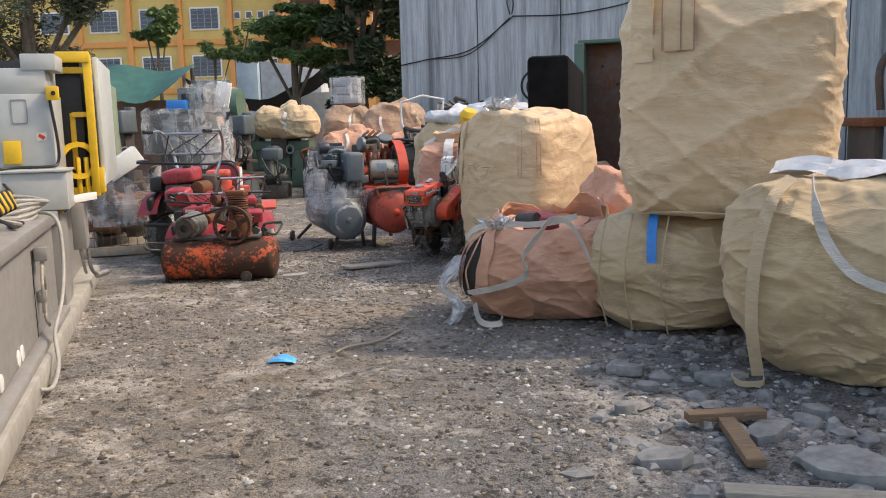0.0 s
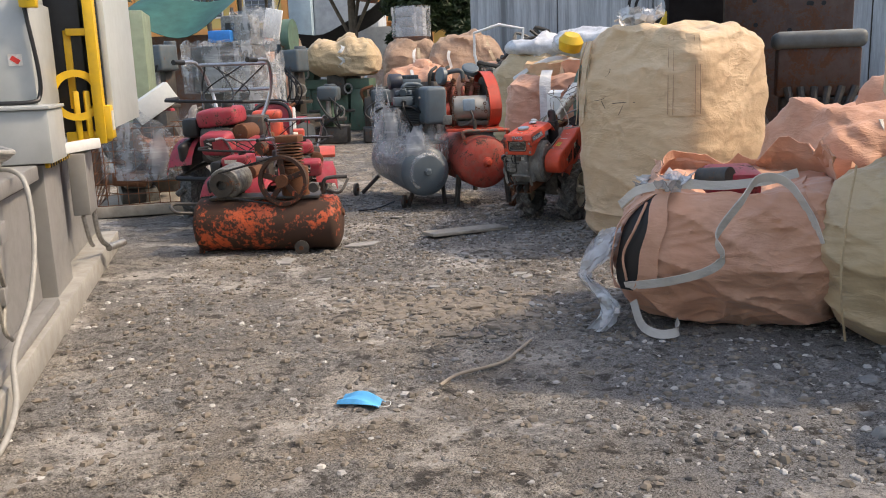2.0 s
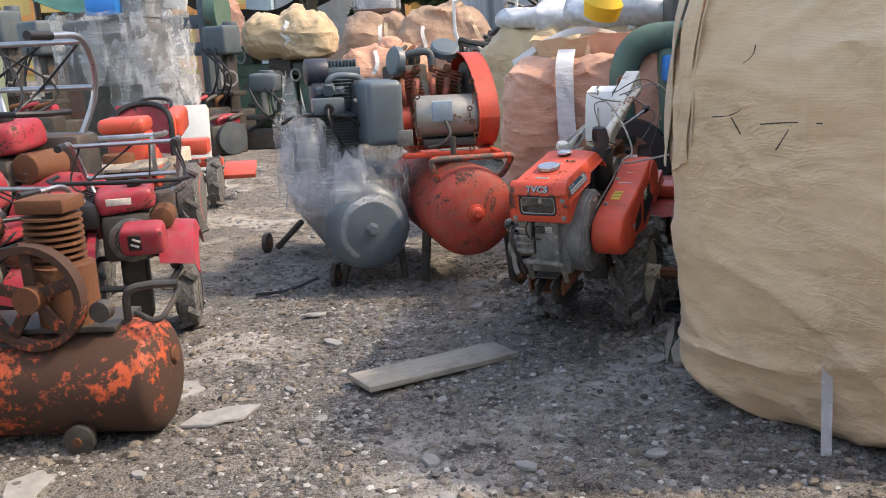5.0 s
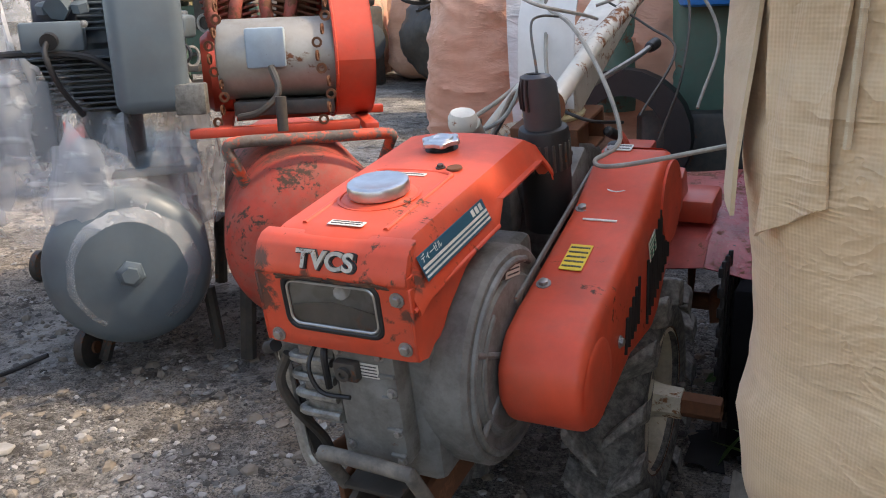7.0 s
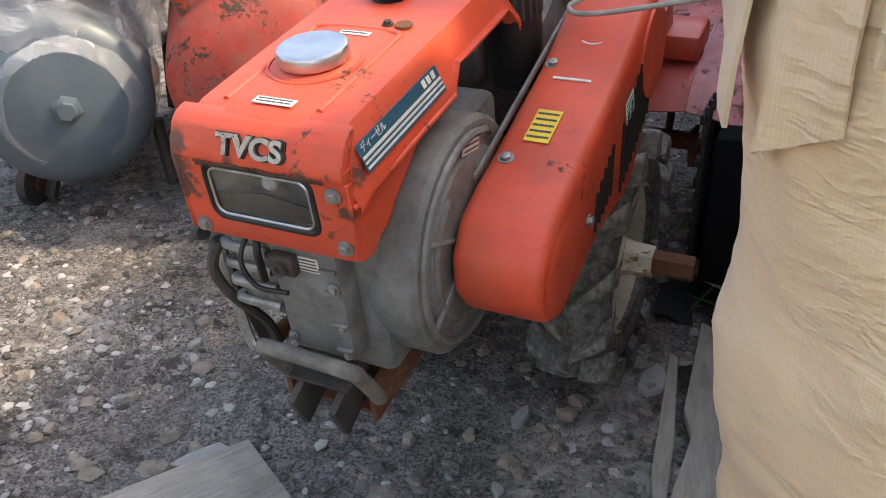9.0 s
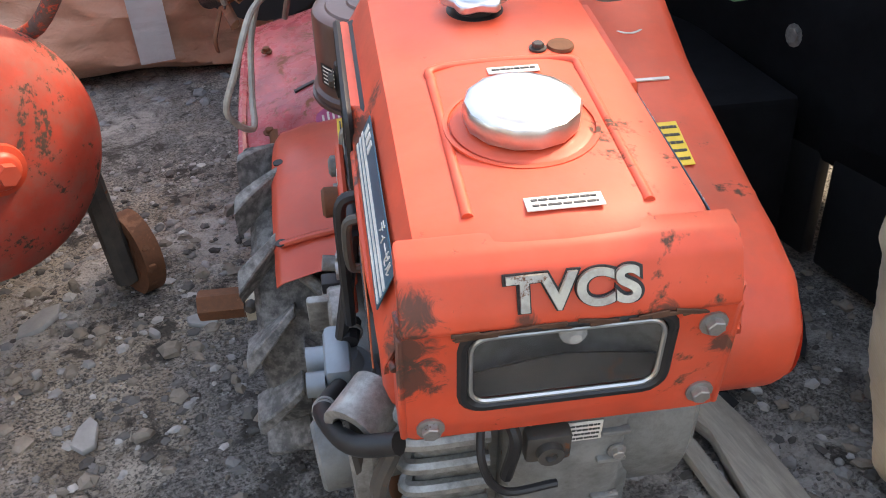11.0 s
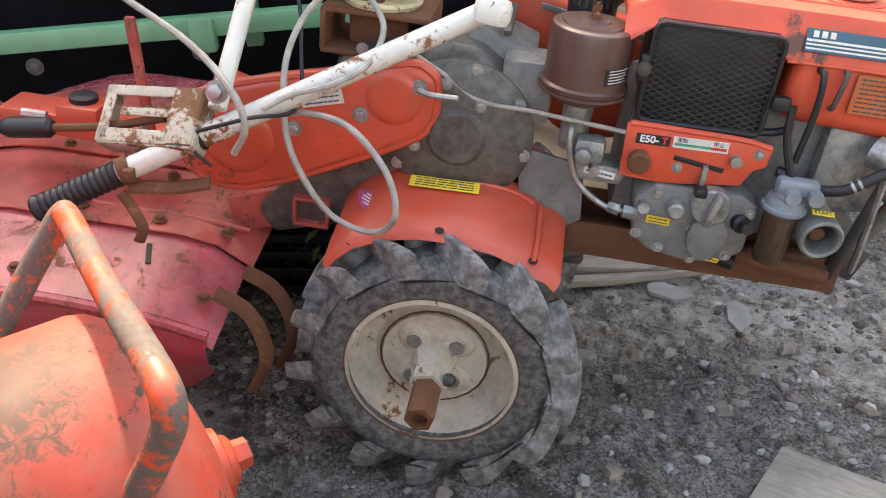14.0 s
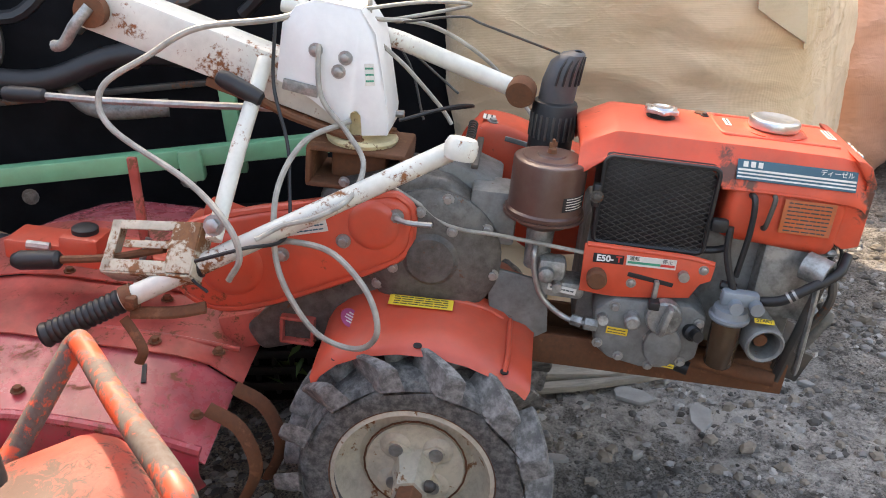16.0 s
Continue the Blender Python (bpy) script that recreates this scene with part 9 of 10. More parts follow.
    part("strap", ribbon(B(), [(-0.7, -0.2, 1.35), (-0.4, -0.25, 1.52), (-0.1, -0.2, 1.60), (0.3, -0.1, 1.50)], 0.06, 0.006, (0, 0.4, 1)), "webwhite", redbag)


M["filmwhite"] = plain("cloudy_white_plastic", (0.55, 0.57, 0.60), 0.3, 0, 0.2, 12, 0.5)
M["webwhite"] = fabric("white_webbing", (0.60, 0.60, 0.58), (0.70, 0.70, 0.68), (0.38, 0.36, 0.33), 1400)
dress_sacks()

# ---- wall, building and trees behind ----


def wall_behind():
    a, b = Vector((-2.05, 24.6)), Vector((14.0, 19.5))
    d = (b - a).normalized()
    w = thing("wall_east", Matrix.Translation((a.x, a.y, 0)) @ Matrix.Rotation(math.atan2(d.y, d.x), 4, "Z"), "tall grey sheet wall with dark rain streaks", "wall", kind="structure")
    n, pw = 7, (b - a).length / 7
    for i in range(n):
        part("wall_panel", box(B(), (pw * (i + 0.5), 0.12, 3.9), (pw - 0.03, 0.16, 7.8), 0.008), "wall", w)
        part("panel_joint", box(B(), (pw * (i + 1), 0.16, 3.9), (0.05, 0.12, 7.8)), "dark_iron", w)
    bm = B()
    tube(bm, [(0.0, 0.0, 3.42), (0.9, -0.02, 3.55), (2.2, -0.02, 3.75), (3.35, -0.03, 4.5), (3.5, -0.03, 4.62)], 0.018, 6)
    tube(bm, [(0.9, -0.03, 3.55), (2.2, -0.04, 3.65), (3.40, -0.03, 4.58)], 0.014, 6)
    tube(bm, [(3.45, -0.03, 4.6), (5.2, -0.03, 4.55), (7.0, -0.03, 4.8), (9.0, -0.03, 5.4)], 0.018, 6)
    tube(bm, [(3.40, -0.04, 4.65), (3.32, -0.05, 5.0), (3.42, -0.05, 5.2), (3.5, -0.05, 4.95), (3.45, -0.04, 4.65)], 0.02, 6)
    part("wall_cable", bm, "black", w, "black cable looped along the wall")
    part("return_wall", box(B(), ((b - a).length + 0.2, -14, 3.9), (0.25, 28, 7.8)), "wall", w)


def building():
    b = thing("school_building", pose(-21, 61, 0), "yellow rendered three-storey building with orange bands", "building")
    part("wall", box(B(), (0, 6, 7.5), (40, 10, 15)), "ochre", b)
    for z in (1.2, 4.6, 8.0, 11.6):
        part("floor_band", box(B(), (-2, 0.92, z), (24.4, 0.25, 0.42), 0.02), "orangetrim", b)
    for i in range(7):
        x = -12.2 + 3.72 * i
        part("pillar", box(B(), (x, 0.85, 7.4), (0.42, 0.32, 14.6), 0.02), "orangetrim", b)
    for lvl, z0 in ((0, 2.8), (1, 6.1), (2, 9.45), (3, 12.7)):
        for i in range(4):
            x = -10.35 + 3.72 * i
            wn_ = part("window", box(B(), (x, 0.93, z0 + 0.2), (2.2, 0.10, 1.62), 0.02), "whiteframe", b, "barred window with white frame")
            for k in range(4):
                part("pane", box(B(), (x - 0.75 + 0.5 * k, 0.865, z0 + 0.2), (0.46, 0.03, 1.40)), "glass_dark", wn_)
            for k in range(5):
                part("bar", box(B(), (x, 0.84, z0 - 0.35 + 0.28 * k), (2.0, 0.03, 0.05)), M["barblue"], wn_)
        for i in range(4):
            x = 3.2 + 0.85 * i
            sm = part("small_window", box(B(), (x, 0.95, z0 + 0.35), (0.52, 0.1, 0.55), 0.02), "whiteframe", b)
            part("pane", box(B(), (x, 0.885, z0 + 0.35), (0.36, 0.03, 0.40)), "glass_dark", sm)
    for z in (4.8, 8.3, 11.9):
        part("gallery_floor", box(B(), (11.5, -0.4, z), (9, 2.6, 0.3)), "orangetrim", b)
        part("gallery_shade", box(B(), (11.5, 0.98, z + 1.6), (9, 0.06, 2.6)), "press_brown", b)
    for x in (7.3, 10.0, 13.0):
        part("gallery_pillar", box(B(), (x, -1.3, 7.4), (0.55, 0.5, 14.6)), "orangetrim", b)
    part("roof", box(B(), (0, 5, 15.3), (41, 13, 0.5)), "orangetrim", b)


M["barblue"] = plain("blue_grey_bars", (0.13, 0.16, 0.24), 0.5)


def leaves(bm_list, centre, rad, count, size, rng):
    """Small bent leaf cards in a lumpy crown."""
    v, f = bm_list
    for _ in range(count):
        d = Vector((rng.gauss(0, 1), rng.gauss(0, 1), rng.gauss(0, 1))).normalized()
        r = rng.random() ** 0.4
        p = Vector(centre) + Vector((d.x * rad[0], d.y * rad[1], d.z * rad[2])) * r
        u = Vector((rng.gauss(0, 1), rng.gauss(0, 1), rng.gauss(0, 0.5))).normalized()
        w = u.orthogonal().normalized()
        w.rotate(Euler((rng.random() * 6, rng.random() * 6, rng.random() * 6)))
        s = size * rng.uniform(0.6, 1.4)
        k = len(v)
        v += [tuple(p - u * s), tuple(p + w * s * 0.35 + Vector((0, 0, s * 0.1))), tuple(p + u * s), tuple(p - w * s * 0.35 + Vector((0, 0, s * 0.1)))]
        f += [(k, k + 1, k + 2), (k, k + 2, k + 3)]


def tree(name, x, y, h, trunk, clumps, mat, label, seed, size, per):
    rng = random.Random(seed)
    t = thing(name, pose(x, y, terrain(x, y)), label, "tree")
    bm = B()
    tube(bm, [(0, 0, -0.2), (0.05, 0.02, h * 0.35), (rng.uniform(-0.2, 0.2), 0, h * 0.65), (rng.uniform(-0.3, 0.3), 0, h * 0.92)], [trunk * (1 - 0.03 * i) for i in range(25)], 8)
    tr = part("trunk", bm, "bark", t)
    v, f = [], []
    for cx, cy, cz, rx, ry, rz in clumps:
        limb = B()
        tube(limb, [(0, 0, h * 0.4), (cx * 0.5, cy * 0.5, (h * 0.4 + cz) / 2), (cx, cy, cz)], trunk * 0.35, 6)
        part("limb", limb, "bark", tr)
        for _ in range(7):
            c = (cx + rng.uniform(-1, 1) * rx * 0.75, cy + rng.uniform(-1, 1) * ry * 0.75, cz + rng.uniform(-1, 1) * rz * 0.75)
            leaves((v, f), c, (rx * 0.42, ry * 0.42, rz * 0.36), per, size, rng)
    me = bpy.data.meshes.new("crown")
    me.from_pydata(v, [], f)
    me.materials.append(M[mat])
    cr = new("crown", me)
    cr.parent = t
    return t


def planting():
    tree("tree", -15.5, 29, 7, 0.3, [(0, 0, 6, 3.4, 2, 1.8), (-3.2, 0, 5.2, 2.5, 2, 1.6), (2.2, 0, 5.5, 1.3, 1.5, 1.9), (-1, 0.5, 4.2, 3.0, 1.5, 1.2), (2.3, 0, 7, 1.4, 1.6, 1.6), (-3, 0, 7.3, 3, 2, 1.6)], "leafgrey", "tall grey-green tree over the yard", 31, 0.12, 420)
    tree("tree", -3.6, 26.5, 6.5, 0.28, [(0.3, 0, 5.2, 1.5, 1.4, 1.3), (0.9, 0, 3.6, 1.1, 1.2, 1.4), (1.2, 0, 6.4, 1.2, 1.2, 1.4), (-0.3, 0, 6.8, 1.4, 1.2, 1.2), (0.4, 0.2, 2.6, 1.4, 1.0, 0.9), (1.2, 0, 2.6, 0.8, 0.8, 0.9)], "leafdark", "dark dense tree beside the wall", 32, 0.15, 900)
    tree("tree", -5.9, 27.5, 5, 0.18, [(0, 0, 4.4, 1.5, 1.2, 0.55), (-0.9, 0, 3.8, 1.0, 1, 0.5), (0.9, 0, 3.8, 1.2, 1, 0.6), (0.6, 0, 4.9, 1.2, 1, 0.4)], "leaf", "spreading feathery tree by the shelter", 33, 0.10, 900)
    tree("tree", -15.3, 40, 7, 0.12, [(0, 0, 6.4, 0.95, 0.8, 0.7), (-0.5, 0, 5.9, 0.7, 0.6, 0.5), (0.5, 0, 6.0, 0.7, 0.6, 0.5), (0, 0, 5.4, 0.7, 0.6, 0.35)], "leaf", "small round-crowned tree by the building", 34, 0.11, 260)
    tree("tree", -12.6, 40, 5.4, 0.09, [(0, 0, 4.8, 0.9, 0.8, 0.5), (0.8, 0, 4.6, 0.6, 0.6, 0.5)], "leaf", "bushy young green tree by the building", 35, 0.10, 240)
    tree("tree", -10.9, 39, 6, 0.07, [(0.2, 0, 5.4, 0.5, 0.5, 0.9), (-0.5, 0, 5.2, 0.4, 0.4, 0.7), (0.7, 0, 4.8, 0.4, 0.4, 0.5)], "leaf", "thin young tree with sparse leaves", 36, 0.10, 90)
    v, f = [], []
    rng = random.Random(40)
    for _ in range(26):
        leaves((v, f), (rng.uniform(0.66, 0.9), rng.uniform(9.55, 9.9), rng.uniform(0.05, 0.22)), (0.05, 0.05, 0.05), 3, 0.05, rng)
    me = bpy.data.meshes.new("weed")
    me.from_pydata(v, [], f)
    me.materials.append(M["leaf"])
    tagged(new("weed", me), "small green weed growing in the mud", "weed", kind="stuff")


# ---- things at the back of the yard ----


def pile_bag(x, y, z, w, d, h, mat, seed, label):
    ob = sack("bulk_bag", x, y, z, seed * 37 % 60 - 30, (w, d, h), seed, mat, label, n=24, bulge=0.16, fold=0.05, sag=0.12)
    on = skin(w, d, h, 5.0, 0.16)
    for k in range(2):
        a = (seed * 53 + 70 * k) % 50 + 235 + 40 * k
        part("strap", ribbon(B(), [on(a + 4 * math.sin(q * 3 + seed), h * (0.97 - 0.18 * q), 0.015) for q in range(5)], 0.07, 0.006, (1, 0.1, 0)), "webbeige" if k else "webwhite", ob)
    part("tied_neck", sack_mesh(w * 0.34, d * 0.34, 0.22, seed + 40, n=10, fold=0.06, square=2.2), mat, ob, "", pose(0.08 * w, -0.05 * d, h - 0.08, 12, -10, 0))
    return ob


def back_yard():
    for x, y, z, w, d, h, mt, lb in (
        (-4.55, 20.6, 1.42, 1.35, 1.0, 0.78, "beige_dirty", "sagging beige bulk bag on the old lathe"),
        (-3.3, 22.6, 0.25, 1.3, 1.2, 1.95, "rustbag", "brown bulk bag in the back row"),
        (-1.95, 22.2, 0.25, 1.6, 1.3, 2.0, "rustbag", "brown and beige bulk bag in the back row"),
        (-4.3, 23.4, 0.25, 1.2, 1.2, 1.3, "rustbag", "brown bulk bag in the back row"),
        (-2.9, 20.8, 0.2, 1.4, 1.2, 1.35, "peach", "orange bulk bag in the back row"),
        (-1.2, 20.5, 0.2, 1.3, 1.2, 1.3, "peach", "orange bulk bag in the back row"),
        (-7.2, 24.5, 0.4, 1.0, 0.9, 2.3, "peach", "pink and white bulk bag behind the forklift"),
        (1.9, 10.6, 0, 0.9, 0.8, 1.1, "rustbag", "brown bulk bag of scrap beside the press"),
        (-0.1, 16.5, 0.0, 1.3, 1.1, 1.75, "beige_dirty", "dusty bulk bag half covered in plastic"),
        (1.0, 15.2, 0.0, 1.4, 1.2, 1.7, "beige_dirty", "dusty bulk bag half covered in plastic"),
        (2.25, 6.95, 0, 1.1, 1.0, 1.15, "peach", "orange bulk bag behind the stacked bags"),
        (3.9, 5.6, 0.0, 1.2, 1.1, 1.1, "peach", "orange bulk bag at the end of the row"),
    ):
        pile_bag(x, y, z + (terrain(x, y) if y > 15 else 0) * 0, w, d, h, mt, int(abs(x * 7 + y * 3)) + 1, lb)
    for x, y, z, w, h in ((0.95, 15.1, 1.6, 1.5, 0.45), (0.0, 16.4, 1.65, 1.2, 0.35)):
        o = thing("plastic_sheet", pose(x, y, z), "crumpled pale blue plastic sheet on the bags", "plastic sheet")
        part("sheet", sack_mesh(w, w * 0.7, h, int(x * 10) + 60, n=18, fold=0.06, bulge=0.1, square=2.6), "filmwhite", o)
    # dark scrap heap by the wall
    rng = random.Random(77)
    for i in range(70):
        x, y = rng.uniform(-1.2, 1.2), rng.uniform(18.6, 20.4)
        z = 1.1 + rng.uniform(0.2, 1.1) * math.exp(-((x) / 1.0) ** 2)
        o = thing("scrap_tube", pose(x, y, 0), "bent black scrap frame on the heap", "scrap metal", "scrap heap")
        bm = B()
        p0 = Vector((0, 0, z))
        pts = [p0 + Vector((rng.uniform(-0.4, 0.4), rng.uniform(-0.2, 0.2), rng.uniform(-0.15, 0.2))) for _ in range(4)]
        tube(bm, pts, rng.uniform(0.02, 0.045), 6, 4)
        part("tube", bm, rng.choice(["black", "dark_iron", "dark_iron", "grey_iron"]), o)
    hp = thing("scrap_heap", pose(0, 19.6, 0), "low heap of dark scrap frames", "scrap metal")
    part("heap_core", sack_mesh(3.2, 2.2, 1.7, 91, n=16, fold=0.1, square=2.4), "dark_iron", hp)
    # greasy scrap engines among the bags
    for x, y, z in ((-3.6, 19.6, 0.9), (-3.2, 19.2, 0.7), (-2.4, 19.8, 1.2), (-6.9, 18.2, 0.7), (-7.4, 17.0, 0.8), (-4.9, 17.6, 0.5), (-5.4, 18.4, 0.7)):
        o = thing("scrap_engine", pose(x, y, terrain(x, y), 0, 0, rng.uniform(0, 90)), "dark greasy scrap engine on the dirt", "engine", "scrap engines")
        part("block", box(B(), (0, 0, z * 0.45), (0.62, 0.5, z * 0.9), 0.05), "dark_iron", o)
        part("flywheel", lathe(B(), [(0, 0.1), (0.02, 0.24), (0.08, 0.24), (0.10, 0.1)], (0, -0.25, z * 0.5), (0, -1, 0), 24), "grey_iron_dark", o)
        for q in range(3):
            part("pipe", tube(B(), [(-0.3 + 0.2 * q, -0.1, z * 0.8), (-0.35 + 0.2 * q, -0.2, z * 1.05), (-0.1 + 0.2 * q, -0.15, z * 1.15)], 0.035, 8), rng.choice(["dark_iron", "rust", "magenta"]), o)
        part("cowl", box(B(), (0.1, 0.0, z * 0.98), (0.36, 0.3, 0.2), 0.05), rng.choice(["magenta", "dark_iron", "black"]), o)
    # pale wire frame
    o = thing("tube_rack", pose(-0.9, 19.0, 0), "bent white tubular rack on the heap", "rack")
    part("tube", tube(B(), [(-0.4, 0, 1.2), (-0.55, 0, 2.2), (0.45, 0, 2.25), (0.15, 0, 1.3), (-0.3, 0, 1.6)], 0.03, 8, 2), "white", o)
    # lathe
    x0, y0 = -4.85, 20.7
    t = thing("old_lathe", pose(x0, y0, terrain(x0, y0), 0, 0, -6) @ Matrix.Diagonal((0.85, 1, 1, 1)), "old green machine lathe on legs", "lathe")
    part("bed", box(B(), (0, 0, 1.05), (2.2, 0.5, 0.22), 0.03), "green", t)
    for x in (-0.75, 0.7):
        part("leg", prism(B(), [(x - 0.22, 0), (x + 0.22, 0), (x + 0.14, 0.95), (x - 0.14, 0.95)], -0.22, 0.22, 0.02, "Y"), "green", t)
    part("cabinet", box(B(), (-0.1, 0.02, 0.55), (1.1, 0.38, 0.80), 0.02), "green", t)
    part("chip_guard", box(B(), (0.55, -0.1, 1.25), (0.5, 0.1, 0.3), 0.02), "dark_iron", t)
    part("headstock", box(B(), (-0.7, 0, 1.32), (0.5, 0.45, 0.35), 0.04), "green", t)
    part("carriage", box(B(), (0.2, -0.15, 1.05), (0.5, 0.4, 0.5), 0.04), "dark_iron", t)
    for x, z, r in ((0.15, 0.9, 0.14), (0.55, 0.95, 0.12), (-0.65, 1.3, 0.13)):
        part("hand_wheel", ring(B(), (x, -0.38, z), (0, 1, 0), r * 0.7, r, 0.04, 24), "steel", t)
    part("motor", cyl(B(), (0.9, 0, 0.5), (1.3, 0, 0.5), 0.22, n=20), "dark_iron", t)
    part("tray", box(B(), (0, 0, 0.45), (1.3, 0.5, 0.06), 0.01), "dark_iron", t)
    # forklift-like press frame
    t = thing("mast_machine", pose(-6.15, 19.7, terrain(0, 19.7)), "dark steel mast machine with open window frame", "machine")
    for x in (-0.38, 0.38):
        part("upright", box(B(), (x, 0, 1.3), (0.13, 0.3, 2.7), 0.02), M["darkblue"], t)
    for z in (0.5, 1.5, 1.95, 2.6):
        part("cross_beam", box(B(), (0, 0, z), (0.9, 0.28, 0.22), 0.02), M["darkblue"], t)
    part("drum", cyl(B(), (0.55, -0.1, 2.1), (0.75, -0.1, 2.1), 0.4, n=24), "green", t)
    part("weight", box(B(), (0.0, -0.2, 0.3), (0.9, 0.5, 0.5), 0.03), "dark_iron", t)
    # worn-out machine tools standing in a row
    for x, y, h, sd in ((-7.5, 17.6, 2.1, 1), (-6.75, 18.6, 1.7, 2), (-5.2, 18.9, 1.9, 3), (-5.95, 17.4, 1.25, 4), (-4.35, 18.2, 1.15, 5), (-3.3, 18.3, 1.05, 6), (-8.6, 18.4, 2.3, 7)):
        q = random.Random(sd)
        t = thing("machine_tool", pose(x, y, terrain(x, y), 0, 0, q.uniform(-25, 25)), "dark oily column machine tool among the scrap", "machine tool", "old machine tools")
        part("base", box(B(), (0, 0, h * 0.14), (0.75, 0.6, h * 0.28), 0.03), "dark_iron", t)
        part("column", box(B(), (-0.05, 0.1, h * 0.55), (0.26, 0.30, h * 0.60), 0.03), q.choice(["dark_iron", "green"]), t)
        part("head", box(B(), (0.02, -0.05, h * 0.86), (0.42, 0.5, h * 0.24), 0.05, (0, q.uniform(-5, 5), 0), 3), M["darkblue"], t)
        part("work_table", box(B(), (0.05, -0.18, h * 0.42), (0.6, 0.40, 0.07), 0.01), "dark_iron", t)
        part("motor", cyl(B(), (0.0, 0.25, h * 0.82), (0.0, 0.25, h * 1.02), 0.12, n=18, bev=0.02), "grey_iron_dark", t)
        part("hand_wheel", ring(B(), (0.26, -0.3, h * 0.55), (1, -0.6, 0), 0.10, 0.13, 0.025, 22), "steel", t)
        part("spindle", cyl(B(), (0.02, -0.20, h * 0.46), (0.02, -0.20, h * 0.76), 0.05, n=14), "steel", t)
        for k in range(3):
            part("hose", tube(B(), [(q.uniform(-0.2, 0.2), -0.3, h * 0.8), (q.uniform(-0.35, 0.35), -0.4, h * 0.55), (q.uniform(-0.3, 0.3), -0.35, h * 0.25)], 0.018, 7), "black", t)
    # wrapped machine
    x0, y0 = -5.5, 15.9
    t = thing("wrapped_machine", pose(x0, y0, terrain(x0, y0)), "grey machine head under torn clear plastic", "machine")
    part("stand", box(B(), (0.1, 0, 0.6), (1.0, 0.7, 1.2), 0.03), "dark_iron", t)
    part("body", box(B(), (0, 0, 1.6), (1.15, 0.7, 0.8), 0.06), "dark_iron", t)
    part("head", box(B(), (0.25, 0, 2.25), (0.55, 0.5, 0.5), 0.05), "grey_iron", t)
    for x in (0.16, 0.44):
        part("window", box(B(), (x, -0.26, 2.3), (0.16, 0.04, 0.14)), "black", t)
    part("panel", box(B(), (0.8, 0.1, 2.35), (0.3, 0.06, 0.5), 0.01, (0, 12, 0)), "white", t)
    part("blue_box", box(B(), (0.0, -0.3, 2.15), (0.4, 0.2, 0.2), 0.02), "bluetape", t)
    film_wrap(t, (0, 0), 0.85, 0.58, 1.2, 2.10, 21, rag=0.15, jitter=0.06)
    film_wrap(t, (0.45, -0.1), 0.55, 0.5, 0.9, 1.75, 22, rag=0.2, jitter=0.07)
    film_wrap(t, (0.5, 0), 0.42, 0.42, 2.0, 2.6, 23, rag=0.2, jitter=0.07)
    # green tarpaulin over a shed
    t = thing("tarpaulin", pose(-8.2, 20.5, -0.2), "faded green tarpaulin sagging over a shelter", "tarpaulin")
    rows = [[(-1.5 + 2.6 * a, -0.5 + 1.4 * b, 3.55 - 0.5 * (b < 0.01) * 0 - 0.9 * (1 - b) * (0.55 + 0.45 * math.sin(3.14 * a)) + 0.1 * math.sin(7 * a)) for a in [i / 12 for i in range(13)]] for b in [j / 6 for j in range(7)]]
    part("sheet", sheet(rows, 0.01), "tarp", t)
    for x in (-1.45, 1.05):
        part("post", cyl(B(), (x, 0.8, 0), (x, 0.8, 3.5), 0.06, n=8), "dark_iron", t)
    part("back_sheet", box(B(), (-0.2, 0.9, 1.4), (2.5, 0.05, 2.6)), "press_brown", t)
    # green-painted cabinet behind the moulding machine
    t = thing("green_cabinet", pose(-6.7, 13.6, 0, 0, 0, 20), "pale olive steel cabinet with a dark grille", "cabinet")
    part("body", box(B(), (0, 0, 1.25), (1.5, 1.2, 2.5), 0.02), M["olive"], t)
    part("grille", box(B(), (0.2, -0.61, 2.1), (0.22, 0.02, 0.22)), "black", t)
    part("base_frame", box(B(), (0.3, -0.7, 0.4), (1.2, 0.4, 0.8), 0.03), "dark_iron", t)
    for i in range(5):
        part("fitting", cyl(B(), (-0.3 + 0.22 * i, -0.7, 0.8), (-0.3 + 0.22 * i, -0.7, 1.1 + 0.1 * (i % 3)), 0.06, n=12), "dark_iron", t)
    # shed and shade net
    t = thing("sheet_shed", pose(-9.3, 38, 0.5), "pale blue sheet-metal shed", "shed")
    part("wall", box(B(), (-0.9, 0, 2.2), (0.95, 2, 4.5), 0.02), "shed", t)
    part("side_roof", prism(B(), [(-0.4, 0), (2.3, 0), (2.3, 3.7), (-0.4, 4.2)], -0.6, 1.2, 0.02, "Y"), M["greysheet"], t)
    part("roof_edge", box(B(), (-0.9, 0, 4.5), (1.1, 2.2, 0.1)), "dark_iron", t)
    t = thing("shade_net", pose(-7.4, 28, 0), "black shade net slung across the yard", "net")
    rows = [[(-2.4 + 5.2 * a, 0.6 * b, 3.5 - 0.95 * math.sin(3.14 * min(1, a * 1.02)) ** 0.8 + 0.55 * a * a - 0.40 * b + 0.05 * math.sin(20 * a)) for a in [i / 20 for i in range(21)]] for b in (0, 0.35, 0.7, 1.0)]
    part("net", sheet(rows, 0.01), "net", t)
    for x, h in ((-2.4, 3.6), (2.8, 4.1)):
        part("post", cyl(B(), (x, 0, 0), (x, 0, h), 0.06, n=8), "dark_iron", t)
    part("grey_lean_to", box(B(), (1.6, 1.2, 1.6), (2.4, 0.1, 2.6), 0.01), M["greysheet"], t)
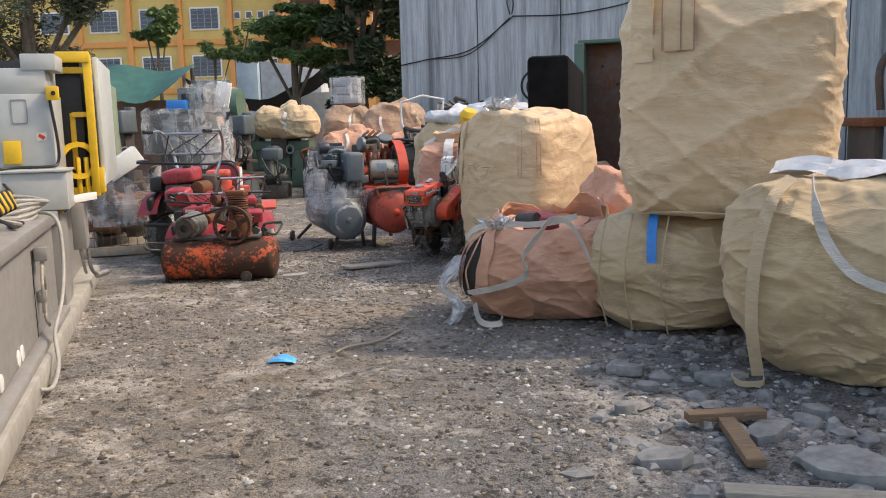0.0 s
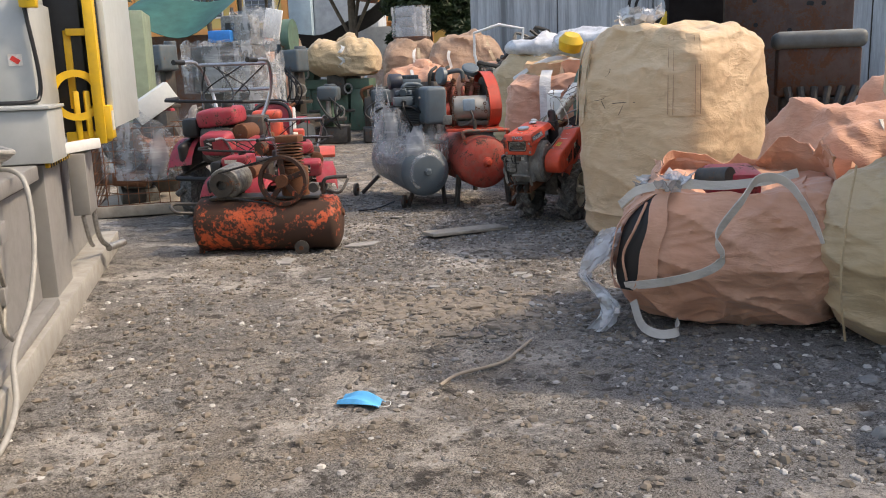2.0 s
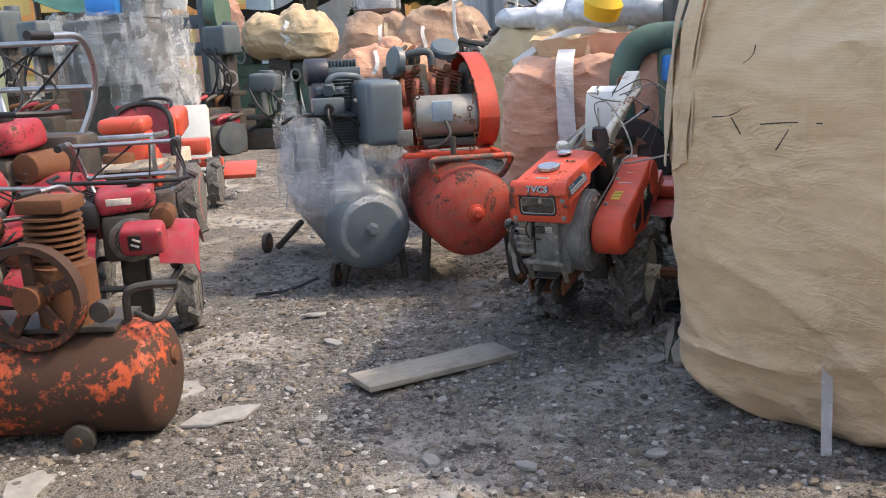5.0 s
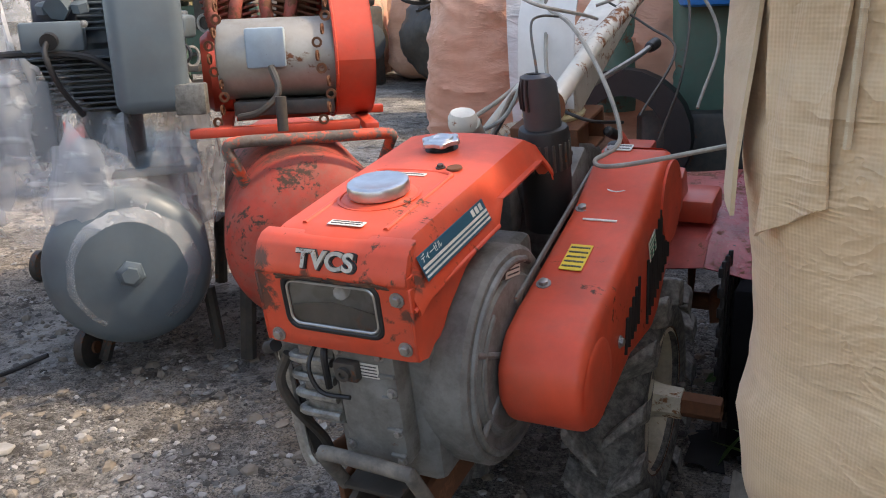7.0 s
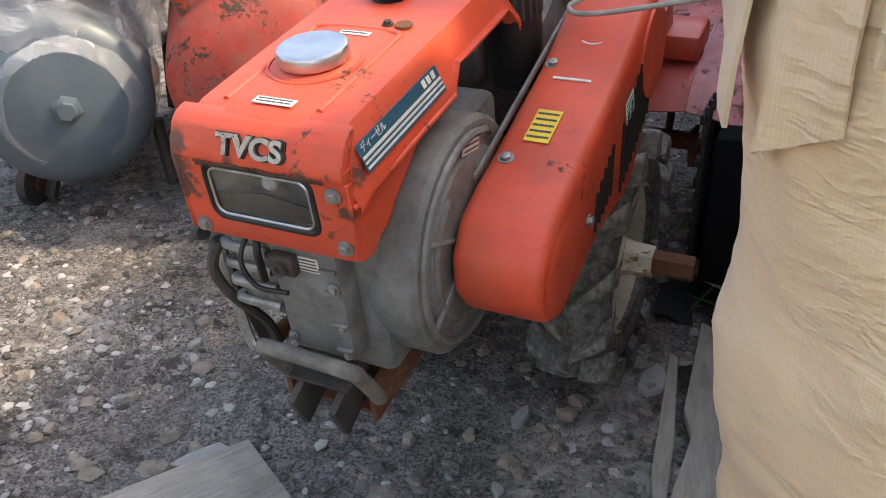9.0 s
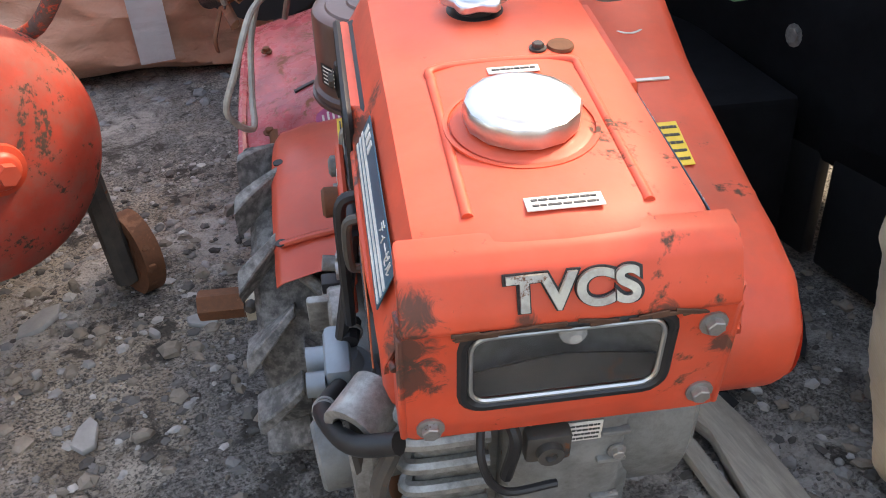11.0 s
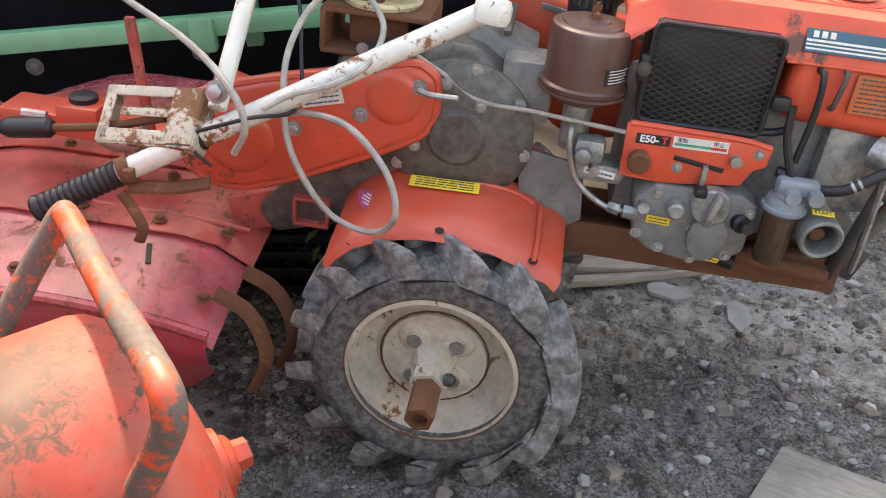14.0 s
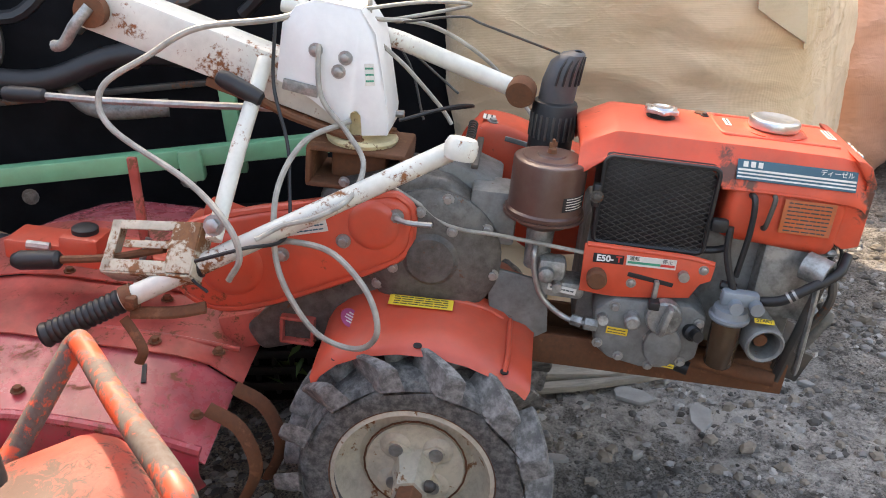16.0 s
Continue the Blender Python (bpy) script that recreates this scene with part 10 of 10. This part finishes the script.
    # wrapped carton stack on the bags
    t = thing("wrapped_cartons", pose(-3.3, 22.6, 2.3), "film-wrapped stack of grey cartons", "cartons")
    for k in range(3):
        part("carton", box(B(), (0, 0, 0.12 + 0.23 * k), (0.66, 0.6, 0.22), 0.01), M["greysheet"], t)
    film_wrap(t, (0, 0), 0.48, 0.44, 0.0, 0.72, 30, rag=0.02)
    part("pallet", box(B(), (0, 0, -0.04), (0.8, 0.7, 0.09), 0.01), "press_brown", t)


M["darkblue"] = paint("dark_blue_grey_paint", (0.06, 0.085, 0.10), 0.3, 0.5, 0.4)
M["olive"] = paint("pale_olive_paint", (0.20, 0.25, 0.17), 0.05, 0.5, 0.2)
M["greysheet"] = plain("weathered_grey_sheet", (0.32, 0.34, 0.36), 0.7, 0, 0.2, 3)


def right_machines():
    # brown press with a green flank
    t = thing("press_frame", pose(3.0, 13.4, 0, 0, 0, -14), "brown and green steel press frame", "press")
    part("body", box(B(), (0.2, 0, 1.45), (1.7, 0.9, 2.9), 0.02), "press_brown", t)
    part("flank", box(B(), (-0.72, -0.2, 1.45), (0.16, 1.1, 2.9), 0.02), "green", t, "green painted flank")
    part("top_lip", box(B(), (0.2, -0.2, 2.92), (1.9, 1.0, 0.06), 0.01), "green", t)
    part("top_block", box(B(), (1.0, 0.2, 3.2), (0.6, 0.5, 0.5), 0.03), "green", t)
    rng = random.Random(3)
    for k in range(14):
        part("bolt_hole", lathe(B(), [(0, 0.03), (0.006, 0.03)], (0.1 + rng.uniform(-0.5, 0.6), -0.452, 2.2 + rng.uniform(-0.5, 0.5)), (0, -1, 0), 10), "black", t)
    # machine with a padded seat-like lid
    t = thing("lidded_machine", pose(2.9, 10.6, 0, 0, 0, -10), "dark machine under a grey rounded lid", "machine")
    part("lid", box(B(), (0, 0, 1.68), (0.9, 0.6, 0.18), 0.07, seg=4), M["greylid"], t, "worn grey rounded lid")
    part("case", box(B(), (0, 0, 1.35), (0.8, 0.5, 0.5), 0.03), "press_brown", t)
    part("stand", box(B(), (0, 0, 0.55), (0.7, 0.5, 1.1), 0.03), "dark_iron", t)
    for k in range(6):
        part("pipe", tube(B(), [(-0.3 + 0.12 * k, -0.3, 0.6), (-0.25 + 0.1 * k, -0.38, 0.9), (-0.3 + 0.13 * k, -0.3, 1.2)], 0.04, 8), "dark_iron", t)
    # hydraulic pump set
    t = thing("hydraulic_unit", pose(1.85, 14.2, 0), "hydraulic unit with coiled black hoses and a red lid", "pump unit")
    part("bench", box(B(), (0, 0, 0.95), (1.4, 0.7, 1.9), 0.02), "dark_iron", t)
    for i, (x, z, r) in enumerate(((-0.35, 2.3, 0.27), (-0.3, 2.28, 0.22), (0.08, 2.5, 0.16), (0.16, 2.52, 0.15))):
        part("hose_coil", ring(B(), (x, -0.2 + 0.08 * i, z), (0.2 * (i % 2), 1, 0.1), r - 0.02, r + 0.02, 0.04, 30), "black", t)
    part("drum", cyl(B(), (0.55, 0, 1.9), (0.55, 0, 2.42), 0.17, n=22), "black", t)
    part("red_lid", cyl(B(), (0.55, 0, 2.42), (0.55, 0, 2.54), 0.19, n=22, bev=0.02), "redlab", t)
    part("yellow_valve", box(B(), (-0.12, -0.3, 2.02), (0.16, 0.12, 0.34), 0.02, (0, 25, 0)), "yellow", t)
    part("valve_block", box(B(), (0.02, -0.32, 2.2), (0.2, 0.12, 0.2), 0.02, (0, 30, 0)), "alu", t)
    for k in range(4):
        part("cylinder", cyl(B(), (0.1 + 0.07 * k, -0.2, 1.95), (0.35 + 0.07 * k, 0.1, 2.2), 0.03, n=10), "steel", t)
    # dark harvester behind the tiller: black panels, a light green beam, crate and disc
    t = thing("harvester", pose(1.45, 10.6, 0, 0, 0, -8), "dark parked harvester with a light green beam", "harvester")
    # the deep shade on this side is put into the near-black colour
    part("body", box(B(), (0.20, 0.30, 0.85), (0.60, 3.70, 1.1), 0.03), M["soot_and_shade"], t, "black rubber-skirted body")
    # height and length made up to keep sun off the rotary cover and hood
    part("upper_body", box(B(), (0.18, 0.30, 1.90), (0.50, 3.66, 1.10), 0.06), M["soot_and_shade"], t)
    for k in range(5):
        part("skirt_bolt", bolt(B(), (-0.155, -0.9 + 0.45 * k, 1.0), (-1, 0, 0), 0.012), "dark_iron", t)
    part("skirt_seam", box(B(), (-0.155, 0.45, 0.92), (0.02, 3.3, 0.02), 0.004), "dark_iron", t)
    part("green_beam", box(B(), (-0.33, 0.28, 0.735), (0.05, 2.6, 0.058), 0.005), "lightgreen", t, "light green steel beam")
    part("beam_bracket", box(B(), (-0.345, -0.60, 0.715), (0.06, 0.07, 0.10), 0.008), "lightgreen", t)
    part("green_post", box(B(), (-0.20, -0.72, 0.84), (0.05, 0.05, 0.42), 0.005), "lightgreen", t)
    part("lower_rail", box(B(), (-0.28, 0.5, 0.47), (0.05, 2.0, 0.06), 0.006), "green", t)
    dsc = part("disc", lathe(B(), [(0, 0.15), (0.02, 0.15), (0.03, 0.06), (0.06, 0.05)], (-0.20, 0.05, 1.13), (-1, 0, 0), 30), "dark_iron", t)
    for a in range(0, 360, 60):
        part("disc_bolt", lathe(B(), [(0, 0.014), (0.014, 0.014)], (-0.225, 0.05 + 0.105 * math.cos(radians(a)), 1.13 + 0.105 * math.sin(radians(a))), (-1, 0, 0), 8), "steel", dsc)
    for k in range(6):
        part("pipe", tube(B(), [(-0.17, -1.3 + 0.5 * k, 1.30), (-0.22, -1.15 + 0.5 * k, 1.18), (-0.20, -0.95 + 0.5 * k, 1.22), (-0.16, -0.8 + 0.5 * k, 1.12)], 0.022, 8), "dark_iron" if k % 2 else "black", t)
        part("clamp", bolt(B(), (-0.20, -1.05 + 0.5 * k, 0.62), (-1, 0, 0), 0.018), "grey_iron", t)
    for k in range(12):
        part("grille_slat", box(B(), (-0.20, -0.9 + 0.19 * k, 0.30), (0.03, 0.02, 0.30), 0.004), "dark_iron", t)
    # added to close a bright gap of sunlit ground below the body
    part("end_flap", box(B(), (-0.17, -0.85, 0.22), (0.30, 0.03, 0.40), 0.008), "black", t)
    part("corrugated_hose", tube(B(), [(-0.25, 0.1, 1.05), (-0.30, -0.20, 1.0), (-0.28, -0.45, 1.05), (-0.20, -0.7, 1.0)], 0.035, 10), "black", t)
    part("grey_pipe", tube(B(), [(-0.25, -0.25, 0.98), (-0.30, -0.35, 0.90), (-0.28, -0.55, 0.88)], 0.028, 10), "grey_iron", t)
    part("black_rod", tube(B(), [(-0.36, 0.9, 0.85), (-0.37, 0.2, 0.62), (-0.37, -0.1, 0.52)], 0.014, 8), "black", t)
    # flaps with k below 0 are added to shut out sunlit ground behind
    for k in range(-4, 8):
        part("belt_flap", box(B(), (-0.30 if k >= 0 else -0.08, -0.7 + 0.28 * k, 0.22), (0.04, 0.24, 0.36), 0.01), "black", t)
    # dark basket beside it
    t = thing("plastic_basket", pose(0.98, 9.95, 0, 0, 0, -20), "black slatted plastic basket in the shade", "basket")
    for k in range(9):
        part("slat", box(B(), (-0.28, 0.0, 0.10 + 0.055 * k), (0.015, 0.75, 0.028), 0.004), "black", t)
    for k in range(14):
        part("rib", box(B(), (-0.275, -0.36 + 0.055 * k, 0.32), (0.012, 0.014, 0.50), 0.003), "black", t)
    # solid filling whose near-black colour stands for the basket's shaded inside
    part("back", box(B(), (0.0, 0.0, 0.26), (0.5, 0.74, 0.48), 0.02), M["soot_and_shade"], t)
    # green pipe machine behind the tiller
    t = thing("pipe_pump", pose(1.05, 12.0, 0), "green pump with a thick bent pipe", "pump")
    part("pipe", tube(B(), [(-0.55, -0.1, 0.7), (-0.55, -0.1, 1.25), (-0.42, -0.1, 1.48), (-0.1, -0.1, 1.52), (0.6, -0.1, 1.5)], 0.11, 16), "green", t)
    part("casing", box(B(), (0.3, 0.2, 1.0), (1.2, 0.8, 0.9), 0.08, seg=3), "green", t)
    part("blue_cover", box(B(), (-0.1, -0.25, 1.28), (0.35, 0.25, 0.2), 0.03), "bluetape", t)
    part("yellow_cap", lathe(B(), [(0, 0.14), (0.12, 0.16), (0.2, 0.1)], (-0.7, 0.3, 1.7), (0.2, -0.4, 1), 20), "yellow", t)
    part("base", box(B(), (0.2, 0.1, 0.35), (1.3, 0.8, 0.7), 0.03), "dark_iron", t)
    part("rope_coil", ring(B(), (-0.55, -0.4, 0.6), (0.3, 1, 0), 0.2, 0.32, 0.12, 24), "black", t)
    # scrap shelf at the right end
    t = thing("pipe_rack", pose(4.6, 6.6, 0), "rusty rack of bent pipes behind the bags", "rack")
    part("shelf", box(B(), (0, 0, 1.6), (1.2, 0.8, 0.08), 0.01), "rust", t)
    for x in (-0.5, 0.5):
        part("post", box(B(), (x, 0, 0.8), (0.08, 0.6, 1.6), 0.01), "dark_iron", t)
    for k in range(4):
        part("pipe", tube(B(), [(-0.5 + 0.1 * k, -0.3, 1.7), (-0.5 + 0.1 * k, -0.3, 2.1 + 0.1 * k), (-0.2 + 0.1 * k, -0.3, 2.3 + 0.1 * k), (0.2, -0.3, 2.25 + 0.1 * k)], 0.035, 8), "dark_iron", t)


# nearly black and without gloss: deep shade painted as a colour
M["soot_and_shade"] = plain("shade_black_sheet", (0.007, 0.007, 0.008), 0.95, 0, 0.5, 6, 0.3, 0.12)
M["greylid"] = paint("worn_grey_lid", (0.18, 0.19, 0.18), 0.1, 0.6, 0.5)

# ---- litter on the ground ----


def litter():
    p = thing("plank", pose(-0.68, 8.76, ground_height(-0.68, 8.76) + 0.012, 0, 2, 39), "weathered pale plank lying in the mud", "plank")
    part("board", box(B(), (0, 0, 0.012), (0.83, 0.215, 0.028), 0.004), "plankmat", p)
    p = thing("broken_board", pose(0.53, 9.12, 0.02, 0, 0, 79), "split rotten board beside the tall bag", "plank")
    part("board", prism(B(), [(-0.36, -0.05), (0.0, -0.075), (0.42, -0.045), (0.46, 0.0), (0.10, 0.03), (0.02, 0.01), (-0.2, 0.05), (-0.38, 0.03)], 0.0, 0.03, 0.004, "Z"), "plankmat", p)
    part("splinter", prism(B(), [(-0.40, 0.06), (0.0, 0.045), (0.3, 0.05), (0.32, 0.07), (-0.1, 0.085)], 0.0, 0.022, 0.003, "Z"), "plankmat", p)
    m = thing("face_mask", pose(-0.75, 4.50, ground_height(-0.75, 4.5), 0, 0, -12), "crumpled sky-blue paper face mask", "mask")
    rows = [[(-0.10 + 0.20 * a, -0.055 + 0.11 * b, 0.012 + 0.045 * math.sin(3.14 * a) * math.sin(3.14 * b) + 0.012 * math.sin(9 * b + 2 * a)) for a in [i / 8 for i in range(9)]] for b in [j / 8 for j in range(9)]]
    part("cloth", sheet(rows, 0.002), "cyan", m)
    part("ear_loop", tube(B(), [(0.09, 0.03, 0.015), (0.13, 0.04, 0.012), (0.14, -0.01, 0.01), (0.09, -0.03, 0.012)], 0.002, 5), "white", m)
    s = thing("stick", pose(-0.15, 5.15, ground_height(-0.15, 5.15) + 0.008), "thin crooked dry stick", "stick")
    part("twig", tube(B(), [(-0.26, -0.42, 0.004), (-0.18, -0.28, 0.012), (0.02, -0.10, 0.01), (0.10, 0.10, 0.014), (0.16, 0.30, 0.006)], 0.009, 7), "wood", s)
    s = thing("wooden_tee", pose(2.0, 2.95, 0.02, 0, 0, 5), "nailed wooden T of weathered battens", "timber")
    part("cross_batten", box(B(), (0.06, 0.22, 0.04), (0.44, 0.085, 0.05), 0.006, (0, 0, 4)), "plankdark", s)
    part("long_batten", box(B(), (0.02, -0.12, 0.02), (0.095, 0.62, 0.045), 0.006, (0, 0, -6)), "plankdark", s)
    s = thing("plank", pose(2.15, 2.20, 0.015, 0, 0, -8), "grey weathered plank half in the gravel", "plank")
    part("board", box(B(), (0, 0, 0.012), (0.7, 0.12, 0.03), 0.005), "plankmat", s)
    rng = random.Random(21)
    for k in range(9):
        x, y = (2.45, 2.5) if k == 0 else (rng.uniform(1.4, 2.6), rng.uniform(2.5, 4.2))
        s = thing("slab", pose(x, y, ground_height(x, y), rng.uniform(-8, 8), rng.uniform(-8, 8), rng.uniform(0, 180)), "flat broken grey stone slab", "stone", "broken slabs by the bags")
        r = 0.28 if k == 0 else rng.uniform(0.08, 0.17)
        poly = [(r * math.cos(a) * rng.uniform(0.7, 1.1), r * 0.7 * math.sin(a) * rng.uniform(0.7, 1.1)) for a in [i * 0.785 for i in range(8)]]
        part("stone", prism(B(), poly, -0.02, 0.05 if k else 0.07, 0.008, "Z"), "stone", s)
    for k in range(70):
        x, y = rng.uniform(-1.7, 0.7), rng.uniform(6.2, 10.4)
        s = thing("flake", pose(x, y, ground_height(x, y) + 0.004, rng.uniform(-6, 6), rng.uniform(-6, 6), rng.uniform(0, 180)), "thin pale flake of broken slate", "stone", "slate flakes in the lane")
        r = 0.018 + 0.06 * rng.random() ** 2
        poly = [(r * math.cos(a) * rng.uniform(0.6, 1.2), r * 0.55 * math.sin(a) * rng.uniform(0.6, 1.2)) for a in [i * 1.047 for i in range(6)]]
        part("stone", prism(B(), poly, -0.006, 0.010, 0.002, "Z", 1), "flake", s)
    for k in range(3):
        x, y, r = ((-1.9, 8.5, 0.22), (-1.55, 8.2, 0.17), (-2.05, 7.6, 0.15))[k]
        s = thing("flake", pose(x, y, ground_height(x, y) + 0.002, 0, 0, 40 * k), "broad thin pale sheet of broken slate", "stone", "slate flakes in the lane")
        poly = [(r * math.cos(a) * rng.uniform(0.5, 1.2), r * 0.7 * math.sin(a) * rng.uniform(0.5, 1.2)) for a in [i * 0.785 for i in range(8)]]
        part("stone", prism(B(), poly, -0.006, 0.008, 0.002, "Z", 1), "flake", s)


M["plankmat"] = None


def shade_scraps():
    rng = random.Random(63)
    for k in range(16):
        x, y = rng.uniform(0.55, 1.0), rng.uniform(9.25, 9.75)
        o = thing("net_scrap", pose(x, y, ground_height(x, y) + 0.006, 0, 0, rng.uniform(0, 180)), "torn scrap of black netting in the mud", "scrap", "net scraps")
        r = rng.uniform(0.05, 0.12)
        rows = [[(r * (a - 0.5) * 2, r * (q - 0.5) * rng.uniform(0.7, 1.1), 0.012 * math.sin(9 * a + 5 * q + k) + 0.012) for a in (0, 0.25, 0.5, 0.75, 1)] for q in (0, 0.33, 0.66, 1)]
        part("netting", sheet(rows, 0.003), "net", o)


def wood_material(name, a, b):
    k = Nodes(name)
    grain = k.noise(9, 8, 0.65, 0.6, k.mapping((1.2, 9, 9)))
    fine = k.noise(60, 5, 0.7)
    c = k.mix(k.ramp(grain, (0.3, 0.0), (0.7, 1.0)), a, b)
    c = k.mix(k.math("MULTIPLY", k.ramp(k.noise(4, 6, 0.7), (0.5, 0.0), (0.7, 1.0)), 0.5), c, (0.13, 0.11, 0.09))
    k.put("Base Color", c)
    k.put("Roughness", 0.88)
    k.put("Normal", k.bump(k.math("ADD", grain, k.math("MULTIPLY", fine, 0.4)), 0.5, 0.004))
    return k.mat


M["plankmat"] = wood_material("weathered_board", (0.24, 0.22, 0.19), (0.42, 0.38, 0.31))
M["plankdark"] = wood_material("brown_batten", (0.14, 0.09, 0.055), (0.30, 0.20, 0.12))
M["flake"] = plain("pale_slate", (0.30, 0.295, 0.28), 0.85, 0, 0.25, 12, 0.4)

wall_behind()
building()
planting()
back_yard()
right_machines()
litter()
shade_scraps()


def chip_material(name, q):
    k = Nodes(name)
    geo = k.n.new("ShaderNodeNewGeometry")
    tone = k.ramp(geo.outputs["Random Per Island"], (0.0, (0.025 * q, 0.023 * q, 0.02 * q)), (0.45, (0.09 * q, 0.086 * q, 0.08 * q)), (0.75, (0.20 * q, 0.195 * q, 0.185 * q)), (1.0, (0.32 * q, 0.31 * q, 0.29 * q)))
    k.put("Base Color", k.mix(k.math("MULTIPLY", k.noise(60, 4), 0.5), tone, (0.10, 0.09, 0.08)))
    k.put("Roughness", 0.9)
    return k.mat


M["chip"] = chip_material("mixed_chips", 1.7)
M["palechip"] = chip_material("grey_chips", 2.3)
stones("gravel", 11000, (-3.2, 3.0, 0.6, 8.0), (0.004, 0.026), "palechip", "loose grey gravel scattered over the dirt", 1, 0.6,
       lambda x, y: min(1.0, 0.30 + 0.9 * max(0.0, min(1.0, (x + 0.1 + 0.8 * fbm((x * 0.6, y * 0.6, 2), 2)) / 1.4)) * (1 if y < 6.3 else 0.35)))
stones("lane_gravel", 13000, (-2.4, 1.1, 7.4, 11.2), (0.003, 0.020), "chip", "loose grey gravel in the dark mud", 2, 0.6,
       lambda x, y: 0.25 + 0.75 * max(0.0, fbm((x * 1.3, y * 1.3, 9), 2)))
stones("rubble", 260, (1.0, 3.2, 2.2, 5.2), (0.03, 0.085), "stone", "fist-sized grey stones piled beside the bags", 3, 0.7,
       lambda x, y: max(0.0, min(1.0, (x - 0.9 - 0.3 * (y - 3)) / 1.2)))
stones("dirt_crumbs", 9000, (-2.8, 1.4, 1.2, 10.8), (0.004, 0.030), "clod", "dark crumbs of dirt on the lane", 6, 0.7)
stones("mud_clods", 1500, (-1.5, 0.7, 5.4, 6.9), (0.012, 0.06), "clod", "clods of churned dry mud", 4, 0.45,
       lambda x, y: math.exp(-((x + 0.45) / 0.45) ** 2 - ((y - 6.1) / 0.35) ** 2))
stones("far_gravel", 2500, (-4.5, 1.0, 11.5, 17.0), (0.01, 0.04), "stone", "loose gravel across the yard", 5, 0.6)


# ---- small pieces as parts of their own ----


import collections


def split_parts(names):
    """Take parts that hold several loose pieces apart: the largest keeps its name."""
    for ob in [o for o in bpy.data.objects if o.type == "MESH" and o.parent is not None and o.name.split(".")[0] in names]:
        me = ob.data
        vs = [tuple(v.co) for v in me.vertices]
        root = list(range(len(vs)))

        def find(a):
            while root[a] != a:
                root[a] = root[root[a]]
                a = root[a]
            return a
        for p in me.polygons:
            q = list(p.vertices)
            for b in q[1:]:
                root[find(b)] = find(q[0])
        groups = collections.defaultdict(list)
        for p in me.polygons:
            groups[find(p.vertices[0])].append(list(p.vertices))
        if not 1 < len(groups) <= 60:
            continue
        order = sorted(groups.values(), key=len, reverse=True)
        base = ob.name.split(".")[0]
        for k, faces in enumerate(order):
            used = sorted({i for fc in faces for i in fc})
            at_ = {v: i for i, v in enumerate(used)}
            piece = bpy.data.meshes.new(base if k == 0 else names[base])
            piece.from_pydata([vs[i] for i in used], [], [[at_[i] for i in fc] for fc in faces])
            for mt in me.materials:
                piece.materials.append(mt)
            smooth(piece)
            if k == 0:
                ob.data = piece
            else:
                child = new(names[base], piece)
                child.parent = ob.parent
                child.matrix_basis = ob.matrix_basis.copy()


split_parts({"bolt": "bolt", "slot": "slot", "boss": "boss", "round_boss": "boss", "clutch_cover": "rib", "shift_gate": "slat", "hitch_plate": "bracket",
             "bare_patch": "bare_patch", "pump": "fin", "motor": "fin", "front_cover": "rib", "cylinder_head": "fin", "stud": "stud", "hole": "hole", "rib": "rib",
             "seam_rib": "seam_rib", "latch": "latch", "guard_iron": "guard_iron", "hitch_bracket": "bracket", "chassis_channel": "cross_plate", "hose_clip": "hose_clip", "union_nut": "union_nut", "chalk_mark": "chalk_mark", "tool_bracket": "bracket", "frame_beam": "block", "rotor_tines": "tine",
             "vent": "vent", "cooling_fins": "fin", "disc": "pressing", "bed_frame": "bar", "print": "print", "belt": "belt", "fitting": "fitting", "gauge_pipe": "gauge", "screen": "wire", "plastic_liner": "liner_fold"})
